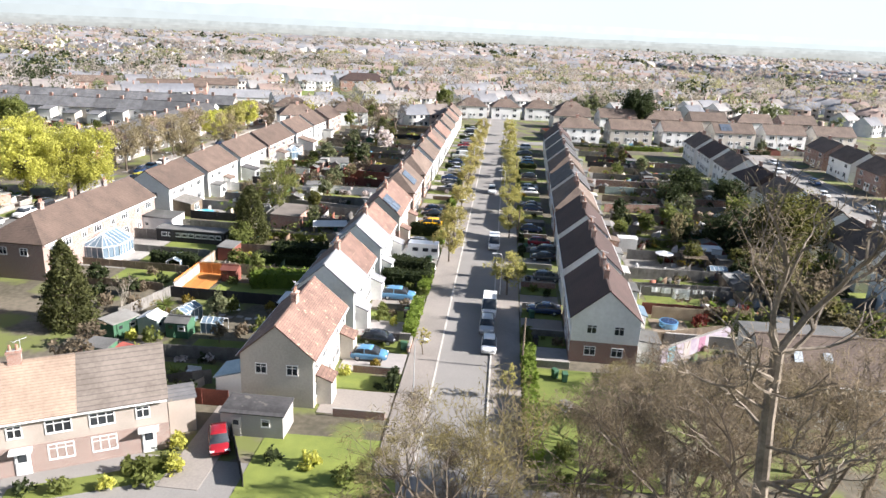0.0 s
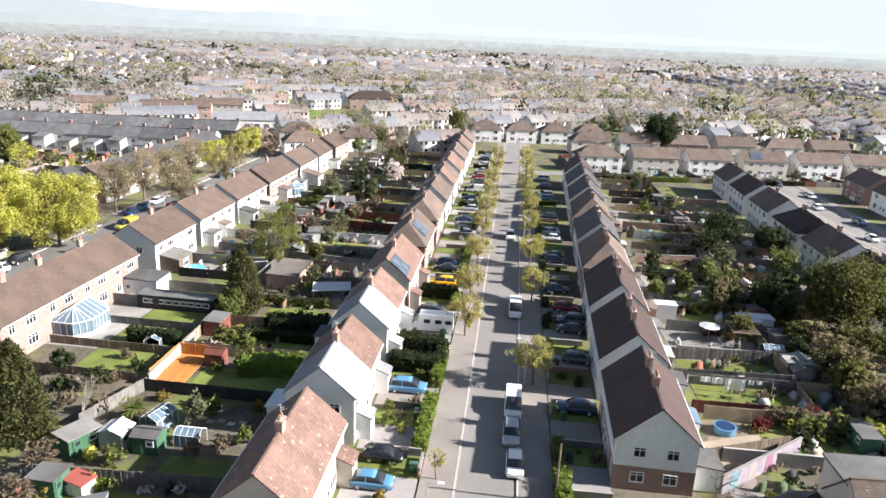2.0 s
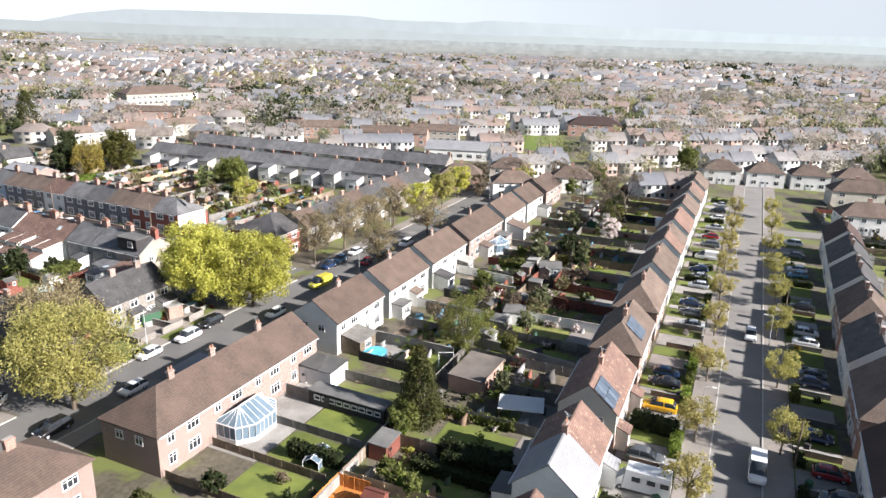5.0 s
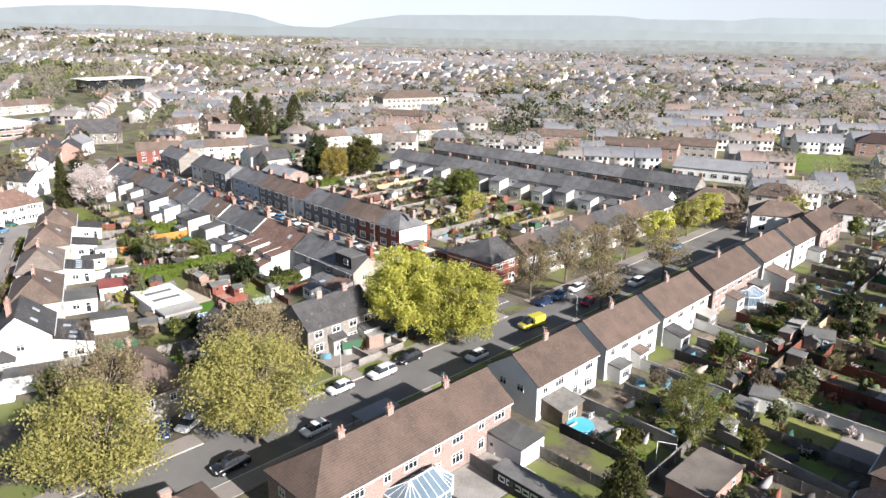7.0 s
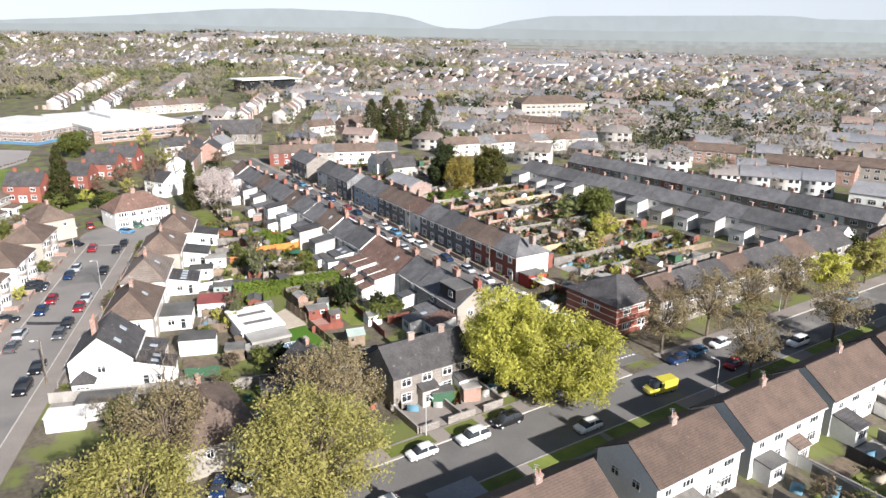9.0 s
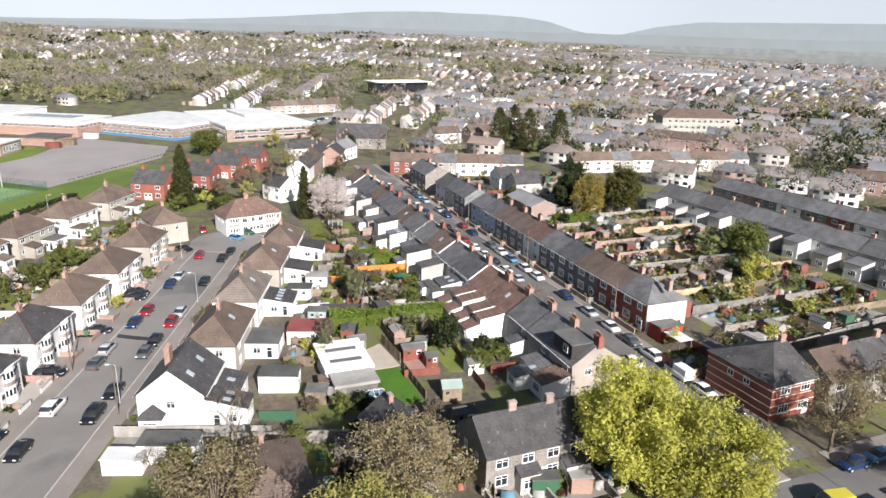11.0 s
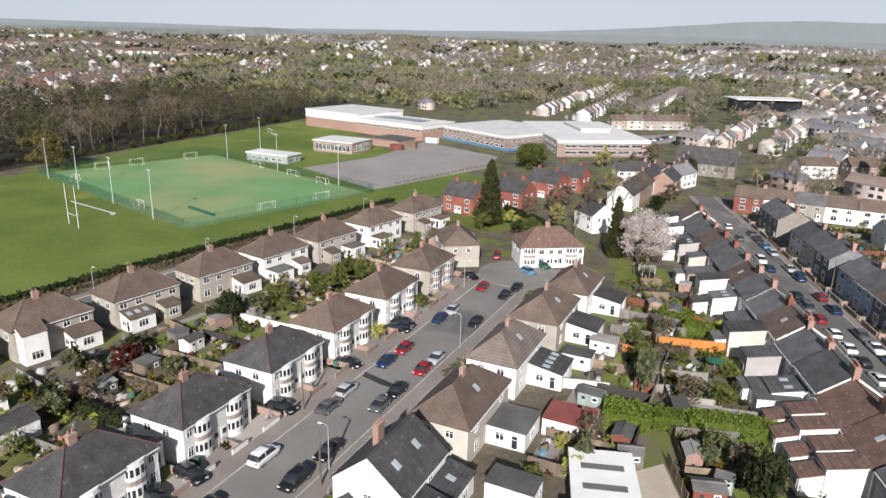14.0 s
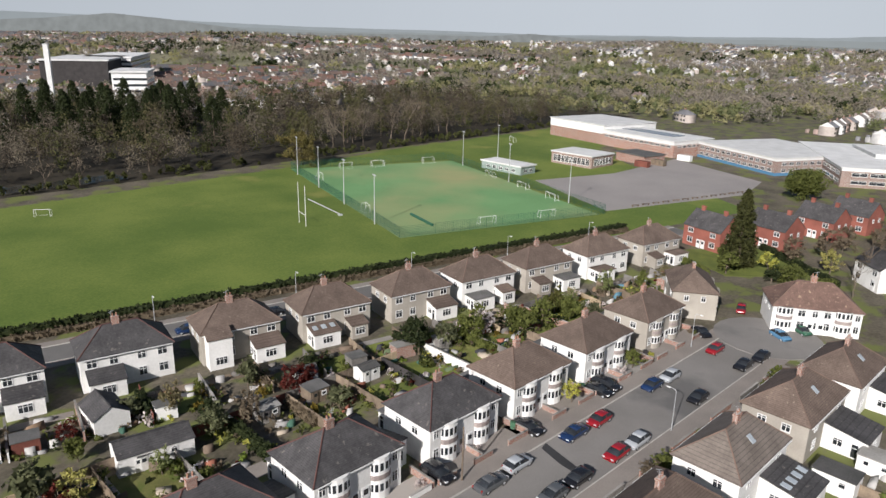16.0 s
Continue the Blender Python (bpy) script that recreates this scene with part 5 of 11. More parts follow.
for k, (u, L, w, r, hips, words) in enumerate(B_ROWS):
    n = max(2, round(L / 7.0))
    rows = tuple((-0.5 + (i + 0.3) / n, 1.9) for i in range(n)) + tuple((-0.5 + (i + 0.75) / n, 1.1) for i in range(n))
    h = house(LANE_B.at(u + L / 2, 0.2, 180), L, 8.6, 5.3, 8.2, w, r, hips=(hips[1], hips[0]), chimneys=(-0.25, 0.05, 0.28) if L > 25 else (0.0,), front=(), back=rows, label=words, group="row of houses east of the tree-lined street", chim=PINKBRICK, stack=0.85, fine=k < 5)
    for x_, w_, d_, hh, wm_, rm_, pt in {0: ((-L / 2 + 2.2, 4.0, 3.0, 2.5, PINKBRICK, FELT, 0.2),), 1: ((3.6, 4.6, 3.4, 2.3, TIMBER, GREYWOOD, 0.7),), 2: ((-1.0, 2.4, 1.6, 2.3, WHITE, TILE_BROWN, 0.6), (5.2, 3.0, 2.2, 2.4, WHITE, FELT, 0.2)), 3: ((6.2, 3.0, 3.2, 2.4, WHITE, SLATE, 0.8), (-5.4, 3.4, 2.4, 2.3, GREYWOOD, CORRUG, 0.4)),
                                           4: ((-7.0, 3.6, 3.0, 2.6, PINKBRICK, FELT, 0.2), (3.0, 3.0, 2.4, 2.4, WHITE, TILE_BROWN, 0.6)), 5: ((4.6, 4.4, 4.6, 2.6, WHITE, TILE_BROWN, 1.2),), 6: ((-3.6, 3.4, 3.0, 2.5, WHITE, FELT, 0.2),)}.get(k, ()):
        extension(h, x_, 4.3, w_, d_, hh, wm_, rm_, pt)
house(LANE_B.at(-33, -2.5, 180), 26.0, 8.6, 5.3, 8.2, PINKBRICK, TILE_UMBER, hips=(True, True), chimneys=(-0.3, 0.0, 0.3), label="brick terrace with brown hipped tile roof", group="row of houses east of the tree-lined street", front=((-0.4, 1.8), (-0.15, 1.8), (0.1, 1.8), (0.35, 1.8)))
# west of street B
h = house(LANE_B.at(16.2, -35.2, 0), 13.4, 8.2, 5.0, 8.0, STONE, SLATE, chimneys=(-0.12, 0.26), label="grey stone pair of houses with dark slate roof", group="houses west of the tree-lined street", front=((-0.35, 1.6), (-0.1, 1.6), (0.15, 1.6), (0.38, 1.6)), chim=PINKBRICK)
extension(h, 4.6, -4.1, 3.2, 1.7, 2.6, WHITE, SLATE, 0.6)
extension(h, -1.6, -4.1, 2.6, 1.4, 2.5, CREAM, SLATE, 0.6)
for u0, u1 in ((9.6, 12.6), (14.0, 18.4), (19.8, 23.0)):
    wall_run(LANE_B.p(u0, -24.4), LANE_B.p(u1, -24.4), 1.0, STONE, "low stone front wall of the old houses")
for u in (9.4, 16.2, 23.2):
    wall_run(LANE_B.p(u, -30.6), LANE_B.p(u, -24.5), 1.1, STONE, "stone dividing wall between front gardens")
strip("drive", LANE_B, 9.5, 23.1, -31.0, -24.5, 0.05, PAVING, "paved front gardens of the old houses", "drive")
house(LANE_B.at(2.0, -39.5, 90), 12.0, 6.5, 4.6, 7.2, STONE, SLATE, chimneys=(0.3,), label="old grey stone house with slate roof", group="houses west of the tree-lined street")
house(LANE_B.at(-14.0, -37.0, 90), 14.0, 9.0, 4.2, 7.2, TAN, TILE_BROWN, hips=(True, True), chimneys=(0.2,), label="low house with brown hipped tile roof", group="houses west of the tree-lined street")

# red brick block on the corner and the terrace after it
TB = Lane(-82.4, 164.2, 84.0)
corner = house(TB.at(4.2, -2.6, 0), 8.4, 12.0, 5.6, 8.4, REDBRICK, SLATE, hips=(True, False), chimneys=(0.4,), label="corner house of red brick with pale stone bands", group="terrace of brick houses", front=((-0.2, 1.8), (0.25, 1.8)), back=((0.0, 1.2),), fine=True)
for k in range(9):
    house(TB.at(12.2 + 7.2 * k, 1.2, 0), 7.2, 8.5, 5.6, 8.4, STONE, SLATE if k % 3 else TILE_UMBER, chimneys=(0.46,), label="terraced house of grey stone with slate roof", group="terrace of brick houses", front=((-0.2, 1.9), (0.28, 1.1)), side=0, back=())

for z in (1.0, 2.2, 3.4, 4.6):
    part("stone_band", Shape().box(-4.25, 4.25, -6.05, 6.05, z, z + 0.14), BANDSTONE, corner)

# ---- terraces of street C ----
C_LEFT = [(18.25, 6.75, SLATE_PALE, BEIGE), (25.0, 7.0, SLATE_PALE, BLUESTONE), (32.0, 7.2, SLATE_PALE, BLUESTONE), (40.0, 8.4, TILE_RED, WHITE), (48.4, 8.4, TILE_RED, WHITE)]
for k, (r, w) in enumerate(((SLATE_PALE, WHITE), (SLATE_PALE, GREYDASH), (TILE_BROWN, WHITE), (SLATE_PALE, CREAM), (SLATE_PALE, WHITE), (TILE_BROWN, WHITE), (SLATE_PALE, PINKBRICK), (SLATE_PALE, WHITE), (TILE_BROWN, BRICK), (SLATE_PALE, WHITE), (SLATE_PALE, BRICK), (TILE_BROWN, WHITE))):
    C_LEFT.append((57.0 + 8.5 * k, 8.4, r, w))
for k, (u, L_, r, w) in enumerate(C_LEFT):
    red = r is TILE_RED
    dz = (0.0, 0.0, 0.0, -0.4, -0.4, 0.1, -0.2, 0.3, 0.0, 0.25, -0.1)[k % 11]
    h = house(LANE_C.at(u + L_ / 2, -13.2, 0), L_ + 0.1, 8.4, 5.0 + dz, 7.8 + dz, w, r, chimneys=(-0.47 if k else 0.47,) if k % 3 else (0.47, -0.47)[k == 0:], chim=BRICK if k % 4 else REDBRICK, stack=1.5, label="terraced house with chimney, seen from its garden side", group="south terrace of the narrow street", front=(), doors=False, side=2 if k in (0, 16) else 0, back=((-0.25, 1.1),), fine=k < 9, skylights=1 if k in (3, 7, 10) else 0)
    if k == 0:
        extension(h, -1.4, 4.2, 3.6, 4.6, 2.5, WHITE, TILE_RED, 0.9, lights=0)
        extension(h, 2.0, 4.2, 2.8, 7.0, 2.3, WHITE, SLATE_PALE, 0.7, lights=1)
    elif k == 1:
        extension(h, -2.0, 4.2, 2.4, 3.4, 2.4, WHITE, SLATE_PALE, 0.5)
    elif k == 2:
        extension(h, -2.2, 4.2, 2.2, 3.0, 2.6, WHITE, SLATE_PALE, 0.5)
    elif red:
        extension(h, -2.6, 4.2, 2.7, 4.8, 3.9, WHITE, TILE_RED, 0.7)
        extension(h, 1.6, 4.2, 2.7, 4.4, 3.7, WHITE, TILE_RED, 0.7)
        extension(h, -2.4, 9.0, 2.6, 2.6, 2.3, WHITE, TILE_RED, 0.7)
        extension(h, 1.8, 8.6, 2.6, 2.6, 2.3, WHITE, TILE_RED, 0.7)
    else:
        extension(h, 1.8 - 0.5 * (k % 3), 4.0, 3.6 + 0.4 * (k % 3), 4.2 + 0.7 * (k % 4), (3.6, 4.4, 3.0)[k % 3], (WHITE, w, CREAM, GREYDASH, w)[k % 5], (r, SLATE, r)[k % 3], 0.8, lights=2 if k % 4 == 1 else 0)
        if k % 2:
            extension(h, 2.2, 9.5, 3.2, 2.6, 2.3, WHITE, FELT, 0.4)
C_RIGHT = [(SLATE_PALE, REDBRICK), (TILE_BROWN, REDBRICK), (TILE_BROWN, BLUESTONE), (SLATE_PALE, BLUESTONE), (SLATE_PALE, BLUESTONE), (TILE_RED, WHITE), (TILE_BROWN, STONE), (TILE_BROWN, BLUESTONE), (SLATE_PALE, BLUEWALL), (SLATE_PALE, BLUEWALL), (SLATE_PALE, BLUESTONE), (SLATE_PALE, CREAM), (SLATE_PALE, WHITE), (SLATE_PALE, STONE), (SLATE_PALE, BLUESTONE)]


def surround(w_, h_):
    """A painted band round a window, standing a little proud of the wall."""
    e = 0.2
    return Shape().box(-w_ / 2 - e, w_ / 2 + e, -0.05, 0.01, -e, 0).box(-w_ / 2 - e, w_ / 2 + e, -0.05, 0.01, h_, h_ + e).box(-w_ / 2 - e, -w_ / 2, -0.05, 0.01, 0, h_).box(w_ / 2, w_ / 2 + e, -0.05, 0.01, 0, h_).mesh("window_surround", FRAMEW)


for k, (r, w) in enumerate(C_RIGHT):
    u = 38.0 + 8.0 * k + (5 if k > 9 else 0) + (10 if k > 12 else 0)
    h = house(LANE_C.at(u, 11.4, 180), 8.0, 8.6, 5.6, 8.2, w, r, hips=(False, k == 0), chimneys=(0.47,), chim=BRICK if k % 3 else PINKBRICK, stack=1.35, label="terraced two-storey house of %s facing the street" % ("red brick" if w is REDBRICK else "blue-grey stone" if w is BLUESTONE else "pale render"), group="north terrace of the narrow street", front=((-0.22, 1.9), (0.25, 1.1)), back=(), side=2 if k in (0, 14) else 0, fine=k < 9)
    extension(h, -1.6, 4.3, 3.8, 4.5, 3.2, WHITE if k % 2 else w, SLATE_PALE, 0.7)
    for x_, w_ in ((-0.22, 1.9), (0.25, 1.1)) if k < 11 and w is not WHITE else ():
        for z_, hh in ((0.9, 1.4), (3.85, 1.2)):
            part("window_surround", shared(("surround", w_, hh), lambda: surround(w_, hh)), None, h, "", pose(x_ * 8.0, -4.3, z_))
for x0, y0, ang, n in ((-258.5, 191.0, 61.0, 6), (-233.0, 256.0, 70.0, 9)):
    TF = Lane(x0, y0, ang)
    for k in range(n):
        house(TF.at(4 + 8.2 * k, -4.0, 0), 8.2, 7.5, 4.9, 7.4, (CREAM, WHITE, TAN, WHITE, WHITE)[k % 5] if k or n > 6 else REDBRICK, (TILE_BROWN, TILE_BROWN, SLATE_PALE)[k % 3], chimneys=(0.47,), label="terraced house across the end of the street", group="terrace across the end of the street", front=((-0.2, 1.6), (0.25, 1.2)), back=(), side=0 if k else 2)
for u, v, t_, L_, D_, w_, r_ in ((150.5, 36.5, 90, 11.0, 8.0, WHITE, SLATE), (140.0, 37.0, 90, 10.0, 7.6, CREAM, SLATE)):
    house(LANE_C.at(u, v, t_), L_, D_, 4.8, 7.6, w_, r_, chimneys=(0.3,), label="small house with dark slate gable roof behind the terrace", group="houses behind the terrace", front=((-0.2, 1.2),), back=((0.2, 1.2),), side=2)
hl = thing("hall", LANE_C.at(120.0, 29.0, 0), "low brick hall with a pale sheet roof", "hall")
part("wall", wall_shape(16, 8, 3.4, 5.2), PINKBRICK, hl)
part("roof", roof_shape(16, 8, 3.4, 5.2), TILE_GREY, hl)
for k in range(4):
    add_window(hl, -6 + 4 * k, -4, 1.0, 0, 1.4, 1.4, 2)
for name, y0, turn, wmats in (("far terrace with white back additions", 241.0, 180, (WHITE, GREYDASH, CREAM)), ("far terrace of dark stone with bay windows", 265.5, 0, (STONE, WHITE, BLUESTONE, BRICK, STONE, CREAM, WHITE, REDBRICK))):
    N = Lane(-76, y0, 177)
    for k in range(13):
        h = house(N.at(8 * k, 0, 0 if turn else 180), 8.0, 8.2, 5.2, 7.9, wmats[k % len(wmats)], SLATE_PALE, chimneys=(0.46,), label="terraced house, slate roof, " + name, group=name, front=((-0.2, 1.8), (0.27, 1.1)) if not turn else (), back=((-0.3, 1.1),) if turn else (), doors=not turn, side=2 if k in (0, 12) else 0)
        if turn:
            extension(h, 1.6, 4.1, 4.0, 4.6, 3.4 if k % 3 else 4.4, (WHITE, CREAM, WHITE, GREYDASH)[k % 4], SLATE_PALE, 0.7)

# ---- houses of street D and E ----
DL = [(111.5, 12.0, TILE_BROWN), (127.0, 12.0, SLATE), (142.8, 11.6, SLATE), (158.9, 12.0, SLATE), (174.1, 11.8, TILE_BROWN), (190.2, 12.2, TILE_BROWN), (207.6, 11.6, TILE_BROWN)]
for k, (u, L, r) in enumerate(DL):
    h = house(LANE_D.at(u + L / 2, 1.9, 0), L, 8.4, 5.3, 8.2, WHITE if k < 6 else TAN, r, hips=(True, True), chimneys=(-0.08,), chim=BRICK, bays=(-0.24, 0.24), label="white rendered semi-detached pair with hipped roof and round bays", group="bay-fronted pairs on the cul-de-sac",
              front=((-0.24, 2.4), (0.24, 2.4), (-0.42, 0.9), (0.42, 0.9)), back=(), side=2, fine=True)
    if k in (1, 2, 3):
        extension(h, L / 2 + 1.6, 3.0, 3.0, -4.6, 2.5, WHITE, r, 0.9)
    extension(h, -2.5, 4.2, 4.5, 2.8, 2.4, WHITE, FELT, 0.3, sides=True)
house(LANE_D.at(232, 1.0, 35), 12.0, 8.0, 5.3, 8.2, TAN, TILE_BROWN, hips=(True, True), chimneys=(-0.05,), bays=(-0.24, 0.24), label="pebbledashed pair of houses with brown hipped roof", group="bay-fronted pairs on the cul-de-sac")
house(at_xy(-206.2, 125.2, 96), 14.5, 8.8, 4.9, 8.3, WHITE, TILE_RED, roof2=TILE_RED, hips=(True, True), chimneys=(-0.02,), bays=(-0.36, 0.3), front=((-0.17, 1.3), (-0.02, 1.0), (0.12, 1.2), (0.45, 0.9)), fine=True, label="white pair of houses with rust-red hipped roof", group="bay-fronted pairs on the cul-de-sac")
h = house(LANE_D.at(148.2, 30.8, 0), 9.8, 8.6, 5.0, 8.5, WHITE, SLATE, chimneys=(), label="large white house with slate roof and a gable to the lane", group="houses opposite the bay-fronted pairs", front=((0.1, 1.0),), back=((-0.2, 1.2), (0.25, 1.2)), doors=False, fine=True, side=1)
add_chimney(h, -0.6, 1.2, 7.0, 10.0, BRICK, 3, 1.3, 0.7)
extension(h, -2.9, -4.3, 3.6, 5.4, 2.9, WHITE, SLATE, 1.4, lights=2, sides=True)
extension(h, 2.9, -4.3, 5.6, 3.2, 2.6, WHITE, SLATE, 0.8, lights=1)
part("bay_wall", Shape().box(-6.6, -4.9, 0.9, 3.7, 0, 2.4), WHITE, h)
part("bay_roof", Shape().solid([(-6.85, 0.65, 2.4), (-4.9, 0.65, 2.4), (-4.9, 3.95, 2.4), (-6.85, 3.95, 2.4)], [(-5.0, 2.25, 3.7), (-4.9, 2.25, 3.7), (-4.9, 2.35, 3.7), (-5.0, 2.35, 3.7)]), SLATE, h)
add_window(h, -6.6, 2.3, 0.8, -90, 1.8, 1.2, 3)
for x_ in (-2.6, 1.8):
    part("skylight", shared("skylight", lambda: Shape().box(-0.4, 0.4, -0.55, 0.55, 0, 0.08).mesh("skylight", SKYGLASS)), None, h, "", pose(x_, -2.1, 6.98, 39))
for u, L, v, D_, r, w in ((158.0, 14.0, 31.8, 7.8, TILE_BROWN, CREAM), (176.0, 13.0, 31.5, 7.6, TILE_GREYBROWN, WHITE), (193.5, 13.5, 32.0, 8.2, TILE_BROWN, TAN), (209.5, 12.0, 33.0, 8.0, TILE_BROWN, WHITE)):
    h = house(LANE_D.at(u + L / 2, v, 180), L, D_, 5.2, 8.2, w, r, hips=(True, True), chimneys=(0.0,), label="rendered pair of houses with brown hipped tile roof", group="houses opposite the bay-fronted pairs", skylights=1, front=(), back=((-0.3, 1.2), (0.3, 1.2)), fine=True)
    extension(h, -2.0, D_ / 2, 6.0, 5.2, 2.6, WHITE, SLATE if L != 14.0 else FELT, 0.9 if u > 170 else 0.1, lights=4 if 170 < u < 180 else 0, sides=True)
for k, (u, w, r) in enumerate(((-16.5, WHITE, SLATE), (0.2, WHITE, SLATE), (16.8, TAN, TILE_BROWN), (33.0, TAN, TILE_BROWN), (49.7, TAN, TILE_BROWN), (64.9, WHITE, TILE_BROWN), (80.4, TAN, TILE_BROWN), (97.2, WHITE, TILE_BROWN), (114.6, TAN, TILE_BROWN))):
    h = house(LANE_E.at(u + 6.2, -3.9, 180), 12.4, 7.6, 5.3, 8.2, w, r, hips=(True, True), chimneys=(0.05,), chim=BRICK, label="pair of semi-detached houses with hipped roof, backing on gardens", group="houses facing the playing field", front=(), fine=True, back=((-0.38, 1.4), (-0.15, 1.2), (0.15, 1.2), (0.38, 1.4)))
    extension(h, 3.2 if k % 2 else -3.4, 3.8, 4.6, 3.2, 2.5, WHITE, FELT if k in (5, 6) else r, 0.8 if k < 5 else 0.1, lights=3 if k == 3 else 0, sides=True)
    if k == 2:
        extension(h, 4.0, 3.8, 3.6, 2.2, 4.9, WHITE, TILE_BROWN, 1.2)
    elif k % 3 != 1:
        extension(h, -3.0 if k % 2 else 3.2, 3.8, 3.0, 2.6, 2.4, w, r, 0.6)

# ---- cross row and street F ----
X = Lane(50, 243, 3.0)
for k in range(6):
    house(X.at(18.2 * k, 0, -0 + 0), 14.5, 8.0, 5.1, 8.0, WHITE if k % 2 == 0 else CREAM, TILE_BROWN, hips=(k == 0, k == 0), chimneys=(0.0,), label="pale rendered pair of houses with brown tiled roof", group="cross row of houses", solar=(-0.2, -1) if k == 3 else None, front=((-0.35, 1.8), (-0.12, 1.2), (0.12, 1.2), (0.35, 1.8)), back=())
    house(X.at(18.2 * k + 6, -34, 0), 14.5, 8.0, 5.1, 8.0, (CREAM, WHITE, PINKBRICK)[k % 3], TILE_BROWN, hips=(k % 2 == 0, False), chimneys=(0.0,), label="pale rendered pair of houses with brown tiled roof", group="cross row of houses", back=())
for k in range(4):
    house(X.at(-24 + 14.0 * k - 6, -58, 0), 12.0, 8.0, 5.1, 8.0, WHITE, TILE_BROWN, hips=(True, True), chimneys=(0.0,), label="white rendered house with brown hipped roof", group="houses at the street's end")
Fl = Lane(73.0, 138.0, 83.0)
for k in range(-3, 5):
    house(Fl.at(17.5 * k + 3, 0, 180), 14.0, 8.0, 5.2, 8.2, WHITE, TILE_DARK if k % 2 else TILE_BROWN, hips=(k == 1, False), chimneys=(-0.1,), label="white rendered pair of houses with dark tiled roof", group="white row beyond the gardens", front=((-0.35, 1.8), (-0.12, 1.2), (0.12, 1.2), (0.35, 1.8)), back=())
    if k < 0:
        continue
    house(Fl.at(17.5 * k + 8, 38, 180), 14.0, 8.0, 5.2, 8.2, (BRICK, WHITE)[k % 2], TILE_BROWN, chimneys=(-0.1,), label="brick pair of houses with brown tiled roof", group="white row beyond the gardens", back=(), side=0)
# house before the street's start and the corner house on the right
h = house(at_xy(-28.6, 55.6, 23), 13.0, 7.4, 5.0, 8.0, BEIGE, TILE_TAN, roof2=TILE_GREYBROWN, chimneys=(-0.34,), label="cream rendered pair of houses with brown tiled roof", group="houses by the cross road", lower=PINKBRICK, front=((-0.12, 1.9), (0.12, 1.9)), back=((-0.3, 1.4), (0.3, 1.4)), side=0, doors=False, fine=True)
for x_ in (-4.6, 4.6):
    add_window(h, x_, -3.7, 3.3, 0, 1.1, 1.1, 2, True)
    add_door(h, x_ + 0.3, -3.74, 0, FRAMEW)
    part("door_hood", Shape().box(x_ - 0.5, x_ + 1.1, -4.6, -3.74, 2.3, 2.42), FRAMEW, h)
extension(h, 7.7, 2.0, 2.2, -3.6, 2.7, BEIGE, SLATE_PALE, 0.5, win=False)
part("rear_roof", Shape().solid([(-4.6, 1.2, 6.4), (6.2, 1.2, 6.4), (6.2, 5.6, 5.4), (-4.6, 5.6, 5.4)], [(-4.6, 1.2, 7.7), (6.2, 1.2, 7.7), (6.2, 5.6, 5.6), (-4.6, 5.6, 5.6)]), TILE_GREY, h)
h = house(at_xy(39.2, 64.0, -4), 14.0, 6.6, 5.0, 8.2, CREAM, TILE_BROWN, chimneys=(), label="pale rendered corner house with brown roof and skylights", group="houses by the cross road", fine=True, back=())
for x_ in (-3.4, -0.6):
    part("skylight", shared("skylight", lambda: Shape().box(-0.4, 0.4, -0.55, 0.55, 0, 0.08).mesh("skylight", SKYGLASS)), None, h, "", pose(x_, -1.7, 6.75, 44))
part("dormer_wall", Shape().box(-6.8, 4.0, 0.4, 4.6, 0.0, 7.3), CREAM, h)
part("dormer_roof", Shape().box(-7.0, 4.2, 0.2, 4.8, 7.3, 7.5), FELT, h)
house(at_xy(30.6, 67.4, 32), 4.0, 4.2, 2.8, 4.0, WHITE, SLATE, hips=(True, False), chimneys=(), label="low white annex with a dark slate roof", group="houses by the cross road", front=(), back=(), side=0, doors=False)

# ---- playing field ----
sheet("field", [(-120, -22), (-182.2, -93.5), (-210.4, -79.6), (-302.5, -41.5), (-362, -24), (-470, 24), (-455, 60), (-395, 62), (-300, 121), (-243, 77), (-197, 36)], 0.05, FIELD, "mown green playing field", "grass")
sheet("pitch", [(-228.9, 34.7), (-298.5, -39.2), (-343.8, 9.5), (-275.7, 78.4)], 0.07, PITCH, "green and sandy artificial sports pitch", "pitch")
sheet("schoolyard", [(-281, 80), (-318, 50), (-345, 75), (-392, 96), (-352, 128), (-325, 121)], 0.08, TARMAC, "worn grey tarmac schoolyard", "yard")

# ---- big trees ----
L_BUDS = leaf_mat("brown_bud", (0.36, 0.30, 0.17), (0.20, 0.16, 0.09))
leafy_tree(at_xy(-77.5, 136.5), 11, 15.0, 7.4, 2.2, L_YELLOW, 30000, 0.185, "big maple with fresh yellow-green leaves", "big street trees", 170)
leafy_tree(at_xy(-69.5, 139.5, 80), 12, 14.6, 7.2, 2.0, L_YELLOW, 30000, 0.185, "big maple with fresh yellow-green leaves", "big street trees", 170)
leafy_tree(at_xy(-71.5, 101.0), 13, 15.6, 8.0, 2.4, L_OLIVE, 23000, 0.165, "broad street tree with sparse olive-yellow young leaves", "big street trees", 170)
leafy_tree(at_xy(-76.0, 84.0), 14, 14.0, 8.0, 2.2, L_OLIVE, 18000, 0.175, "broad street tree with sparse olive-yellow young leaves", "big street trees", 170)
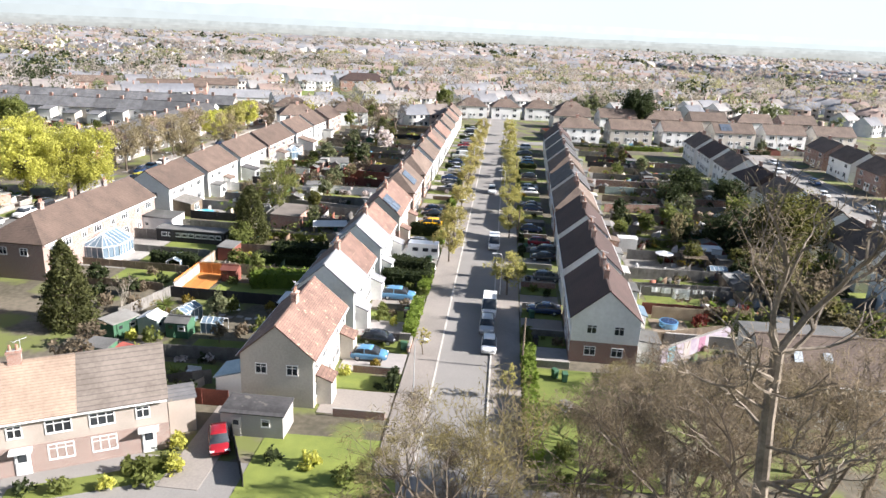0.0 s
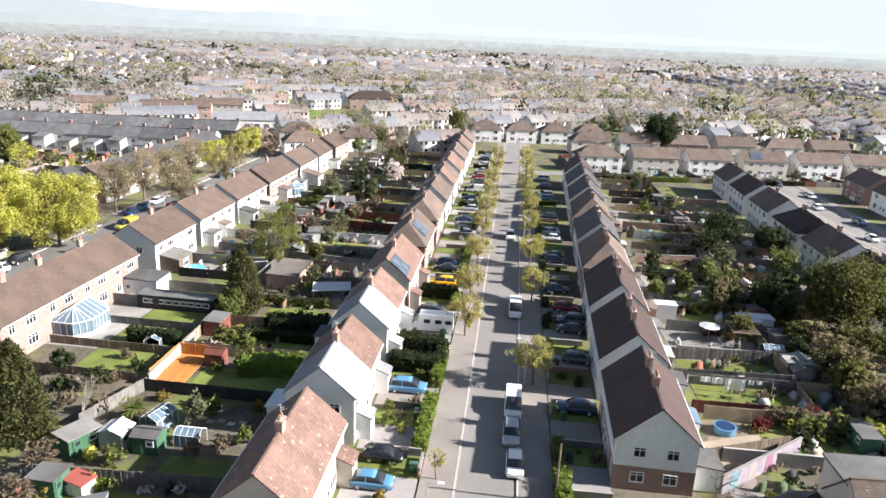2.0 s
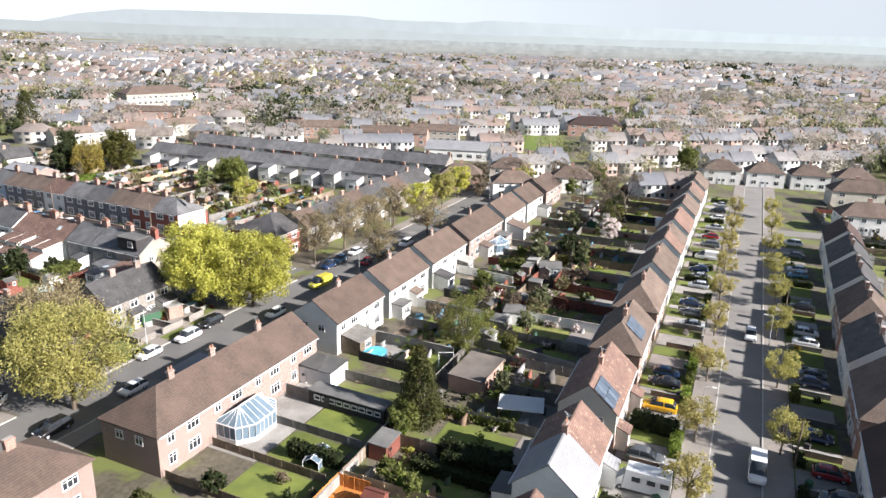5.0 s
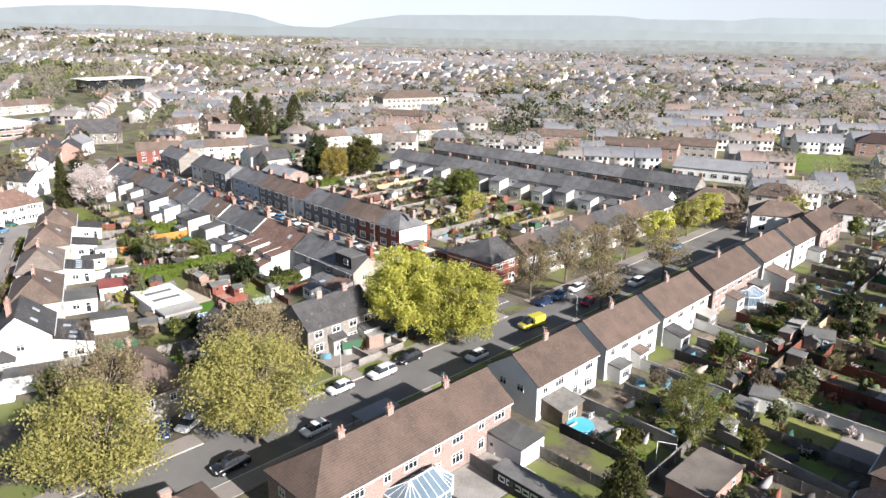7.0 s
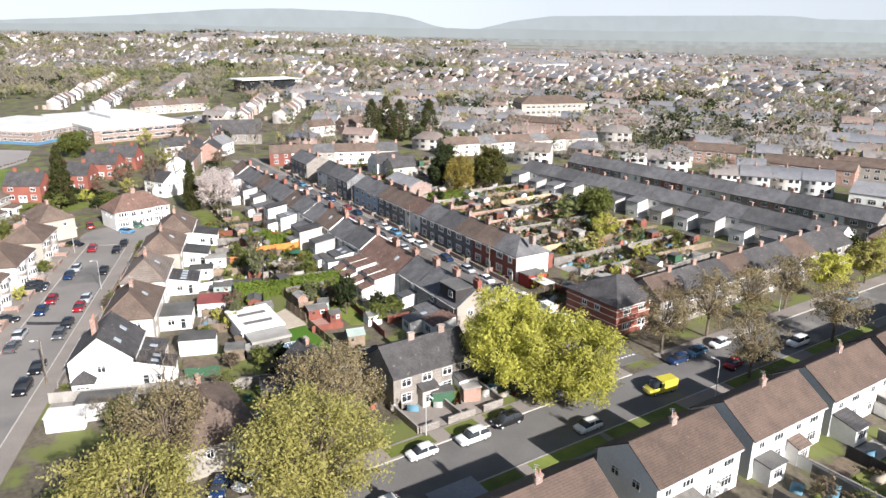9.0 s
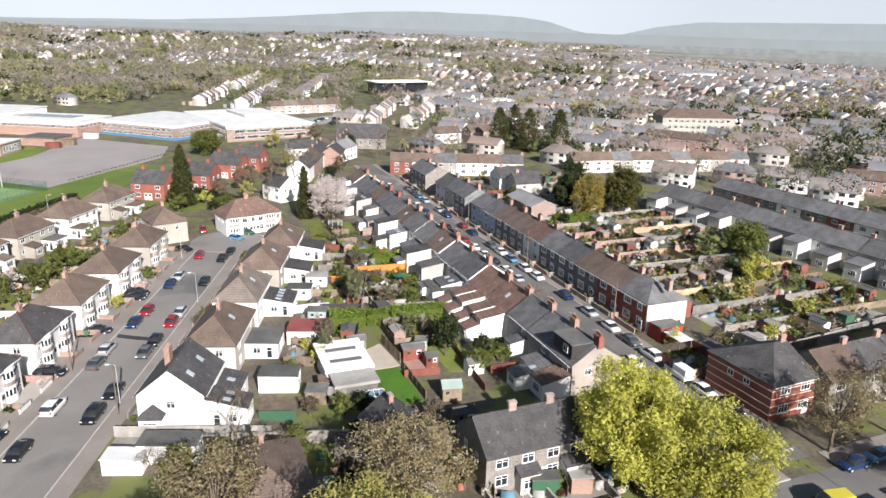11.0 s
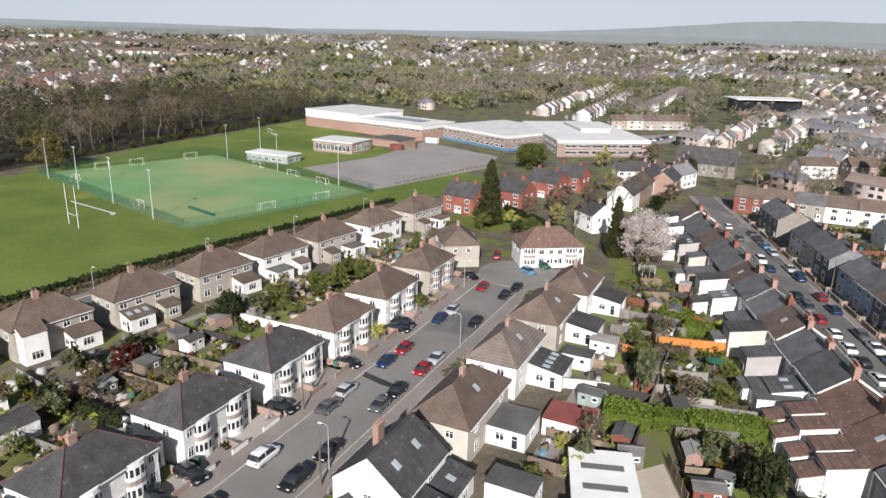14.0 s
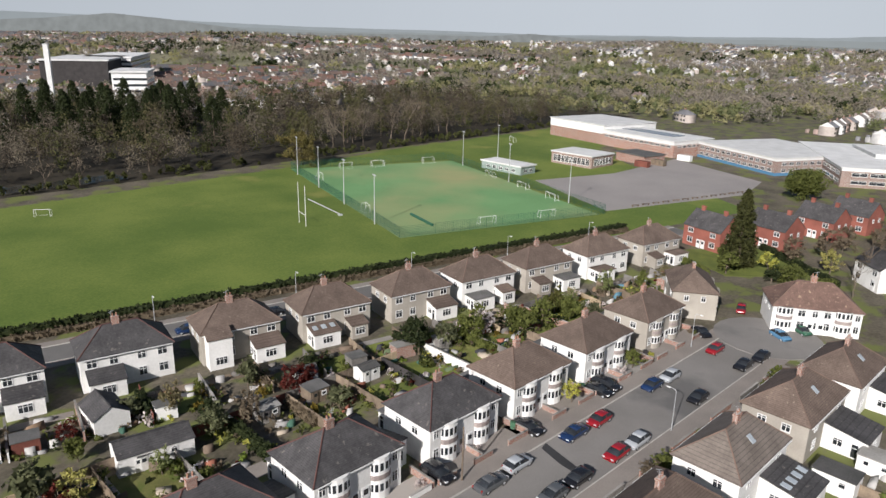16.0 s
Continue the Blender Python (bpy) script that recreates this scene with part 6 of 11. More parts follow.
for x, y, s, h, sp in ((-104.0, 97.5, 27, 8.5, 1.2), (-98.0, 88.0, 28, 8.0, 1.2)):
    bare_tree(at_xy(x, y), s, h, "broad bare tree with pale brown twigs", sp, 6, L_PALE)
for u, lf, h, r in ((103, L_YELLOW, 10, 4.6), (118, L_OLIVE, 10, 4.2), (129, L_YELLOW, 10.5, 4.6)):
    leafy_tree(LANE_B.at(u, -23.5), 15, h, r, 2.2, lf, 5000, 0.24, "street tree with young yellow-green leaves", "big street trees", 70)
for k, (u, v, h, r) in enumerate(((55.0, -23.6, 12.0, 4.6), (59.5, -10.7, 12.5, 5.0), (67, -24.0, 11.5, 4.6), (78, -23.8, 12.0, 5.0), (83, -11.0, 11.0, 4.4), (90, -24.0, 12.0, 4.8))):
    leafy_tree(LANE_B.at(u, v, 70 * k), 40 + k % 2, 12.0, 4.8, 2.6, L_BUDS, 4600, 0.15, "street tree with brown twigs and first buds", "big street trees", 110)
for u0, u1, v in ((3.8, 10.4, -22.6), (12.8, 17.4, -22.6), (19.0, 24.0, -22.6), (9.5, 15.2, -10.6), (17.0, 29.0, -10.6)):
    strip("verge", LANE_B, u0, u1, v - 1.1, v + 1.1, 0.155, LAWN, "strip of grass verge beside the road", "verge")
cp = thing("canopy", LANE_B.at(5.0, -8.6, 0), "pale flat carport canopy on posts", "canopy")
part("roof", Shape().box(-3.0, 3.0, -2.1, 2.1, 2.4, 2.5), TILE_GREY, cp)
for sx in (-2.8, 2.8):
    for sy in (-1.9, 1.9):
        part("post", Shape().box(sx - .06, sx + .06, sy - .06, sy + .06, 0, 2.4), TIMBER, cp)
for u0, u1 in ((30, 44), (55, 72), (76, 96)):
    strip("verge", LANE_B, u0, u1, -11.8, -9.2, 0.15, LAWN, "strip of grass verge beside the road", "verge")
leafy_tree(at_xy(-83.5, 110.5, 30), 42, 13.5, 7.0, 3.0, L_BUDS, 9000, 0.16, "broad tree with brown twigs and first buds", "big street trees", 150)
leafy_tree(at_xy(-90.0, 92.0, 80), 43, 11.5, 6.0, 2.6, L_BUDS, 6000, 0.16, "broad tree with brown twigs and first buds", "big street trees", 120)

# ---- gardens ----
rg = random.Random(17)
rt = random.Random(71)
PALEWOOD = mat("pale_timber", (0.42, 0.33, 0.22), (0.32, 0.25, 0.165), fine=8, coarse=1.0, vary=0.2)
DRYLAWN = mat("rough_grass", (0.19, 0.19, 0.06), (0.12, 0.12, 0.04), fine=6, coarse=0.6, vary=0.25, bump=0.5, blotch=((0.12, 0.15, 0.035), 0.5, 0.5))
SHED_LOOKS = [(TIMBER, FELT, "brown timber garden shed with felt roof"), (GREYWOOD, FELT, "grey timber garden shed with felt roof"), (WHITE, FELT, "white-painted garden shed with flat grey roof"), (BRICK, CORRUG, "brick garden store with corrugated roof"), (GREENPAINT, FELT, "dark green garden shed with felt roof"), (REDWOOD, FELT, "red-stained timber garden shed"), (CONCRETE, CORRUG, "concrete garage with corrugated roof")]
FENCES = [(TIMBER, "weathered brown timber garden fence"), (GREYWOOD, "grey weathered timber garden fence"), (TIMBER, "weathered brown timber garden fence"), (GREYWOOD, "grey weathered timber garden fence"), (TIMBER, "weathered brown timber garden fence"), (GREYWOOD, "grey weathered timber garden fence"), (REDWOOD, "red-stained timber garden fence"), (DARKWOOD, "dark-stained timber garden fence"), (PALEWOOD, "pale new timber garden fence")]
KINDS = ["green", "dark", "green", "brown", "brown", "green", "dark", "yew", "brown", "gold", "green", "dark", "brown", "yellow", "green", "white", "red", "brown"]


rw = random.Random(77)
rq = random.Random(41)


CLUTTER = []


def garden(lane, u0, u1, v0, v1, step=1.9, sheds=0.75, shrubs=5, side_fence=True, back_fence=True, walls=False, far=False, trees=0.3, wild=False):
    """A back garden between u0..u1, from the house at v0 to its far end at v1."""
    sg = 1 if v1 > v0 else -1
    depth = abs(v1 - v0)
    V = lambda f: v0 + sg * depth * f
    lo, hi = min(u0, u1) + 0.3, max(u0, u1) - 0.3
    pave = rg.uniform(0.14, 0.3)
    mats = rg.choice(((CONCRETE, "pale concrete slab patio behind a house", "patio"), (PAVING, "brown paved patio behind a house", "patio"), (TIMBER, "timber deck behind a house", "deck")))
    if rg.random() < (0.3 if far else 0.75):
        strip("patio", lane, lo, hi, V(0.0), V(pave), 0.03 + rg.random() * 0.01, mats[0], mats[1], mats[2])
    if rg.random() < (0.35 if wild else 0.7):
        a = rg.uniform(0.0, 0.25) * (hi - lo)
        strip("lawn", lane, lo + a, hi - rg.uniform(0, 0.15) * (hi - lo), V(pave + 0.02), V(rg.uniform(0.68, 0.92)), 0.035 + rg.random() * 0.01, LAWN if rt.random() < (0.25 if wild else 0.55) else DRYLAWN, "small green garden lawn", "lawn")
    if rg.random() < (0.2 if far else 0.6):
        w = rg.uniform(0.6, 1.1)
        strip("path", lane, lo, lo + w, V(0.05), V(0.95), 0.05, CONCRETE, "narrow concrete garden path", "path")
    if side_fence:
        m, words = rg.choice(FENCES)
        if walls or rg.random() < 0.15:
            wall_run(lane.p(u0, V(0.02)), lane.p(u0, V(1.0)), rg.uniform(1.2, 1.7), rg.choice((STONE if wild else CONCRETE, STONE if wild else WHITE, BRICK)), "old block garden boundary wall")
        else:
            fence(lane.p(u0, V(0.02)), lane.p(u0, V(1.0)), rg.choice((1.5, 1.7)), m, words, step)
    if back_fence:
        m, words = rg.choice(FENCES)
        fence(lane.p(u0, V(1.0)), lane.p(u1, V(1.0)), 1.6, m, words, step)
    if rg.random() < (sheds * 0.6 if far else sheds):
        w_, r_, words = rg.choice(SHED_LOOKS)
        sw, sd = rg.uniform(2.2, 3.6), rg.uniform(1.8, 2.6)
        shed(lane.at(rg.uniform(lo + sw / 2, hi - sw / 2), V(1.0) - sg * (sd / 2 + 0.4), 0 if sg < 0 else 180), round(sw, 1), round(sd, 1), 2.0, w_, r_, words, rg.random() < 0.4, windows=1 if rg.random() < 0.5 else 0)
    for k in range(shrubs):
        edge = rg.random()
        u = rg.choice((lo + 0.6, hi - 0.6)) if edge < 0.7 else rg.uniform(lo + 1, hi - 1)
        x, y, _ = lane.p(u, V(rg.uniform(0.25, 0.97)))
        bush(x, y, rg.uniform(0.6, 1.5), rg.choice(KINDS), rg.uniform(0.8, 1.7), rg.randrange(90), far or k > 0)
    if rt.random() < (trees * 0.5 if far else trees):
        x, y, _ = lane.p(rt.uniform(lo + 1, hi - 1), V(rt.uniform(0.45, 0.9)))
        looks = rt.uniform(3.2, 6.2), rt.uniform(1.4, 2.4), rt.choice(("green", "scrub", "dark", "grey", "brown", "scrub", "green", "fresh", "grey", "evergreen")), rt.randrange(9)
        if math.hypot(x + 24.7, y - 126.4) > 6:
            garden_tree(x, y, *looks)
    if rt.random() < 0.35 and not far:
        uu = lo if rt.random() < 0.5 else hi
        hedge(lane.p(uu, V(rt.uniform(0.15, 0.4))), lane.p(uu, V(rt.uniform(0.7, 0.98))), rt.uniform(1.2, 2.0), 1.0, rt.choice(("green", "dark", "brown")))
    for k in range(30 if wild else 15 if not far else 8):
        x, y, _ = lane.p(rg.choice((lo + 0.4, hi - 0.4, rg.uniform(lo, hi))), V(rg.uniform(0.3, 1.0)))
        bush(x, y, rg.uniform(0.35, 1.05), rg.choice(KINDS), rg.uniform(0.7, 1.4), 0, True)
    for k in range(16 if wild else 7):
        x, y, _ = lane.p(rq.uniform(lo + 0.3, hi - 0.3), V(rq.uniform(0.05, 0.97)))
        CLUTTER.append((x, y, lane.a + rq.uniform(-0.4, 0.4), rq.uniform(0.5, 2.4), rq.uniform(0.4, 1.5), rq.uniform(0.15, 0.5), rq.uniform(0.4, 1.3)))
    if wild:
        for k in range(22):
            x, y, _ = lane.p(rw.uniform(lo, hi), V(rw.uniform(0.2, 1.0)))
            bush(x, y, rw.uniform(0.5, 1.5), rw.choice(("brown", "green", "brown", "dark", "yew", "gold", "brown")), rw.uniform(0.7, 1.5), 0, True)
        if rw.random() < 0.6:
            w_, r_, words = rw.choice(SHED_LOOKS)
            shed(lane.at(rw.uniform(lo + 1.4, hi - 1.4), V(rw.uniform(0.45, 0.7)), rw.choice((0, 90, 180))), round(rw.uniform(1.9, 2.6), 1), round(rw.uniform(1.6, 2.4), 1), 2.0, w_, r_, words, rw.random() < 0.5, windows=0)


for k in range(24):
    u = -0.6 + 8.87 * k
    if k in (1, 2, 3):
        continue
    garden(LANE_A, u, u + 8.87, -21.2, -39.6, 2.7 if k < 12 else 5.2, shrubs=6, far=k > 11, trees=0.75)
for k in range(17):
    u = 13.0 + 8.37 * k
    garden(LANE_A, u, u + 8.37, 22.4 + 0.028 * u, 40.5, 2.7 if k < 7 else 5.2, shrubs=6, far=k > 6, trees=0.1 if k < 7 else 0.7)
for k in range(17):
    u = 21.0 + 7.6 * k
    garden(LANE_B, u, u + 7.6, 8.0, 20.8 - 0.02 * u, 2.7 if k < 7 else 5.2, 0.6, 6, True, False, far=k > 7, trees=0.6)
for k in range(6):
    u = 118 + 17.0 * k
    for du in (0, 8.5):
        garden(LANE_D, u + du - 6, u + du + 2.5, -5.8, -18.5 - 0.02 * k, 3.4, 0.7, 5, trees=0.5)
for k in range(17):
    u = -17.5 + 8.1 * k
    garden(LANE_E, u, u + 8.1, 4.2, 13.5, 3.2, 0.5, 4, True, False, trees=0.5)
for k in range(12):
    u = 146 + 7.6 * k
    if k in (0, 1):
        continue
    garden(LANE_D, u, u + 7.6, 42.0, 53.0, 3.8, 0.6, 8, far=k > 4, trees=0.4)
for k in range(14):
    u = 42 + 8.6 * k
    garden(LANE_C, u, u + 8.6, -28.5, -39.5 + 0.06 * u, 3.8, 0.6, 9, far=k > 4, trees=0.4)
for k in range(16):
    u = 30 + 8.6 * k
    garden(LANE_C, u, u + 8.6, 21.0, 42.0, 5.2, 0.9, 10, True, k % 2 == 0, k % 4 == 0, far=True, trees=0.7, wild=True)
    garden(LANE_C, u, u + 8.6, 44.0, 64.0, 5.2, 0.9, 10, True, False, k % 4 == 1, far=True, trees=0.6, wild=True)
for k in range(-6, 8):
    garden(Fl, 8.7 * k - 4, 8.7 * k + 4.7, -8, -24, 5.4, 0.7, 7, far=True, trees=0.3)

for k in range(12):
    garden(X, -8.5 + 9.1 * k, 0.6 + 9.1 * k, 5.2, 17.5, 4.6, 0.35, 6, True, True, far=True, trees=0.25)
    garden(X, -8.5 + 9.1 * k, 0.6 + 9.1 * k, -5.2, -18.0, 4.6, 0.6, 6, True, True, far=True, trees=0.4)
    garden(X, -2.5 + 9.1 * k, 6.6 + 9.1 * k, -28.0, -18.8, 4.6, 0.5, 5, True, False, far=True, trees=0.4)
for k in range(4):
    hedge(X.p(18.2 * k - 6.5, 17.2), X.p(18.2 * k + 6.0, 17.2), 1.5, 1.2, ("dark", "yew", "green")[k % 3])
for k in range(3):
    garden(LANE_A, 155.3 + 8.37 * k, 163.7 + 8.37 * k, 22.4, 40.5, 5.2, shrubs=6, far=True, trees=0.7)

# things told apart in the gardens west of street A
g = thing("decking", at_xy(-31.0, 94.2, 84), "orange-stained timber deck with matching fence", "deck")
for k in range(9):
    part("plank", shared("deckplank", lambda: Shape().box(-3.6, 3.6, -0.2, 0.2, 0.05, 0.12).mesh("plank", ORANGEWOOD)), None, g, "", pose(0, -1.72 + 0.43 * k, 0))
fence((-33.4, 90.6), (-32.6, 98.0), 1.6, ORANGEWOOD, "new orange-stained timber garden fence")
fence((-32.6, 98.0), (-28.6, 97.7), 1.6, ORANGEWOOD, "new orange-stained timber garden fence")
shed(at_xy(-27.3, 95.8, -6), 2.2, 1.8, 1.7, REDWOOD, REDWOOD, "small red-stained timber playhouse", windows=0)
sheet("lawn", [(-28.8, 90.2), (-18.0, 89.0), (-17.4, 94.0), (-28.3, 94.6)], 0.04, LAWN, "small green garden lawn", "lawn")
fence((-33.5, 88.6), (-17.5, 86.6), 1.5, DARKWOOD, "dark-stained timber garden fence")
shed(at_xy(-31.3, 77.6, 80), 2.2, 2.4, 2.0, MINT, PALEFELT, "pale green timber garden shed with light roof", windows=0)
shed(at_xy(-28.0, 77.2, -6), 2.6, 2.0, 1.9, GREENPAINT, FELT, "dark green timber garden shed with felt roof")
shed(at_xy(-34.8, 77.0, 60), 3.4, 2.4, 1.9, GREENPAINT, CORRUG, "green shed with ribbed sheet roof", True)
greenhouse(at_xy(-24.5, 78.5, -6), 2.6, 1.8, 1.3)
greenhouse(at_xy(-28.6, 81.2, 70), 3.0, 2.2, 1.6, "grey-green timber-framed garden greenhouse")
for k in range(7):
    sheet("stepping_slab", [(-26.6 + 1.15 * k + a, 82.6 - 0.15 * k + (k % 2) * 0.4 + b) for a, b in ((0, 0), (.75, -.1), (.85, .5), (.1, .6))], 0.06, CONCRETE, "square pale stepping slab", "paving slab")
sheet("lawn", [(-26, 73.2), (-18.6, 72.4), (-18.2, 75.6), (-25.6, 76.2)], 0.04, LAWN, "small green garden lawn", "lawn")
fence((-36.5, 80.6), (-33.0, 89.0), 1.5, GREYWOOD, "grey weathered timber garden fence")
fence((-37.5, 72.0), (-19.0, 71.0), 1.5, GREYWOOD, "grey weathered timber garden fence")
wall_run((-33.2, 89.8), (-31.4, 111.0), 1.4, CONCRETE, "rendered block garden boundary wall")
for x, y, r, kd, t in ((-23.6, 94.4, 1.6, "green", 2.0), (-20.4, 96.0, 1.5, "dark", 1.1), (-17.8, 95.6, 1.3, "dark", 1.1), (-32.2, 83.0, 1.1, "gold", 1.6), (-24.0, 84.0, 1.4, "green", 1.6), (-36.0, 83.5, 1.6, "brown", 1.4), (-40.0, 84.5, 1.5, "brown", 1.3), (-35.0, 86.0, 1.2, "gold", 0.9)):
    bush(x, y, r, kd, t, int(abs(x * 7)))
hedge((-24, 107.5), (-15.5, 106.5), 1.8, 2.0, "dark")
hedge((-26, 103.8), (-15.8, 102.6), 1.5, 1.4, "dark")
c = thing("canopy", at_xy(-16.6, 118.4, 8), "pale flat canopy on posts over a patio", "canopy")
part("roof", Shape().box(-2.9, 2.9, -1.9, 1.9, 2.3, 2.42), PALEFELT, c)
for sx in (-2.7, 2.7):
    for sy in (-1.7, 1.7):
        part("post", shared("canpost", lambda: Shape().box(-.06, .06, -.06, .06, 0, 2.3).mesh("post", TIMBER)), None, c, "", pose(sx, sy, 0))
shed(at_xy(-24.7, 126.4, 82), 8.2, 5.0, 2.3, BRICK, RIBBED, "brick outbuilding with ribbed brown sheet roof", True, windows=2)
shed(at_xy(-24.3, 150.2, 4), 3.4, 3.8, 2.2, WHITE, FELT, "white garden store with felt roof", True, windows=0)
room = shed(at_xy(-38.2, 113.0, -8), 11.5, 2.2, 2.0, DARKWOOD, FELT, "long dark timber garden room with a row of windows", True, windows=0)
for k in range(9):
    add_window(room, -4.4 + 1.15 * k, -1.1, 0.9, 0, 0.95, 0.7, 1)
shed(at_xy(-45.6, 119.4, -7), 6.0, 4.4, 2.5, WHITE, FELT, "white flat-roofed garage behind the terrace", True, windows=0)
conservatory(LANE_B.at(-1.5, 6.4, 0), 7.6, 5.0)
sheet("patio", [LANE_B.p(-7, 4.6), LANE_B.p(12, 4.6), LANE_B.p(12, 11.5), LANE_B.p(-7, 11.5)], 0.035, CONCRETE, "pale slab patio behind the terrace", "patio")
for a, b in ((-13.4, -6.8), (-6.2, 0.6), (1.4, 7.2)):
    strip("lawn", LANE_B, a, b, 11.8, 20.0, 0.04, LAWN, "green garden lawn behind the terrace", "lawn")
for u in (-13.8, -6.5, 1.0, 7.6, 14.8):
    fence(LANE_B.p(u, 5.0), LANE_B.p(u, 21.0), 1.1 if u < 7 else 1.6, rg.choice((GREYWOOD, TIMBER)), "weathered timber garden fence")
strip("path", LANE_B, -6.4, -5.4, 5, 20, 0.055, CONCRETE, "pale concrete garden path", "path")
greenhouse(LANE_B.at(-3.6, 17.8, 10), 3.4, 2.0, 1.0, "low white cold frame with glass top")
p = thing("paddling_pool", at_xy(-41.5, 129.2), "round blue above-ground pool on paving", "pool")
part("rim", Shape().tube((0, 0, 0), (0, 0, 0.7), 1.75, 1.8, 24), mat("pool_wall", (0.16, 0.42, 0.55), (0.12, 0.36, 0.5)), p)
part("water", Shape().tube((0, 0, 0.69), (0, 0, 0.705), 1.65, 1.65, 24), POOLBLUE, p)
strip("patio", LANE_B, 22, 27.5, 6.2, 13, 0.06, CONCRETE, "pale slab patio beside the pool", "patio")
fence((-20.5, 168.6), (-8.5, 166.2), 1.8, REDWOOD, "red-stained timber garden fence")
fence((-20.5, 168.6), (-20.0, 176.0), 1.8, REDWOOD, "red-stained timber garden fence")
fence((-20.0, 160.0), (-7.6, 158.0), 1.8, REDWOOD, "red-stained timber garden fence")
shed(at_xy(-22.5, 176.5, 10), 4.4, 3.4, 2.2, MINT, FELT, "grey-green summerhouse with pitched roof", False, 1.0)
wall_run((-30.5, 139.0), (-11.5, 134.0), 1.5, CONCRETE, "long pale garden wall")
wall_run((-28.5, 168.0), (-44.0, 172.0), 1.7, WHITE, "white rendered garden wall")

# things told apart in the gardens east of street A
fence(LANE_A.p(31.0, 22.5), LANE_A.p(31.3, 36), 1.6, REDWOOD, "red-stained timber garden fence")
fence(LANE_A.p(39.0, 22), LANE_A.p(39.6, 37), 1.6, GREYWOOD, "grey concrete and timber garden fence")
fence(LANE_A.p(45.0, 23), LANE_A.p(46.2, 36), 1.7, GREYWOOD, "grey concrete and timber garden fence")
p = thing("paddling_pool", Matrix.Translation(LANE_A.p(27.2, 25.2)), "round dark blue garden pool", "pool")
part("rim", Shape().tube((0, 0, 0), (0, 0, 0.8), 1.15, 1.2, 20), CARPAINT["light_blue"], p)
part("water", Shape().tube((0, 0, 0.79), (0, 0, 0.81), 1.02, 1.02, 20), CARPAINT["blue"], p)
w = thing("washing_line", LANE_A.at(36.6, 28.2, 90), "washing line with white sheets drying", "washing line")
part("line", Shape().tube((-5, 0, 1.9), (5, 0, 1.9), .02, .02, 4).tube((-5, 0, 0), (-5, 0, 1.95), .05, .05, 6).tube((5, 0, 0), (5, 0, 1.95), .05, .05, 6), STEEL, w)
for x, ww, hh in ((-3.4, 0.7, 0.5), (-2.5, 0.7, 0.6), (-0.6, 2.4, 1.5), (1.5, 1.3, 0.8), (2.9, 1.2, 0.7)):
    s = Shape()
    n = 6
    row = lambda z: [(x - ww / 2 + ww * i / n, 0.06 * math.sin(i * 1.7 + x), z) for i in range(n + 1)]
    lo, hi = row(1.88 - hh), row(1.88)
    for i in range(n):
        s.face(lo[i], lo[i + 1], hi[i + 1], hi[i])
    part("sheet", s, FRAMEW, w)
strip("lawn", LANE_A, 32.0, 38.6, 24, 36, 0.045, LAWN, "green garden lawn with a washing line", "lawn")
strip("lawn", LANE_A, 40.2, 45.0, 23.5, 36, 0.045, LAWN, "green garden lawn", "lawn")
shed(LANE_A.at(43.2, 38.4, 90), 3.6, 3.0, 2.1, CONCRETE, CORRUG, "grey concrete garden store with sheet roof", True, windows=0)
greenhouse(LANE_A.at(47.8, 36.8, 90), 2.6, 2.0, 1.6)
u = thing("parasol", Matrix.Translation(LANE_A.p(52.6, 29.7)), "open white garden parasol over decking", "parasol")
part("pole", Shape().tube((0, 0, 0), (0, 0, 2.5), .03, .03, 6), STEEL, u)
part("canopy", Shape().solid([(1.5 * math.cos(a), 1.5 * math.sin(a), 2.1) for a in np.linspace(0, 2 * math.pi, 9)[:-1]], [(.08 * math.cos(a), .08 * math.sin(a), 2.55) for a in np.linspace(0, 2 * math.pi, 9)[:-1]]), FRAMEW, u)
pg = thing("pergola", LANE_A.at(52.4, 34.2, 0), "dark timber garden pergola with open slats", "pergola")
for sx in (-1.9, 1.9):
    for sy in (-1.4, 1.4):
        part("post", shared("pergpost", lambda: Shape().box(-0.06, 0.06, -0.06, 0.06, 0, 2.2).mesh("post", DARKWOOD)), None, pg, "", pose(sx, sy, 0))
for k in range(9):
    part("slat", shared("pergslat", lambda: Shape().box(-0.09, 0.09, -1.9, 1.9, 2.2, 2.32).mesh("slat", TIMBER)), None, pg, "", pose(-2.0 + 0.5 * k, 0, 0))
shed(LANE_A.at(57.0, 36.4, 90), 2.8, 3.6, 2.0, TIMBER, PALEFELT, "open timber shelter with pale flat roof", True, windows=0)
wall_run(LANE_A.p(86.8, 24.6), LANE_A.p(88.4, 36.0), 1.8, BRICK, "brick garden wall between long gardens")
fence(LANE_A.p(104.5, 27.0), LANE_A.p(105.5, 39.0), 1.7, MINT, "pale teal painted garden fence")
strip("patio", LANE_A, 49.0, 57.0, 23.5, 36, 0.05, GREYWOOD, "dark timber garden deck", "deck")
shed(LANE_A.at(57.8, 38.2, 90), 3.4, 2.4, 2.0, WHITE, PALEFELT, "white garden shed with pale flat roof", True)
shed(LANE_A.at(60.0, 25.0, 90), 3.0, 2.2, 2.2, WHITE, PALEFELT, "white garden shed with pale flat roof", True)

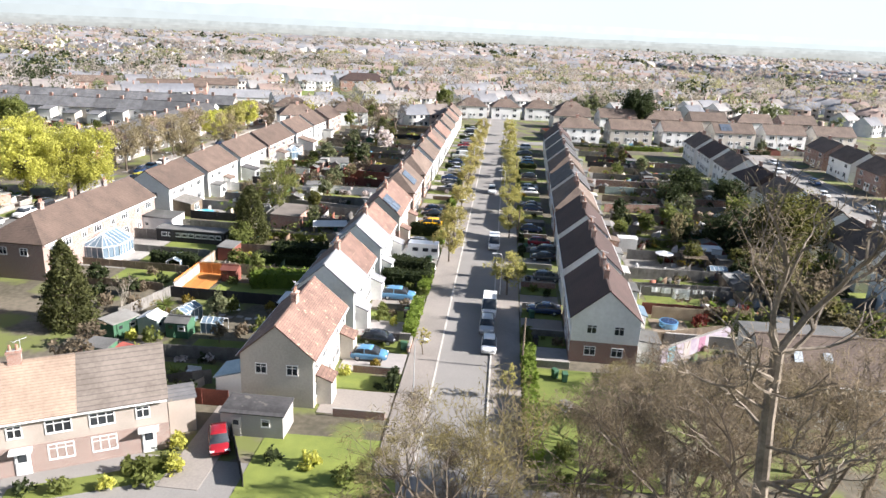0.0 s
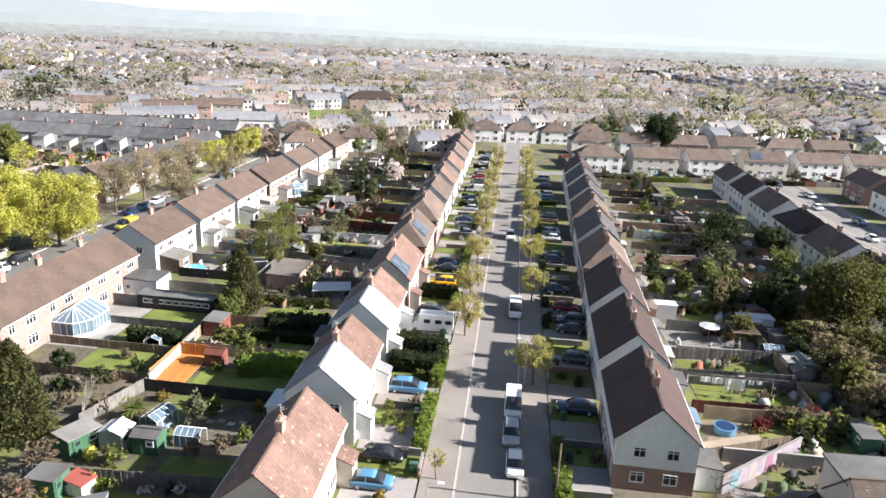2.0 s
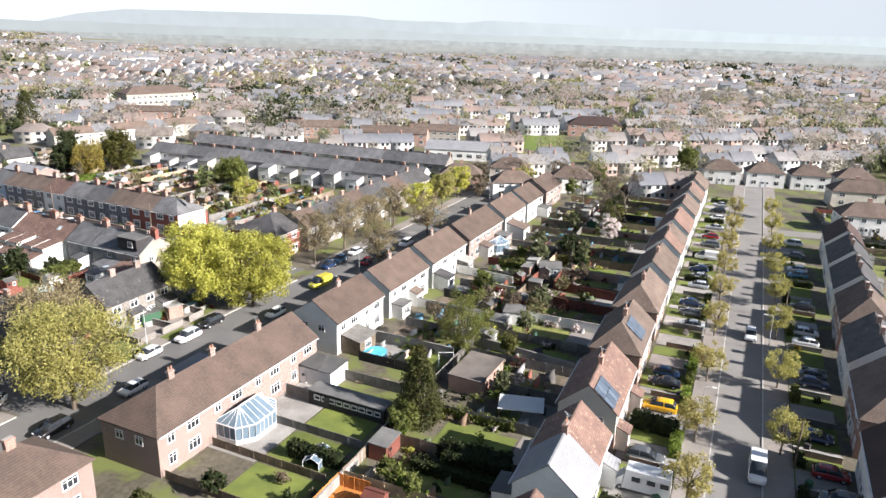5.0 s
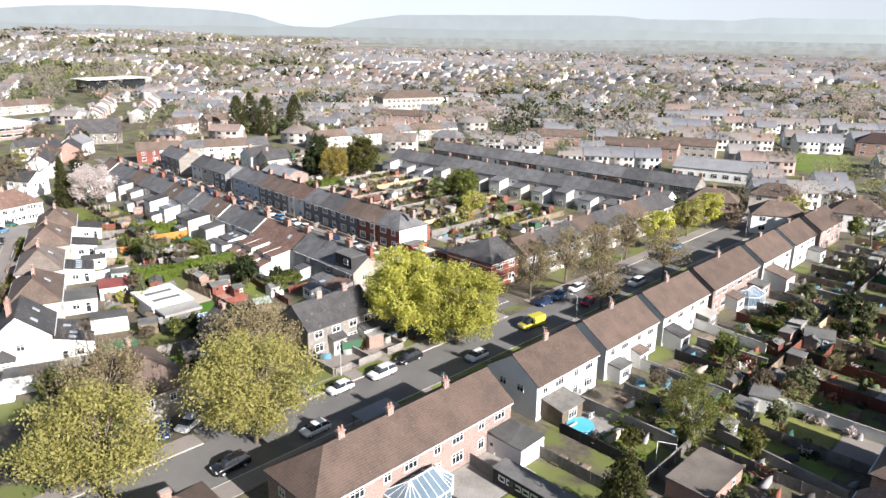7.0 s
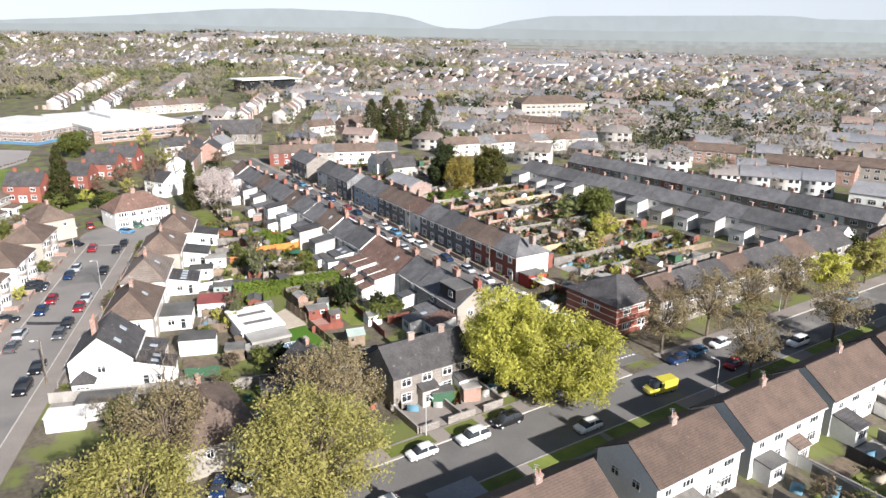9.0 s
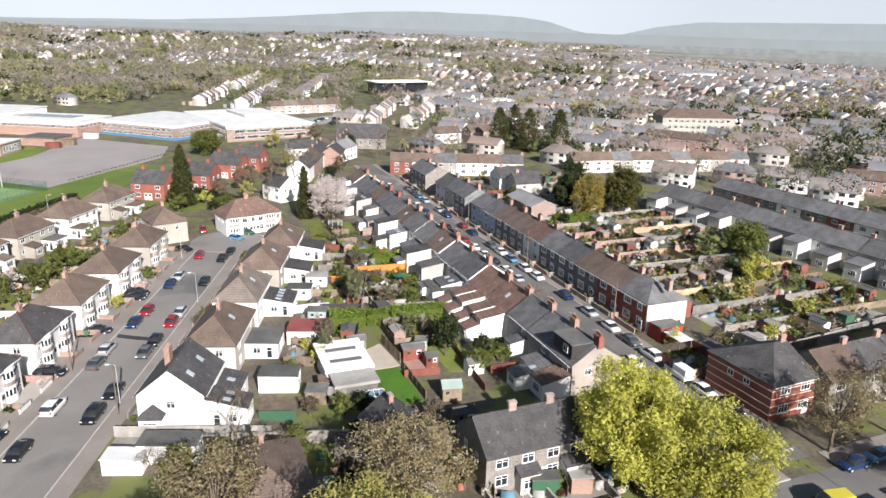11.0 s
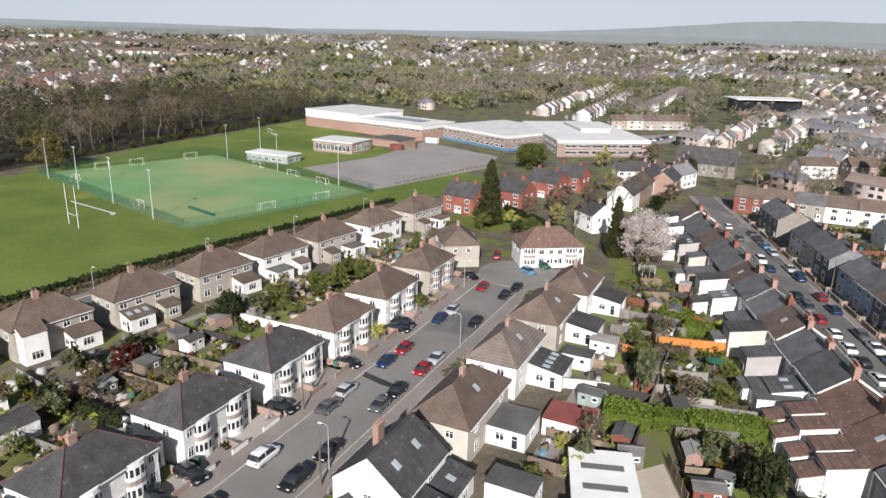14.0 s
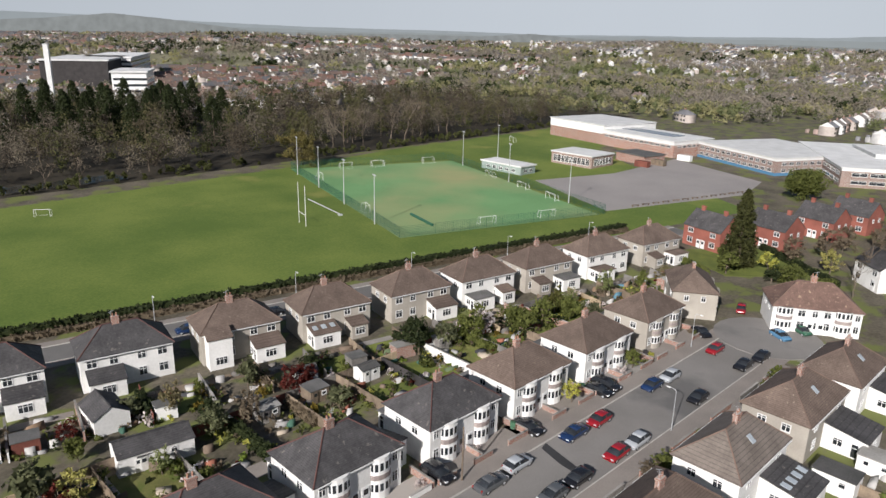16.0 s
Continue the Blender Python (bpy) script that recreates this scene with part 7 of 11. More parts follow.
# front gardens and drives of street A
for side in (-1, 1):
    for k in range(28 if side < 0 else 18):
        u = (-0.6 if side < 0 else 13.0) + (8.87 if side < 0 else 8.37) * k
        if u > 205:
            break
        a, b = side * 6.4, side * (13.2 if side < 0 else 11.6)
        drive = rg.random() < 0.75
        strip("drive", LANE_A, u + 0.3, u + (5.0 if drive else 2.0), min(a, b), max(a, b), 0.06, rg.choice((CONCRETE, PAVING, PAVING, TARMAC)), "paved front drive of a house", "drive")
        strip("lawn", LANE_A, u + (5.2 if drive else 2.2), u + 8.2, min(a, b), max(a, b), 0.055, LAWN, "small green front lawn", "lawn")
        if u < 120:
            if rg.random() < 0.55:
                hedge(LANE_A.p(u + 5.3, side * 6.9), LANE_A.p(u + 8.3, side * 6.9), rg.uniform(0.9, 1.6), 0.9, rg.choice(("green", "dark", "green")))
            else:
                wall_run(LANE_A.p(u + 5.3, side * 6.4), LANE_A.p(u + 8.4, side * 6.4), 0.7, rg.choice((CONCRETE, BRICK, WHITE)))
            wall_run(LANE_A.p(u, side * 6.6), LANE_A.p(u, side * 11.5), 0.8, rg.choice((CONCRETE, BRICK, GREYWOOD)), "low front garden dividing wall", 0.14)
        elif rg.random() < 0.5:
            hedge(LANE_A.p(u + 0.2, side * 7.2), LANE_A.p(u + 0.2, side * 12), 1.2, 0.8, "dark")
        for j in range(1):
            x, y, _ = LANE_A.p(u + rg.uniform(5.5, 8.0), side * rg.uniform(7.8, 11))
            bush(x, y, rg.uniform(0.4, 0.9), rg.choice(KINDS), 1.1, rg.randrange(90))
hedge(LANE_A.p(35.5, -7.5), LANE_A.p(35.8, -13), 1.9, 2.2, "dark")
hedge(LANE_A.p(35.0, -6.9), LANE_A.p(41.0, -6.9), 1.9, 1.2, "dark")
hedge(LANE_A.p(-6, 7.0), LANE_A.p(5.8, 7.0), 1.7, 1.3, "yew")
hedge(LANE_A.p(7.2, 7.0), LANE_A.p(16, 7.0), 1.6, 1.3, "yew")
strip("lawn", LANE_A, -8, 12.6, 7.4, 17.5, 0.05, LAWN, "green corner lawn with picnic table", "lawn")
t = thing("picnic_table", LANE_A.at(4.0, 10.6, 30), "weathered timber picnic table on the lawn", "table")
part("tabletop", Shape().box(-0.9, 0.9, -0.4, 0.4, 0.7, 0.76), GREYWOOD, t)
for sy in (-1, 1):
    part("bench", Shape().box(-0.9, 0.9, sy * 0.75 - 0.13, sy * 0.75 + 0.13, 0.42, 0.47), GREYWOOD, t)
for sx in (-0.6, 0.6):
    part("leg_frame", Shape().tube((sx, -0.75, 0), (sx, -0.2, 0.7), .05, .05, 4).tube((sx, 0.75, 0), (sx, 0.2, 0.7), .05, .05, 4).tube((sx, -0.8, 0.42), (sx, 0.8, 0.42), .05, .05, 4), GREYWOOD, t)
bin_(*LANE_A.p(10.6, 9.8)[:2], 20, GREENPAINT, "dark green wheelie bin on paving")
bin_(*LANE_A.p(10.0, 10.8)[:2], 0, GREENPAINT, "dark green wheelie bin on paving")
bin_(*LANE_A.p(14.4, -7.0)[:2], 90, GREENPAINT, "green wheelie bin by the drive")
bin_(*LANE_A.p(16.6, -8.2)[:2], 90, DARKWOOD, "black wheelie bin by the drive")

# ---- parked cars ----
ACARS = [(59.5, 10.0, "red", "hatchback"), (54.3, 10.6, "grey", "suv"), (51.0, 10.2, "black", "hatchback"), (41.5, 10.4, "grey", "hatchback"), (28.6, 9.4, "blue", "saloon"), (67.5, 8.9, "blue", "hatchback"), (86.2, 9.2, "grey", "saloon"),
         (83.5, 9.6, "blue", "hatchback"), (98.9, 9.2, "white", "hatchback"), (103.5, 9.5, "white", "hatchback"), (116.0, 9.3, "black", "suv"), (136.7, 9.5, "light_blue", "hatchback"), (141.0, 9.5, "white", "hatchback"),
         (66.6, -9.8, "yellow", "suv"), (74.0, -10.1, "black", "saloon"), (77.2, -10.2, "blue", "hatchback"), (53.6, -9.9, "grey", "suv"), (29.9, -10.0, "light_blue", "suv"), (15.9, -10.2, "black", "hatchback")]
for u, v, c, kd in ACARS:
    car(LANE_A.at(u, v, 90 if u % 2 > 1 else 270, 0.06), kd, c, "cars parked on the front drives", u > 75)
for u, v, c, kd in ((11.6, -10.4, "light_blue", "hatchback"), (98.0, -8.6, "silver", "saloon"), (103.8, -8.9, "grey", "saloon"), (109.1, -9.4, "blue", "saloon"), (120.1, -9.1, "silver", "hatchback"), (125.8, -8.9, "silver", "saloon"), (130.8, -9.9, "blue", "hatchback"),
                    (141, -9, "white", "van"), (152, -9, "grey", "suv"), (160, -9.4, "red", "hatchback"), (170, -9, "silver", "saloon"), (181, -9, "white", "hatchback"), (190, -9.3, "black", "suv"), (199, -9, "silver", "saloon"), (152, 9.3, "grey", "saloon"), (163, 9.3, "white", "suv")):
    car(LANE_A.at(u, v, 90 if u % 2 > 1 else 270, 0.06), kd, c, "cars parked on the front drives", u > 75)
mh = thing("motorhome", LANE_A.at(47.8, -9.2, 270, 0.06), "white motorhome parked on a front drive", "motorhome")
part("body", Shape().solid([(-2.2, -1.05, .35), (2.9, -1.05, .35), (2.9, 1.05, .35), (-2.2, 1.05, .35)], [(-1.9, -1.0, 2.65), (2.8, -1.0, 2.65), (2.8, 1.0, 2.65), (-1.9, 1.0, 2.65)]), CARPAINT["white"], mh)
part("cab", Shape().solid([(-3.3, -.95, .35), (-2.2, -.95, .35), (-2.2, .95, .35), (-3.3, .95, .35)], [(-3.0, -.9, 1.1), (-2.1, -.9, 1.9), (-2.1, .9, 1.9), (-3.0, .9, 1.1)]), CARPAINT["white"], mh)
for x in (-1.2, 0.4, 1.8):
    part("window", Shape().box(x, x + 0.9, -1.09, 1.09, 1.45, 2.0), GLASS, mh)
for x in (-2.4, 1.6):
    for y in (-0.9, 0.9):
        part("wheel", shared("tyre", lambda: None), None, mh, "", pose(x, y, 0.32))
for u, v, c, kd in ((56.6, 2.3, "white", "van"), (27.7, 2.3, "white", "van"), (22.1, 2.2, "silver", "suv"), (16.6, 2.6, "white", "hatchback"), (98.2, 0.9, "white", "suv"), (-1.0, 1.9, "white", "van")):
    if u > 0:
        car(LANE_A.at(u, v, 0), kd, c)
DCARS = [(141.4, 8.2, "black", "suv", 80), (136.6, 7.6, "black", "saloon", 80), (137.5, 14.0, "black", "hatchback", 0), (148.2, 13.2, "white", "suv", 180), (146.1, 19.4, "black", "suv", 0), (152.7, 19.5, "black", "saloon", 0), (158.4, 8.0, "black", "suv", 90),
         (161.6, 13.4, "grey", "saloon", 180), (166.8, 13.0, "silver", "hatchback", 180), (165.2, 19.5, "grey", "hatchback", 0), (169.8, 19.6, "black", "hatchback", 0), (174.1, 8.6, "black", "saloon", 90), (177.4, 13.5, "blue", "saloon", 0)]
DCARS2 = [(182.8, 13.8, "red", "hatchback", 0), (177.6, 19.8, "red", "hatchback", 0), (182.0, 20.0, "silver", "hatchback", 0), (189.6, 9.0, "black", "saloon", 90), (191.8, 8.8, "black", "suv", 90), (196.9, 13.5, "blue", "hatchback", 0), (201.7, 13.8, "silver", "hatchback", 0), (198.5, 19.9, "black", "hatchback", 0),
          (214.1, 19.7, "black", "saloon", 0), (219.0, 20.4, "black", "hatchback", 0), (216.2, 14.0, "red", "hatchback", 0), (221.2, 9.0, "black", "saloon", 60), (235.5, 20.7, "green", "hatchback", 60), (230.3, 19.1, "light_blue", "hatchback", 60), (237.5, 9.0, "red", "hatchback", 20)]
for u, v, c, kd, t_ in DCARS + DCARS2:
    car(LANE_D.at(u, v, t_, 0.03), kd, c, far=u > 192)
BCARS = [(-12.5, -26.0, "white", "hatchback", 30), (-15.6, -26.5, "blue", "hatchback", 60), (-13.1, -14.0, "black", "suv", 0), (-1.5, -13.6, "white", "hatchback", 0), (7.3, -20.1, "white", "hatchback", 0), (14.6, -19.5, "white", "suv", 0), (20.7, -20.3, "black", "suv", 0), (28.9, -13.5, "white", "hatchback", 0),
         (55.0, -20.2, "blue", "hatchback", 0), (59.7, -20.4, "light_blue", "hatchback", 0), (65.7, -20.4, "white", "hatchback", 0), (61.1, -14.5, "red", "hatchback", 10), (67.7, -14.3, "black", "suv", 0), (77.3, -13.7, "white", "suv", 0), (98.0, -19.5, "blue", "hatchback", 0), (105.9, -20.2, "light_blue", "hatchback", 0)]
for u, v, c, kd, t_ in BCARS:
    car(LANE_B.at(u, v, t_, 0.03), kd, c, far=u > 50)
yv = car(LANE_B.at(45.0, -15.3, -9, 0.03), "van", "lime_yellow")
tagged(yv, "bright yellow service van standing in the junction", "van")
rc = random.Random(9)
for k in range(24):
    for v in (2.35, -2.35):
        u = 23 + 6.1 * k + rc.uniform(-0.5, 0.5)
        if rc.random() < (0.85 if k < 12 else 0.5) and u > (48 if v > 0 else 58):
            kd = rc.choice(("hatchback", "saloon", "suv", "hatchback"))
            car(LANE_C.at(u, v, rc.choice((0, 180)), 0.03), kd, rc.choice(("white", "white", "silver", "black", "blue", "red", "silver", "light_blue", "grey")), far=True)
for u, v, c, kd, t_ in ((44.6, 2.3, "silver", "hatchback", 0), (37.3, 2.2, "white", "hatchback", 0), (31.2, 2.2, "grey", "saloon", 0), (25.4, 2.2, "white", "suv", 180), (23.8, -2.4, "white", "hatchback", 0), (18.6, 2.3, "white", "van", 180), (12.6, 2.2, "white", "hatchback", 0), (7.3, 2.1, "black", "suv", 0)):
    car(LANE_C.at(u, v, t_, 0.03), kd, c)
for k in range(7):
    car(Lane(90, 130, 84).at(8 + 15 * k, 2.2 + 3.9 * (k % 2), 0), rc.choice(("hatchback", "saloon", "suv")), rc.choice(("white", "silver", "black", "blue", "grey")), far=True)
for k in range(9):
    car(LANE_E.at(3 + 15 * k, -14.4, 0, 0.03), rc.choice(("hatchback", "saloon")), rc.choice(("white", "silver", "black", "blue")), far=True)
car(at_xy(-17.2, 55.2, 108, 0.06), "hatchback", "red")
strip("drive", LANE_A, -13, 0, -22.5, -19.2, 0.06, PAVING, "dark paved drive with a red car", "drive")
shed(at_xy(-14.6, 58.2, -6), 5.6, 3.0, 2.2, GREYDASH, SLATE, "low grey garage with a slate roof beside the end house", True, windows=1)

# gardens and sheds between street D and the stone houses of street B
CB = Lane(-104.0, 96.0, 66.0)
for k in range(5):
    garden(CB, 6 + 8.5 * k, 14.5 + 8.5 * k, -3.0, 9.5, 2.2, 0.9, 6, True, k == 0, far=k > 3)
wall_run(CB.p(0, -3.4), CB.p(48, -3.4), 1.8, STONE, "old stone garden boundary wall")
shed(LANE_D.at(136.9, 32.6, 0), 3.2, 7.0, 2.6, WHITE, FELT, "long white garage with grey felt roof", True, windows=1)
shed(LANE_D.at(134.6, 28.0, 0), 2.6, 4.6, 2.0, WHITE, PALEFELT, "low white store with a pale roof", True, windows=1)
shed(LANE_D.at(154.6, 42.8, 0), 3.6, 5.6, 2.6, WHITE, FELT, "white box-shaped garden room with felt roof", True, windows=1)
fence(LANE_D.p(145.2, 41.6), LANE_D.p(145.2, 46.6), 1.5, GREENPAINT, "green-painted timber fence round a deck")
strip("deck", LANE_D, 145.4, 151.5, 40.8, 46.4, 0.3, TIMBER, "timber deck beside a white house", "deck")
strip("lawn", LANE_D, 134.5, 141.0, 37.4, 44.5, 0.05, LAWN, "small green lawn behind a wall", "lawn")
strip("drive", LANE_D, 137.0, 143.0, 24.2, 30.0, 0.05, CONCRETE, "pale concrete forecourt of a white house", "drive")
for x, y, h_, r_, kd in ((-101.9, 90.2, 5.2, 2.9, "green"), (-107.0, 112.5, 4.0, 2.0, "green"), (-105.5, 115.0, 4.4, 1.8, "dark"), (-103.2, 117.8, 4.2, 2.0, "grey"), (-109.5, 108.5, 3.2, 1.6, "brown"), (-100.5, 112.0, 3.6, 2.0, "dark"), (-97.0, 93.0, 3.4, 1.8, "brown"), (-123.0, 114.8, 3.6, 1.8, "yellow"), (-121.5, 109.6, 3.4, 1.5, "green"), (-88.6, 99.8, 3.0, 1.8, "dark")):
    garden_tree(x, y, h_, r_, kd, int(abs(x)))
for k, (x, y, w_, d_, m1, m2) in enumerate(((-113.0, 110.8, 3.0, 2.4, TIMBER, FELT), (-111.4, 113.2, 2.4, 2.0, GREYWOOD, CORRUG), (-115.2, 113.0, 2.2, 2.0, TIMBER, TIMBER), (-98.6, 126.4, 3.0, 2.2, GREYWOOD, FELT), (-94.0, 122.0, 2.6, 2.0, TIMBER, FELT))):
    shed(at_xy(x, y, 60 + 7 * k), w_, d_, 1.9, m1, m2, "old timber garden shed among clutter", k % 2 == 0, windows=k % 2)
shed(at_xy(-97.8, 110.0, 60), 4.0, 3.4, 2.4, GREYWOOD, SLATE, "old shed with slate roof", False, 0.9)
fence(LANE_D.p(141.5, 24.0), LANE_D.p(141.5, 44.0), 1.6, CONCRETE, "grey concrete panel fence")

# shrubs, hedges and small trees of the nearer gardens
for x, y, h_ in ((-31.6, 82.4, 2.9), (-24.6, 65.6, 2.4), (-20.6, 121.5, 2.6)):
    yucca(x, y, h_)
for x, y, h_, r_, kd in ((-25.0, 81.4, 4.2, 1.7, "grey"), (-24.2, 98.6, 3.4, 1.5, "green"), (-36.4, 73.2, 3.4, 1.8, "brown"), (-29.2, 110.2, 4.6, 1.9, "green"), (-21.0, 156.0, 5.4, 2.6, "grey"), (-25.5, 153.0, 5.0, 2.0, "brown"), (-20.5, 190.0, 6.5, 3.0, "dark"),
                         (-26.0, 183.0, 6.0, 2.8, "grey"), (-32.5, 160.5, 5.2, 2.2, "dark"), (-17.0, 181.0, 5.0, 2.2, "dark"), (-34.0, 140.5, 4.6, 2.2, "brown"), (-37.6, 146.0, 3.6, 1.8, "brown"), (-23.0, 75.2, 3.0, 1.2, "brown"), (-38.5, 88.5, 3.0, 1.8, "dark"), (-44.0, 92.0, 3.4, 1.8, "dark"),
                         (44.8, 121.0, 6.0, 2.6, "dark"), (53.0, 122.5, 6.4, 2.8, "dark"), (36.5, 130.5, 5.0, 2.0, "dark"), (40.8, 127.0, 4.6, 2.2, "green"), (58.0, 128.0, 6.0, 3.0, "dark"), (47.0, 134.0, 5.0, 2.4, "green"), (63.5, 128.0, 7.0, 3.2, "dark"), (38.8, 139.0, 4.4, 2.0, "dark"), (52.5, 141.0, 5.4, 2.4, "grey")):
    garden_tree(x, y, h_, r_, kd, int(abs(x * 3)))
hedge((-23.8, 93.6), (-15.8, 94.2), 2.2, 2.4, "yew")
hedge((-22.6, 105.2), (-15.2, 105.4), 2.6, 3.0, "dark")
hedge((-40.5, 101.5), (-33.8, 101.0), 1.8, 1.4, "dark")
for x, y, r, kd, t in ((-26.5, 93.8, 1.0, "green", 1.2), (-30.4, 74.6, 1.3, "green", 1.5), (-32.8, 75.0, 1.1, "yellow", 1.4), (-34.2, 70.6, 1.2, "dark", 1.2), (-19.4, 79.0, 1.2, "green", 1.6), (-18.8, 82.0, 1.0, "brown", 1.3), (-21.0, 77.4, 1.1, "brown", 1.5), (-37.8, 90.4, 1.2, "brown", 1.2),
                       (-42.5, 88.0, 1.5, "dark", 1.2), (-46.0, 86.5, 1.4, "green", 1.4), (-30.4, 86.6, 1.0, "gold", 1.1), (-27.0, 85.9, 0.8, "green", 1.2), (-19.6, 85.2, 1.1, "gold", 1.0), (-33.9, 95.0, 0.9, "brown", 1.2), (-36.2, 93.6, 1.3, "dark", 1.0), (-38.6, 96.4, 1.1, "brown", 1.3)):
    bush(x, y, r, kd, t, int(abs(x * 11)))
tb = thing("garden_table", at_xy(-23.9, 84.6, 20), "white metal garden table with two benches", "table")
part("tabletop", Shape().box(-0.7, 0.7, -0.35, 0.35, 0.70, 0.75), FRAMEW, tb)
for sy in (-0.75, 0.75):
    part("bench", Shape().box(-0.7, 0.7, sy - 0.17, sy + 0.17, 0.40, 0.45), FRAMEW, tb)
for sx in (-0.55, 0.55):
    part("leg_frame", Shape().box(sx - .04, sx + .04, -0.85, 0.85, 0.36, 0.40).box(sx - .04, sx + .04, -.05, .05, 0, 0.70), FRAMEW, tb)
bn = thing("garden_bench", at_xy(-23.4, 67.6, -10), "white slatted garden bench on a lawn", "bench")
part("seat", Shape().box(-0.75, 0.75, -0.22, 0.22, 0.42, 0.47), FRAMEW, bn)
part("backrest", Shape().box(-0.75, 0.75, 0.2, 0.26, 0.47, 0.92), FRAMEW, bn)
for sx in (-0.65, 0.65):
    part("leg", Shape().box(sx - .04, sx + .04, -0.2, 0.24, 0, 0.42), FRAMEW, bn)
shed(at_xy(-31.4, 70.4, -25), 2.4, 1.5, 1.3, FRAMEW, mat("red_felt_roof", (0.40, 0.10, 0.08), (0.3, 0.08, 0.06)), "white play hut with a red felt roof", True, windows=0)
cf = thing("climbing_frame", at_xy(-30.4, 130.0, 20), "white tubular garden climbing frame", "climbing frame")
for sx in (-1.1, 1.1):
    part("side_frame", Shape().tube((sx, -0.9, 0), (sx, 0, 2.0), .04, .04, 5).tube((sx, 0.9, 0), (sx, 0, 2.0), .04, .04, 5).tube((sx, -0.5, 0.9), (sx, 0.5, 0.9), .03, .03, 5), FRAMEW, cf)
part("crossbar", Shape().tube((-1.1, 0, 2.0), (1.1, 0, 2.0), .04, .04, 5), FRAMEW, cf)
# lawns, raised beds and walls behind street B
for u, m_ in ((22.4, LAWN), (29.6, DRYLAWN), (37.8, LAWN)):
    strip("lawn", LANE_B, u + 0.5, u + 6.0, 12.5, 19.0, 0.062, m_, "small garden lawn behind a white house", "lawn")
for k in range(3):
    solo("raised_bed", Shape().box(-1.2, 1.2, -0.5, 0.5, 0, 0.25).box(-1.1, 1.1, -0.42, 0.42, 0.25, 0.32), TIMBER, LANE_B.at(15.8 + 0.2 * k, 12.0 + 1.5 * k, 4), "timber raised vegetable bed with soil", "raised bed", "raised garden beds")
wall_run(LANE_B.p(28.3, 5.0), LANE_B.p(28.3, 20.6), 1.7, CONCRETE, "pale rendered block garden wall")
wall_run(LANE_B.p(44.5, 5.0), LANE_B.p(44.5, 20.0), 1.7, WHITE, "white rendered garden wall")
conservatory(LANE_B.at(83.5, 6.8, 0), 6.0, 4.4, 2.3, 3.4, "white conservatory with a pale glass roof behind brick houses")

# hedges along the west pavement and the east drives
for u0, u1, h_, w_ in ((17.5, 23.5, 1.6, 1.2), (24.0, 27.6, 1.5, 1.3), (31.6, 38.8, 1.6, 1.3), (55.5, 60.5, 1.4, 1.2), (69.5, 72.6, 1.4, 1.0), (79.0, 84.0, 1.4, 1.0)):
    hedge(LANE_A.p(u0, -6.9), LANE_A.p(u1, -6.9), h_, w_, "yew")
hedge(LANE_A.p(40.6, -7.2), LANE_A.p(41.6, -13.0), 2.1, 2.6, "dark")
hedge(LANE_A.p(60.8, -7.0), LANE_A.p(61.4, -12.6), 1.9, 2.0, "dark")
for u, v, r, kd in ((22.4, -10.8, 1.2, "green"), (21.2, -9.2, 0.8, "yellow"), (26.4, -8.8, 1.1, "brown"), (25.2, -11.4, 1.0, "green"), (33.2, -9.0, 1.0, "green"), (19.2, 10.6, 1.0, "brown"), (36.6, 8.2, 0.9, "green"), (34.8, 10.2, 0.8, "dark"), (9.5, -9.4, 0.9, "gold"), (7.6, -12.2, 0.9, "yellow")):
    x, y, _ = LANE_A.p(u, v)
    bush(x, y, r, kd, 1.2, int(u * 3))
# the corner by the cross road: mural wall, evergreen mass, brown shrubs
wm = wall_run((26.6, 73.4), (37.4, 80.6), 2.0, PURPLE, "garden wall painted with a purple mural")
for k, c_ in enumerate(((0.16, 0.30, 0.34), (0.34, 0.30, 0.28), (0.26, 0.13, 0.19), (0.33, 0.30, 0.34))):
    part("mural_panel", Shape().box(1.2 + 2.8 * k, 2.4 + 2.8 * k, -0.125, -0.105, 0.1, 1.9), mat("mural_%d" % k, c_, tuple(a * 0.7 for a in c_), fine=2), wm)
for k in range(16):
    t_ = k / 15
    garden_tree(51.0 - 2.2 * math.sin(3 * t_) + 2.4 * (k % 2), 102.5 - 19.5 * t_, 3.6 + 1.1 * (k % 3), 2.7, ("scrub", "brown", "scrub", "evergreen", "scrub")[k % 5], k)
for x, y, h_, r_, kd in ((43.4, 118.5, 7.2, 1.7, "scrub"), (35.4, 125.3, 3.9, 1.8, "green"), (38.0, 129.5, 3.6, 0.9, "dark"), (40.6, 129.8, 3.9, 0.9, "dark"), (51.8, 115.6, 5.4, 2.3, "dark"), (52.3, 122.9, 5.0, 2.0, "dark"), (47.4, 122.0, 4.2, 2.0, "scrub"), (49.6, 107.5, 4.6, 2.2, "evergreen"), (47.8, 103.0, 3.6, 1.8, "dark"), (46.8, 126.5, 2.8, 1.8, "red")):
    garden_tree(x, y, h_, r_, kd, int(x + y))
for x, y, r, kd in ((41.0, 84.4, 2.2, "green"), (44.2, 85.0, 2.2, "green"), (38.6, 82.4, 1.6, "dark"), (47.0, 84.0, 2.0, "yellow"), (55.0, 90.0, 1.8, "green"), (57.5, 86.0, 1.6, "red"), (31.0, 72.6, 1.0, "green"), (34.0, 74.8, 1.2, "dark"), (60, 96, 1.6, "dark")):
    bush(x, y, r, kd, 1.1, int(x))
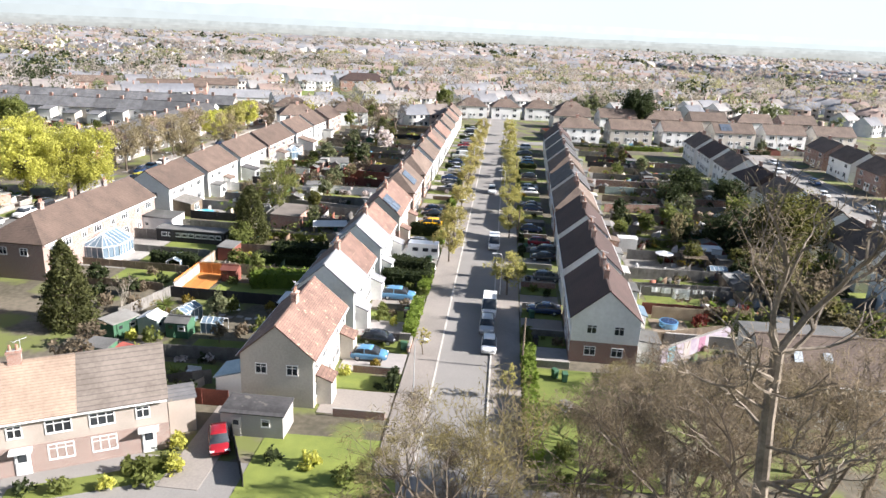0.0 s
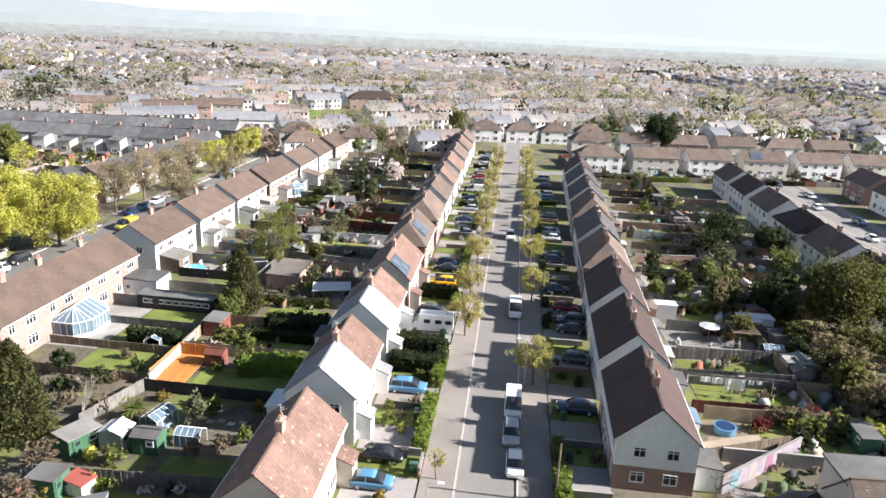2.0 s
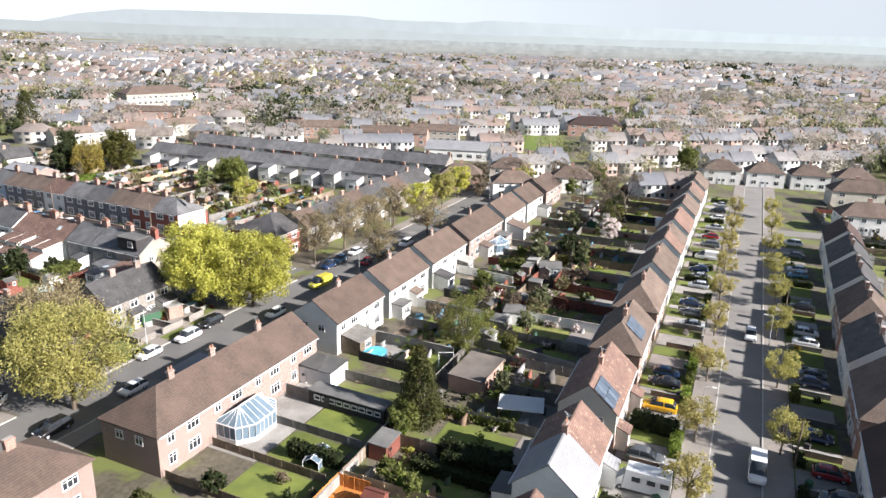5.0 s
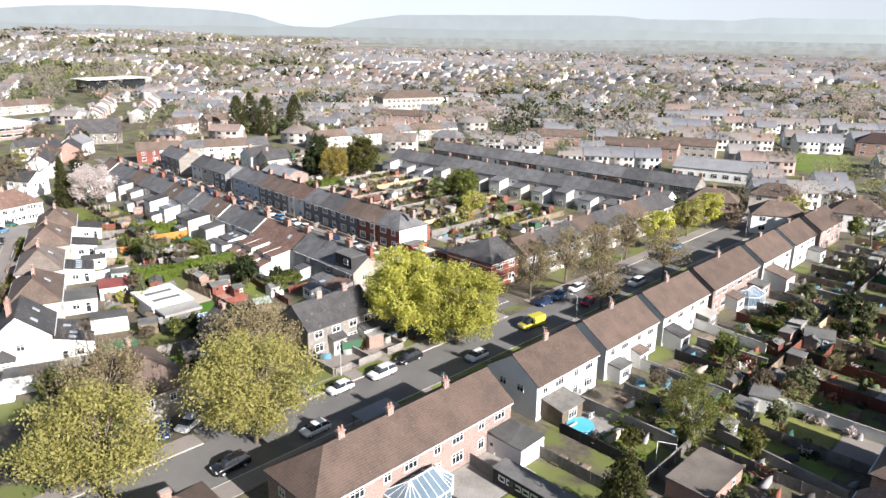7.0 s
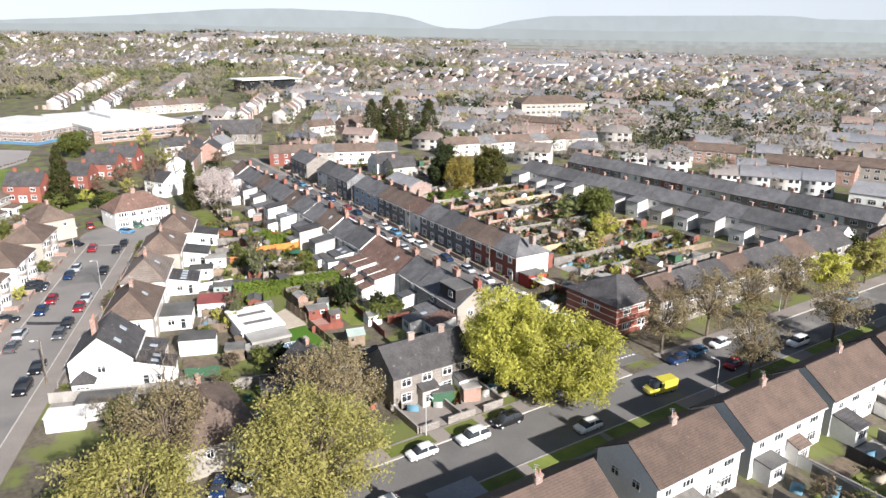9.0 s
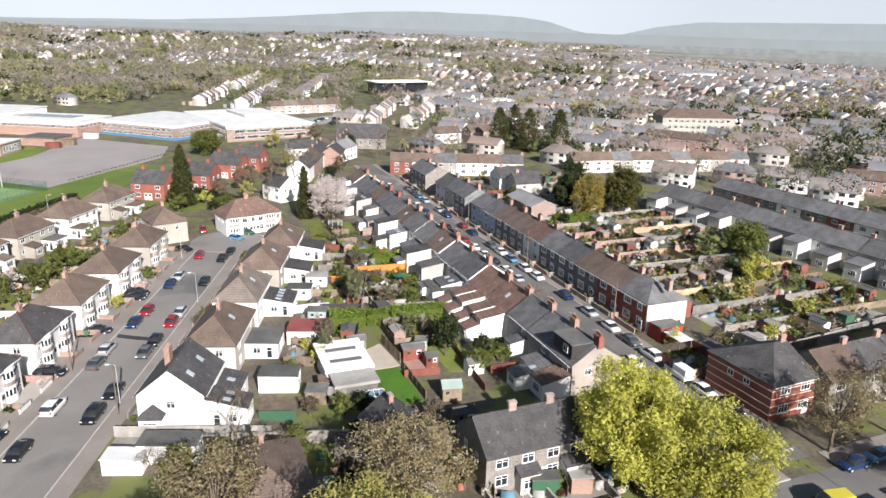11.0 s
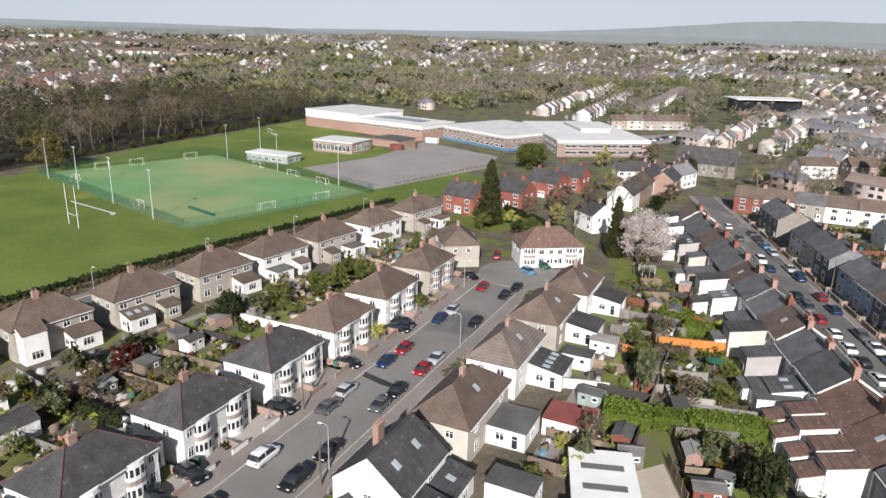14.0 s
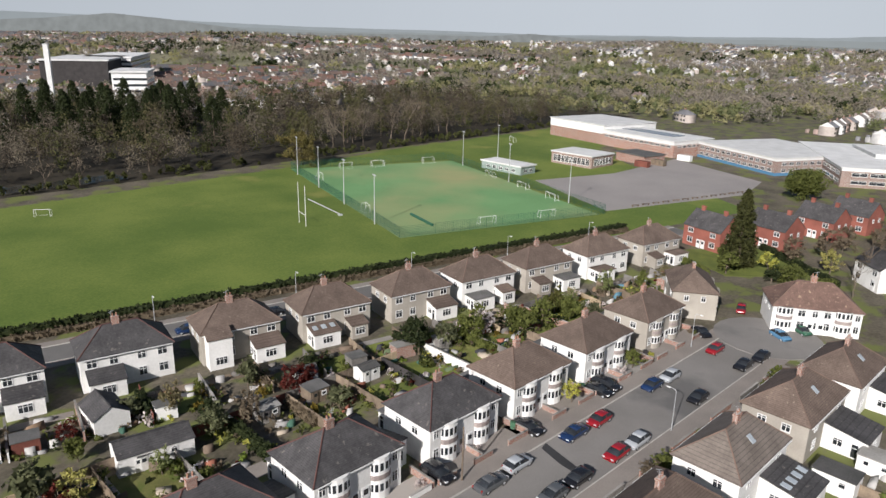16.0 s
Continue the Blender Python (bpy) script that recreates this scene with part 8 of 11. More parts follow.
for k, (x, y) in enumerate(((22.4, 67.4), (25.2, 66.2), (24.0, 69.2), (27.6, 67.8), (26.2, 63.4))):
    bare_tree(at_xy(x, y, 50 * k), 95 + k % 2, 4.6 + 0.5 * (k % 3), "tangled brown bare shrub on the corner", 1.5, 5, None, "shrubs on the corner", "shrub", "bare_shrub")
fence((22.6, 77.0), (36.8, 81.4), 1.7, TIMBER)
sheet("patio", [(24.0, 76.2), (36.0, 80.2), (34.6, 84.2), (23.4, 80.8)], 0.05, mat("sandy_soil", (0.40, 0.32, 0.24), (0.30, 0.24, 0.18)), "sandy bare garden ground", "ground")

# front gardens of the cul-de-sac
FRONT_PAVES = (PAVING, CONCRETE, mat("red_block_paving", (0.30, 0.17, 0.13), (0.22, 0.125, 0.10), bricks=0.2), PAVING)
for k, (u, L_, r_) in enumerate(DL):
    for a, b in ((u - 1.8, u + L_ / 2), (u + L_ / 2, u + L_ + 2.4)):
        strip("drive", LANE_D, a, b - 0.02, 6.0, 9.3, 0.06, FRONT_PAVES[(k + int(a)) % 4], "paved front garden of a bay-fronted house", "drive")
    m_ = BRICK if k != 2 else WHITE
    for a, b in ((u - 1.6, u + 1.4), (u + 4.4, u + L_ - 4.4), (u + L_ - 1.4, u + L_ + 1.8)):
        wall_run(LANE_D.p(a, 9.25), LANE_D.p(b, 9.25), 0.8, m_, "low front garden wall of red brick" if m_ is BRICK else "low white rendered front garden wall beside the pavement")
    wall_run(LANE_D.p(u + L_ / 2, 6.4), LANE_D.p(u + L_ / 2, 9.2), 0.8, BRICK, "low brick dividing wall between front gardens")
    wall_run(LANE_D.p(u + L_ + 2.3, 5.0), LANE_D.p(u + L_ + 2.3, 9.2), 0.9, BRICK, "low brick dividing wall between front gardens")
    for j in range(4):
        x, y, _ = LANE_D.p(rt.choice((u + L_ / 2 + rt.uniform(-2.2, 2.2), u - 0.6, u + L_ + 1.4)), rt.uniform(7.0, 8.7))
        bush(x, y, rt.uniform(0.5, 1.0), rt.choice(("green", "brown", "green", "white", "dark", "yellow")), 1.1, rt.randrange(60))
x, y, _ = LANE_D.p(184.5, 8.0)
garden_tree(x, y, 3.6, 1.5, "yellow", 4)
x, y, _ = LANE_D.p(200.6, 8.0)
garden_tree(x, y, 3.4, 1.7, "green", 5)
x, y, _ = LANE_D.p(197.0, 8.2)
bush(x, y, 1.6, "white", 0.9, 5)
for u0, u1, m_ in ((146, 150.5, STONE), (152, 157, WHITE), (159, 166, BRICK), (168, 172.5, STONE), (176, 181, BRICK), (183.5, 190, BRICK), (194, 200, BRICK), (203, 209, GREYWOOD), (211, 218, BRICK)):
    wall_run(LANE_D.p(u0, 24.0), LANE_D.p(u1, 24.0), 0.9, m_, "low front garden wall beside the pavement")
for k in range(24):
    u = 146 + 3.05 * k
    x, y, _ = LANE_D.p(u + rt.uniform(-1, 1), rt.uniform(24.8, 26.8))
    bush(x, y, rt.uniform(0.6, 1.4), ("green", "brown", "dark", "yellow", "brown", "green", "gold")[k % 7], rt.uniform(0.8, 1.3), k)
strip("drive", LANE_D, 146, 220, 23.72, 28.2, 0.045, PAVING, "paved and planted front gardens beside the street", "drive")
for u, kd in ((178.5, "green"), (175.8, "brown"), (212.5, "green")):
    x, y, _ = LANE_D.p(u, 25.4)
    garden_tree(x, y, 3.2, 1.6, kd, int(u))
# gardens between streets D and E
for x, y, h_, r_, kd in ((-168.5, 62.5, 6.6, 2.8, "dark"), (-172.0, 67.0, 5.0, 2.4, "grey"), (-178.5, 71.5, 5.4, 2.6, "white"), (-182.0, 78.0, 5.0, 2.6, "green"), (-187.0, 80.0, 5.6, 2.6, "green"), (-191.0, 88.0, 4.6, 2.4, "grey"), (-152.0, 53.0, 3.6, 1.6, "red"), (-118.0, 42.5, 3.6, 1.7, "red")):
    garden_tree(x, y, h_, r_, kd, int(abs(y)))
for x, y, r, kd in ((-147.0, 48.2, 1.2, "gold"), (-141.0, 42.5, 1.1, "gold"), (-158.0, 56.0, 1.2, "green"), (-150.0, 47.0, 1.2, "dark"), (-133.0, 43.5, 1.4, "green"), (-129.5, 40.0, 1.3, "brown"), (-113.0, 37.0, 1.6, "green"), (-164.0, 66.5, 1.6, "green"), (-173.0, 74.5, 1.8, "green"), (-196.0, 95.0, 2.0, "green")):
    bush(x, y, r, kd, 1.1, int(abs(x)))
shed(at_xy(-129.6, 44.6, 146), 8.6, 4.4, 2.4, WHITE, SLATE, "long white garden building with slate roof and skylights", False, 1.0, 3)
shed(at_xy(-133.4, 33.6, 62), 6.0, 4.4, 2.4, WHITE, SLATE, "white garage with a pitched slate roof", False, 1.3, 1)
for x, y, h_, r_, kd in ((-117.6, 39.8, 6.0, 3.0, "grey"), (-119.6, 43.6, 4.6, 2.2, "olive"), (-135.6, 48.8, 5.2, 2.4, "grey"), (-127.8, 33.0, 3.4, 1.6, "red"), (-125.6, 37.0, 3.6, 1.6, "green"), (-137.6, 46.6, 4.6, 1.8, "dark")):
    garden_tree(x, y, h_, r_, kd, int(abs(x)))
# hedges, trees and lawns behind street C and the cul-de-sac
for p0, p1, h_, w_ in (((-136.6, 121.6), (-134.8, 127.4), 2.6, 4.6), ((-135.4, 128.0), (-134.4, 131.8), 2.2, 3.0), ((-134.6, 132.4), (-131.6, 144.2), 2.3, 3.6), ((-167.0, 143.6), (-163.4, 148.8), 2.0, 3.4), ((-174.0, 141.6), (-170.4, 146.0), 2.0, 3.0), ((-177.2, 203.2), (-174.2, 216.6), 2.0, 3.0)):
    hedge(p0, p1, h_, w_, "yew")
for x, y, h_, r_, kd in ((-143.2, 128.9, 8.6, 2.1, "grey"), (-140.6, 135.2, 5.0, 2.7, "brown"), (-139.4, 139.0, 5.0, 2.2, "green"), (-117.2, 134.2, 8.0, 2.6, "dark"), (-119.8, 136.4, 6.6, 2.2, "dark"), (-123.2, 134.6, 5.4, 2.1, "brown"), (-125.6, 131.6, 3.4, 1.6, "grey"), (-110.4, 136.4, 4.0, 2.6, "green"), (-111.2, 141.0, 3.6, 2.4, "green"), (-130.2, 118.2, 5.6, 2.0, "brown"), (-128.6, 114.4, 2.8, 1.2, "yellow"), (-114.2, 139.2, 4.4, 2.0, "dark"),
                         (-101.0, 104.0, 4.6, 2.2, "green"), (-94.5, 116.0, 5.0, 2.2, "brown"), (-99.0, 122.0, 4.4, 2.0, "brown"), (-134.8, 217.4, 6.4, 4.2, "fresh"), (-136.6, 229.0, 7.0, 4.6, "fresh"), (-140.0, 224.0, 6.4, 3.4, "fresh"), (-116.5, 214.0, 4.4, 2.8, "scrub"), (-112.0, 217.5, 3.8, 2.2, "fresh"), (-121.0, 211.0, 3.6, 2.4, "dark"), (-126.0, 214.0, 3.4, 2.2, "grey")):
    garden_tree(x, y, h_, r_, kd, int(abs(x)))
shed(at_xy(-140.4, 146.6, 80), 6.0, 6.0, 2.6, WHITE, FELT, "flat-roofed back building with a grey felt roof", True, windows=2)
wall_run((-146.1, 115.9), (-144.2, 124.3), 1.6, WHITE, "white rendered garden wall")
fence((-113.6, 125.0), (-112.1, 130.4), 1.2, REDWOOD, "faded red timber garden fence")
fence((-108.7, 137.5), (-108.2, 142.2), 1.3, REDWOOD, "faded red timber garden fence")
sheet("deck", [(-119.6, 126.6), (-118.8, 130.2), (-114.4, 130.6), (-114.6, 126.4)], 0.06, mat("faded_pink_deck", (0.40, 0.24, 0.20), (0.30, 0.18, 0.15)), "faded pinkish garden deck", "deck")
sheet("lawn", [(-131.6, 133.0), (-128.4, 144.0), (-121, 142), (-125, 135)], 0.03, LAWN, "long green lawn between hedges", "lawn")
shed(at_xy(-158.5, 127.0, 63), 4.2, 3.0, 2.1, WHITE, CORRUG, "white garden room with a pale sheet roof", True)
fence((-161.0, 125.0), (-156.6, 131.8), 1.6, ORANGEWOOD, "orange-stained timber garden fence")
shed(at_xy(-153.0, 121.5, 63), 4.6, 3.0, 2.3, WHITE, FELT, "white garden studio with grey flat roof", True, windows=2)
shed(at_xy(-121.5, 132.0, 60), 2.0, 1.7, 1.9, MINT, FELT, "small grey-green garden shed")
shed(at_xy(-141.0, 121.0, 60), 3.4, 2.6, 2.1, MINT, FELT, "grey-green timber garden shed with felt roof")
fence((-158.0, 150.5), (-171.0, 146.6), 1.6, ORANGEWOOD, "orange-stained timber garden fence")
rv = random.Random(19)
for k in range(210):
    x, y, _ = LANE_C.p(rv.uniform(40, 112), rv.uniform(-37, -23.5))
    bush(x, y, rv.uniform(0.5, 1.5), rv.choice(("green", "yew", "green", "dark", "brown", "yew", "green", "gold")), rv.uniform(0.6, 1.3), 0, True)
for x, y, ww in ((-151.4, 142.7, 1.5), (-113.0, 152.0, 1.2)):
    u = thing("parasol", at_xy(x, y), "open green garden parasol", "parasol")
    part("pole", Shape().tube((0, 0, 0), (0, 0, 2.3), .03, .03, 6), STEEL, u)
    part("canopy", Shape().solid([(ww * math.cos(a), ww * math.sin(a), 1.9) for a in np.linspace(0, 2 * math.pi, 9)[:-1]], [(.08 * math.cos(a), .08 * math.sin(a), 2.35) for a in np.linspace(0, 2 * math.pi, 9)[:-1]]), GREENSTEEL, u)
wall_run((-144.7, 129.8), (-144.0, 135.0), 1.3, STONE, "old stone garden wall")
wall_run((-138.7, 133.4), (-135.9, 144.6), 1.4, STONE, "old stone garden wall")
# front gardens of the terraced street
strip("front_gardens", LANE_C, 33.5, 160, 5.02, 7.05, 0.09, SOIL, "planted earth of narrow front gardens", "garden bed")
strip("front_gardens", LANE_C, 18.5, 150, -8.9, -5.02, 0.09, SOIL, "planted earth of narrow front gardens", "garden bed")
for k in range(16):
    u = 34.0 + 8.0 * k + (5 if k > 9 else 0) + (10 if k > 12 else 0)
    wall_run(LANE_C.p(u + 0.2, 5.15), LANE_C.p(u + 6.4, 5.15), 1.0, (BRICK, STONE, BRICK, PINKBRICK)[k % 4], "low terrace front wall beside the pavement")
    wall_run(LANE_C.p(u + 7.9, 5.25), LANE_C.p(u + 7.9, 7.0), 1.0, (BRICK, STONE)[k % 2], "low brick dividing wall between front gardens")
    strip("path", LANE_C, u + 6.5, u + 7.7, 5.05, 7.05, 0.11, CONCRETE, "tiled path to a front door", "path")
    for j in range(6 if k < 9 else 3):
        x, y, _ = LANE_C.p(u + 0.6 + 1.0 * j + rt.uniform(-0.3, 0.3), rt.uniform(5.7, 6.6))
        bush(x, y, rt.uniform(0.45, 0.85), rt.choice(("green", "brown", "dark", "yellow", "brown", "green")), rt.uniform(0.9, 1.7), k + j, j > 1)
for k in range(15):
    u = 19.0 + 8.4 * k
    wall_run(LANE_C.p(u, -5.15), LANE_C.p(u + 6.6, -5.15), 0.9, (STONE, BRICK, CONCRETE)[k % 3], "low terrace front wall beside the pavement")
    strip("path", LANE_C, u + 6.7, u + 7.9, -8.9, -5.05, 0.11, CONCRETE, "paved path to a front door", "path")
    for j in range(6 if k < 7 else 3):
        x, y, _ = LANE_C.p(u + 0.6 + 1.1 * j + rt.uniform(-0.4, 0.4), rt.uniform(-8.1, -5.8))
        bush(x, y, rt.uniform(0.5, 1.0), rt.choice(("green", "brown", "dark", "brown", "brown", "green")), rt.uniform(0.9, 1.6), k + j, j > 1)
for k in range(7):
    x, y, _ = LANE_C.p(41.5 + 2.4 * k, -6.6 - 0.5 * (k % 2))
    bare_tree(at_xy(x, y, 50 * k), 95 + k % 2, 4.0 + 0.5 * (k % 3), "tangled brown bare shrub in a front garden", 1.4, 5, None, "shrubs in front gardens", "shrub", "bare_shrub")
for x, y, h_, r_, kd in ((*LANE_C.p(28, 8.5)[:2], 3.6, 1.8, "yellow"), (*LANE_C.p(31.5, 12.5)[:2], 3.0, 1.7, "green"), (*LANE_C.p(26, 16)[:2], 3.4, 1.8, "brown"), (*LANE_C.p(19, -8.3)[:2], 3.4, 1.5, "green"), (*LANE_C.p(24, 26)[:2], 4.0, 2.0, "yellow"), (*LANE_C.p(40, 34)[:2], 6.0, 3.0, "olive"), (*LANE_C.p(30, 40)[:2], 5.0, 2.6, "yellow")):
    garden_tree(x, y, h_, r_, kd, int(abs(x)))
for k in range(5):
    garden(Lane(-92.0, 178.0 + 8.4 * k, 177.0), 0.0, 8.2, 8.0, -14.0 + 0.3 * k, 3.4, 0.9, 9, True, True, k == 2, far=True, trees=0.5, wild=True)
solo("gable_render", Shape().box(-0.03, 0.03, -4.2, 4.2, 0.05, 5.3), WHITE, LANE_C.at(33.9, 11.4, 0), "white painted end wall of the terrace", "wall", "", "structure")
shed(LANE_C.at(31.5, 9.6, 90), 4.6, 3.4, 2.5, mat("red_paint", (0.38, 0.06, 0.045), (0.30, 0.05, 0.038)), FELT, "red-painted flat-roofed workshop beside the terrace", True)
cp = thing("canopy", LANE_C.at(27.0, 8.6, 0), "pale flat carport canopy on posts", "canopy")
part("roof", Shape().box(-2.2, 2.2, -1.4, 1.4, 2.3, 2.4), PALEFELT, cp)
for sx in (-2, 2):
    for sy in (-1.2, 1.2):
        part("post", shared("canpost", lambda: None), None, cp, "", pose(sx, sy, 0))

for x, y, r, kd in ((-27.5, 48.6, 1.1, "green"), (-24.0, 48.9, 1.0, "yellow"), (-21.4, 49.6, 1.2, "green"), (-30.0, 48.2, 1.0, "dark"), (-19.8, 51.4, 1.3, "yellow")):
    bush(x, y, r, kd, 1.1, int(abs(x)))
for x, y, r, kd in ((-143, 136, 1.6, "green"), (-137, 139, 1.4, "green"), (-129, 131, 1.5, "green"), (-122, 128.4, 1.2, "yellow"), (-149, 144, 1.6, "green"), (-155, 139, 1.5, "green"), (-161, 145, 1.8, "green"), (-168, 150, 1.8, "yellow"), (-127, 146, 1.4, "green"), (-117, 144.6, 1.6, "green"), (-175, 141, 2.0, "green"), (-180, 150, 1.8, "brown")):
    bush(x, y, r, kd, 0.9, int(abs(y)))
for pts, words in (([(-143, 128), (-150, 126), (-155, 137), (-148, 140)], "green garden lawn with shrubs"), ([(-158, 133), (-166, 131), (-171, 143), (-163, 145)], "green garden lawn with shrubs"), ([(-122, 133), (-112, 132), (-110, 137), (-120, 139)], "green garden lawn with shrubs"), ([(-173, 146), (-186, 142), (-189, 152), (-177, 155)], "green garden lawn with shrubs")):
    sheet("lawn", pts, 0.045, LAWN, words, "lawn")
sheet("tar_patch", [LANE_D.p(*p_) for p_ in ((173.6, 12.0), (172.2, 12.4), (171.2, 16.0), (170.9, 19.2), (171.9, 19.4), (172.6, 16.2))], 0.024, mat("fresh_tar", (0.045, 0.045, 0.047), (0.03, 0.03, 0.032), vary=0), "dark tar repair across the road", "road marking")
for x, y, h_, r_, kd in ((62, 104, 5.0, 2.4, "green"), (66, 96, 4.6, 2.4, "dark"), (58, 98, 4.4, 2.2, "brown"), (64, 88, 4.6, 2.4, "grey"), (70, 108, 5.0, 2.4, "brown"), (56, 82, 4.2, 2.4, "green"), (62, 78, 4.4, 2.4, "brown")):
    garden_tree(x, y, h_, r_, kd, int(x))
for y0 in (84.0, 92.5, 101.0):
    fence((55.5, y0), (70.0, y0 + 1.5), 1.6, GREYWOOD, "grey weathered timber garden fence", 3.6)
    sheet("lawn", [(58, y0 + 1.2), (69, y0 + 2.2), (68.6, y0 + 7.4), (57.6, y0 + 6.6)], 0.05, LAWN, "back garden lawn", "lawn")
for k, (u, v) in enumerate(((23.6, -8.0), (24.4, -8.0), (33.4, -7.8), (46.0, -7.6), (52.0, -7.8), (62.6, -8.0), (71.0, -7.8), (80.4, -7.8), (18.6, 8.0), (26.6, 7.8), (39.6, 7.6), (56.2, 7.6), (64.4, 7.8))):
    x, y, _ = LANE_A.p(u, v)
    bin_(x, y, 84 + 13 * k, GREENPAINT if k % 2 else DARKWOOD, "green wheelie bin by the drive" if k % 2 else "black wheelie bin by the drive")
for k, (u, v) in enumerate(((143.0, 6.9), (143.8, 6.9), (157.4, 7.0), (173.0, 7.0), (173.8, 7.0), (188.6, 6.9), (206.0, 7.0))):
    x, y, _ = LANE_D.p(u, v)
    bin_(x, y, 153 + 9 * k, GREENPAINT if k % 2 else DARKWOOD, "green wheelie bin by the house" if k % 2 else "black wheelie bin by the house")

# ---- street furniture ----
for u, sd in ((4.6, -1), (34.0, 1), (64.0, -1), (94.0, 1), (124.0, -1), (154.0, 1)):
    x, y, _ = LANE_A.p(u, sd * 4.6 if sd < 0 else 3.6)
    lamp_post(x, y, 0 if sd < 0 else 180)
for u, sd in ((150, 1), (188.2, 1), (128, -1), (215, -1)):
    x, y, _ = LANE_D.p(u, 21.4 if sd > 0 else 10.4)
    lamp_post(x, y, 153.5 + (90 if sd > 0 else -90))
for u in (-10, 14, 40, 66, 92, 118):
    x, y, _ = LANE_E.p(u, -20.6)
    lamp_post(x, y, 52, 5.5)
for u, v in ((10, -23.5), (50, -9.6), (88, -23.8), (120, -9.6)):
    x, y, _ = LANE_B.p(u, v)
    lamp_post(x, y, 0 if v < -20 else 180)
for u, v in ((12.0, 6.3), (60, 6.3), (110, 6.3)):
    pole(*LANE_A.p(u, v)[:2], 6.0)
pole(*LANE_D.p(147, 22.3)[:2], 7.5)
pole(*LANE_D.p(160, 10.4)[:2], 7.0)
for u in (40, 75, 110):
    pole(*LANE_C.p(u, 4.6)[:2], 8.0)

# ---- street trees of A ----
for k, (u, v, h) in enumerate(((5.5, 4.8, 3.4), (13.5, -4.7, 3.0), (34.0, 4.6, 5.6), (46.8, -4.6, 5.6), (60.5, -4.8, 5.4), (62.0, 4.8, 5.2), (78.0, -4.7, 5.4), (80.5, 4.7, 5.6), (96.0, -4.7, 5.6), (99.0, 4.7, 5.6), (112.0, -4.7, 5.6), (116.0, 4.7, 5.6),
                               (128.0, -4.7, 5.6), (133.0, 4.7, 5.6), (146.0, -4.7, 5.6), (150.0, 4.7, 5.6), (165.0, -4.7, 5.6), (170.0, 4.7, 5.6), (186.0, -4.7, 5.6), (190, 4.7, 5.6))):
    leaf = L_STREET if v < 0 else L_OLIVE
    small = h < 4
    leafy_tree(LANE_A.at(u, v, k * 50, 0.13), 30 + k % 3, round(h * 1.15, 2), 0.9 if small else 2.7, 1.0 if small else 1.6, leaf, 700 if small else 3400, 0.09 if small else 0.125, "young street tree with small yellow-green leaves" if not small else "small bare young street tree", "street trees along the road", 40 if small else 60)

# ---- conifers and garden trees ----
L_BIRCHLEAF = leaf_mat("birch_leaf", (0.24, 0.25, 0.07), (0.13, 0.14, 0.04))
conifer(at_xy(-41.5, 79.0), 41, 10.2, 3.3, "tall dark green garden conifer", None, 9200)
conifer(at_xy(-28.8, 113.6), 42, 9.6, 3.4, "tall dark green garden conifer", None, 9200)
leafy_tree(at_xy(-29.6, 109.8), 61, 4.6, 2.2, 0.4, L_GREEN, 1500, 0.14, "rounded green garden tree", "garden trees", 40)
conifer(at_xy(-239.6, 114.8), 43, 18.0, 4.0, "very tall narrow dark conifer", None, 6500)
conifer(at_xy(-211.0, 142.2), 44, 14.9, 2.6, "tall narrow dark green conifer")
conifer(at_xy(-14.5, 214.0), 45, 9.0, 3.2, "dark green garden conifer tree")
leafy_tree(at_xy(-205.0, 148.2), 62, 13.0, 6.9, 1.4, L_CHERRY, 11000, 0.2, "spreading cherry tree in white blossom", "blossom trees", 90)
leafy_tree(at_xy(-13.2, 205.0), 63, 7.6, 3.0, 1.5, L_CHERRY, 2500, 0.2, "small cherry tree in white blossom", "blossom trees", 50)
leafy_tree(at_xy(-180.5, 218.6), 64, 12.5, 5.6, 0.4, L_WILLOW, 7000, 0.26, "golden weeping willow tree in gardens", "", 80, None, "willow", 1.6)
leafy_tree(at_xy(-187.5, 215.5), 92, 13.0, 4.6, 0.4, L_DARK, 4600, 0.26, "irregular dark evergreen beside a willow", "", 80)
leafy_tree(at_xy(-191.0, 221.0), 93, 17.0, 4.6, 0.4, L_DARK, 4600, 0.26, "tall dark evergreen behind a willow", "", 80)
leafy_tree(at_xy(-178.5, 230.0), 65, 15.0, 7.0, 0.2, L_IVY, 9000, 0.27, "broad dense olive-green evergreen tree", "", 110)
for x, y, s in ((-293, 262, 47), (-284, 272, 48), (-277, 284, 47), (-301, 276, 48)):
    conifer(at_xy(x, y, 40 * x), s, 19.0, 6.4, "tall dark conifer in a clump")
leafy_tree(at_xy(-130.0, 223.5), 66, 10.5, 6.0, 0.4, L_GREEN, 4500, 0.26, "broad fresh green garden tree", "garden trees", 70)
leafy_tree(at_xy(-118.0, 212.0), 67, 7.0, 4.6, 0.4, L_YELLOW, 2800, 0.24, "low spreading yellow-green tree", "garden trees", 60)
leafy_tree(at_xy(-28.9, 135.0), 68, 10.0, 4.4, 0.8, L_BIRCHLEAF, 9000, 0.12, "airy green birch in a back garden", "garden trees", 70, BIRCH)
bare_tree(at_xy(-36.5, 81.2), 31, 5.5, "slim pale birch, still bare", 0.8, 5, None, "garden trees", "tree", "birch", BIRCH)
for x, y, h, s in ((-19.5, 226, 13, 24), (-11, 234, 12, 25), (-7.6, 312, 12, 24), (-24, 245, 11, 25), (-16, 216, 10, 26)):
    bare_tree(at_xy(x, y), s, h, "bare brown garden tree", 1.0, 5)
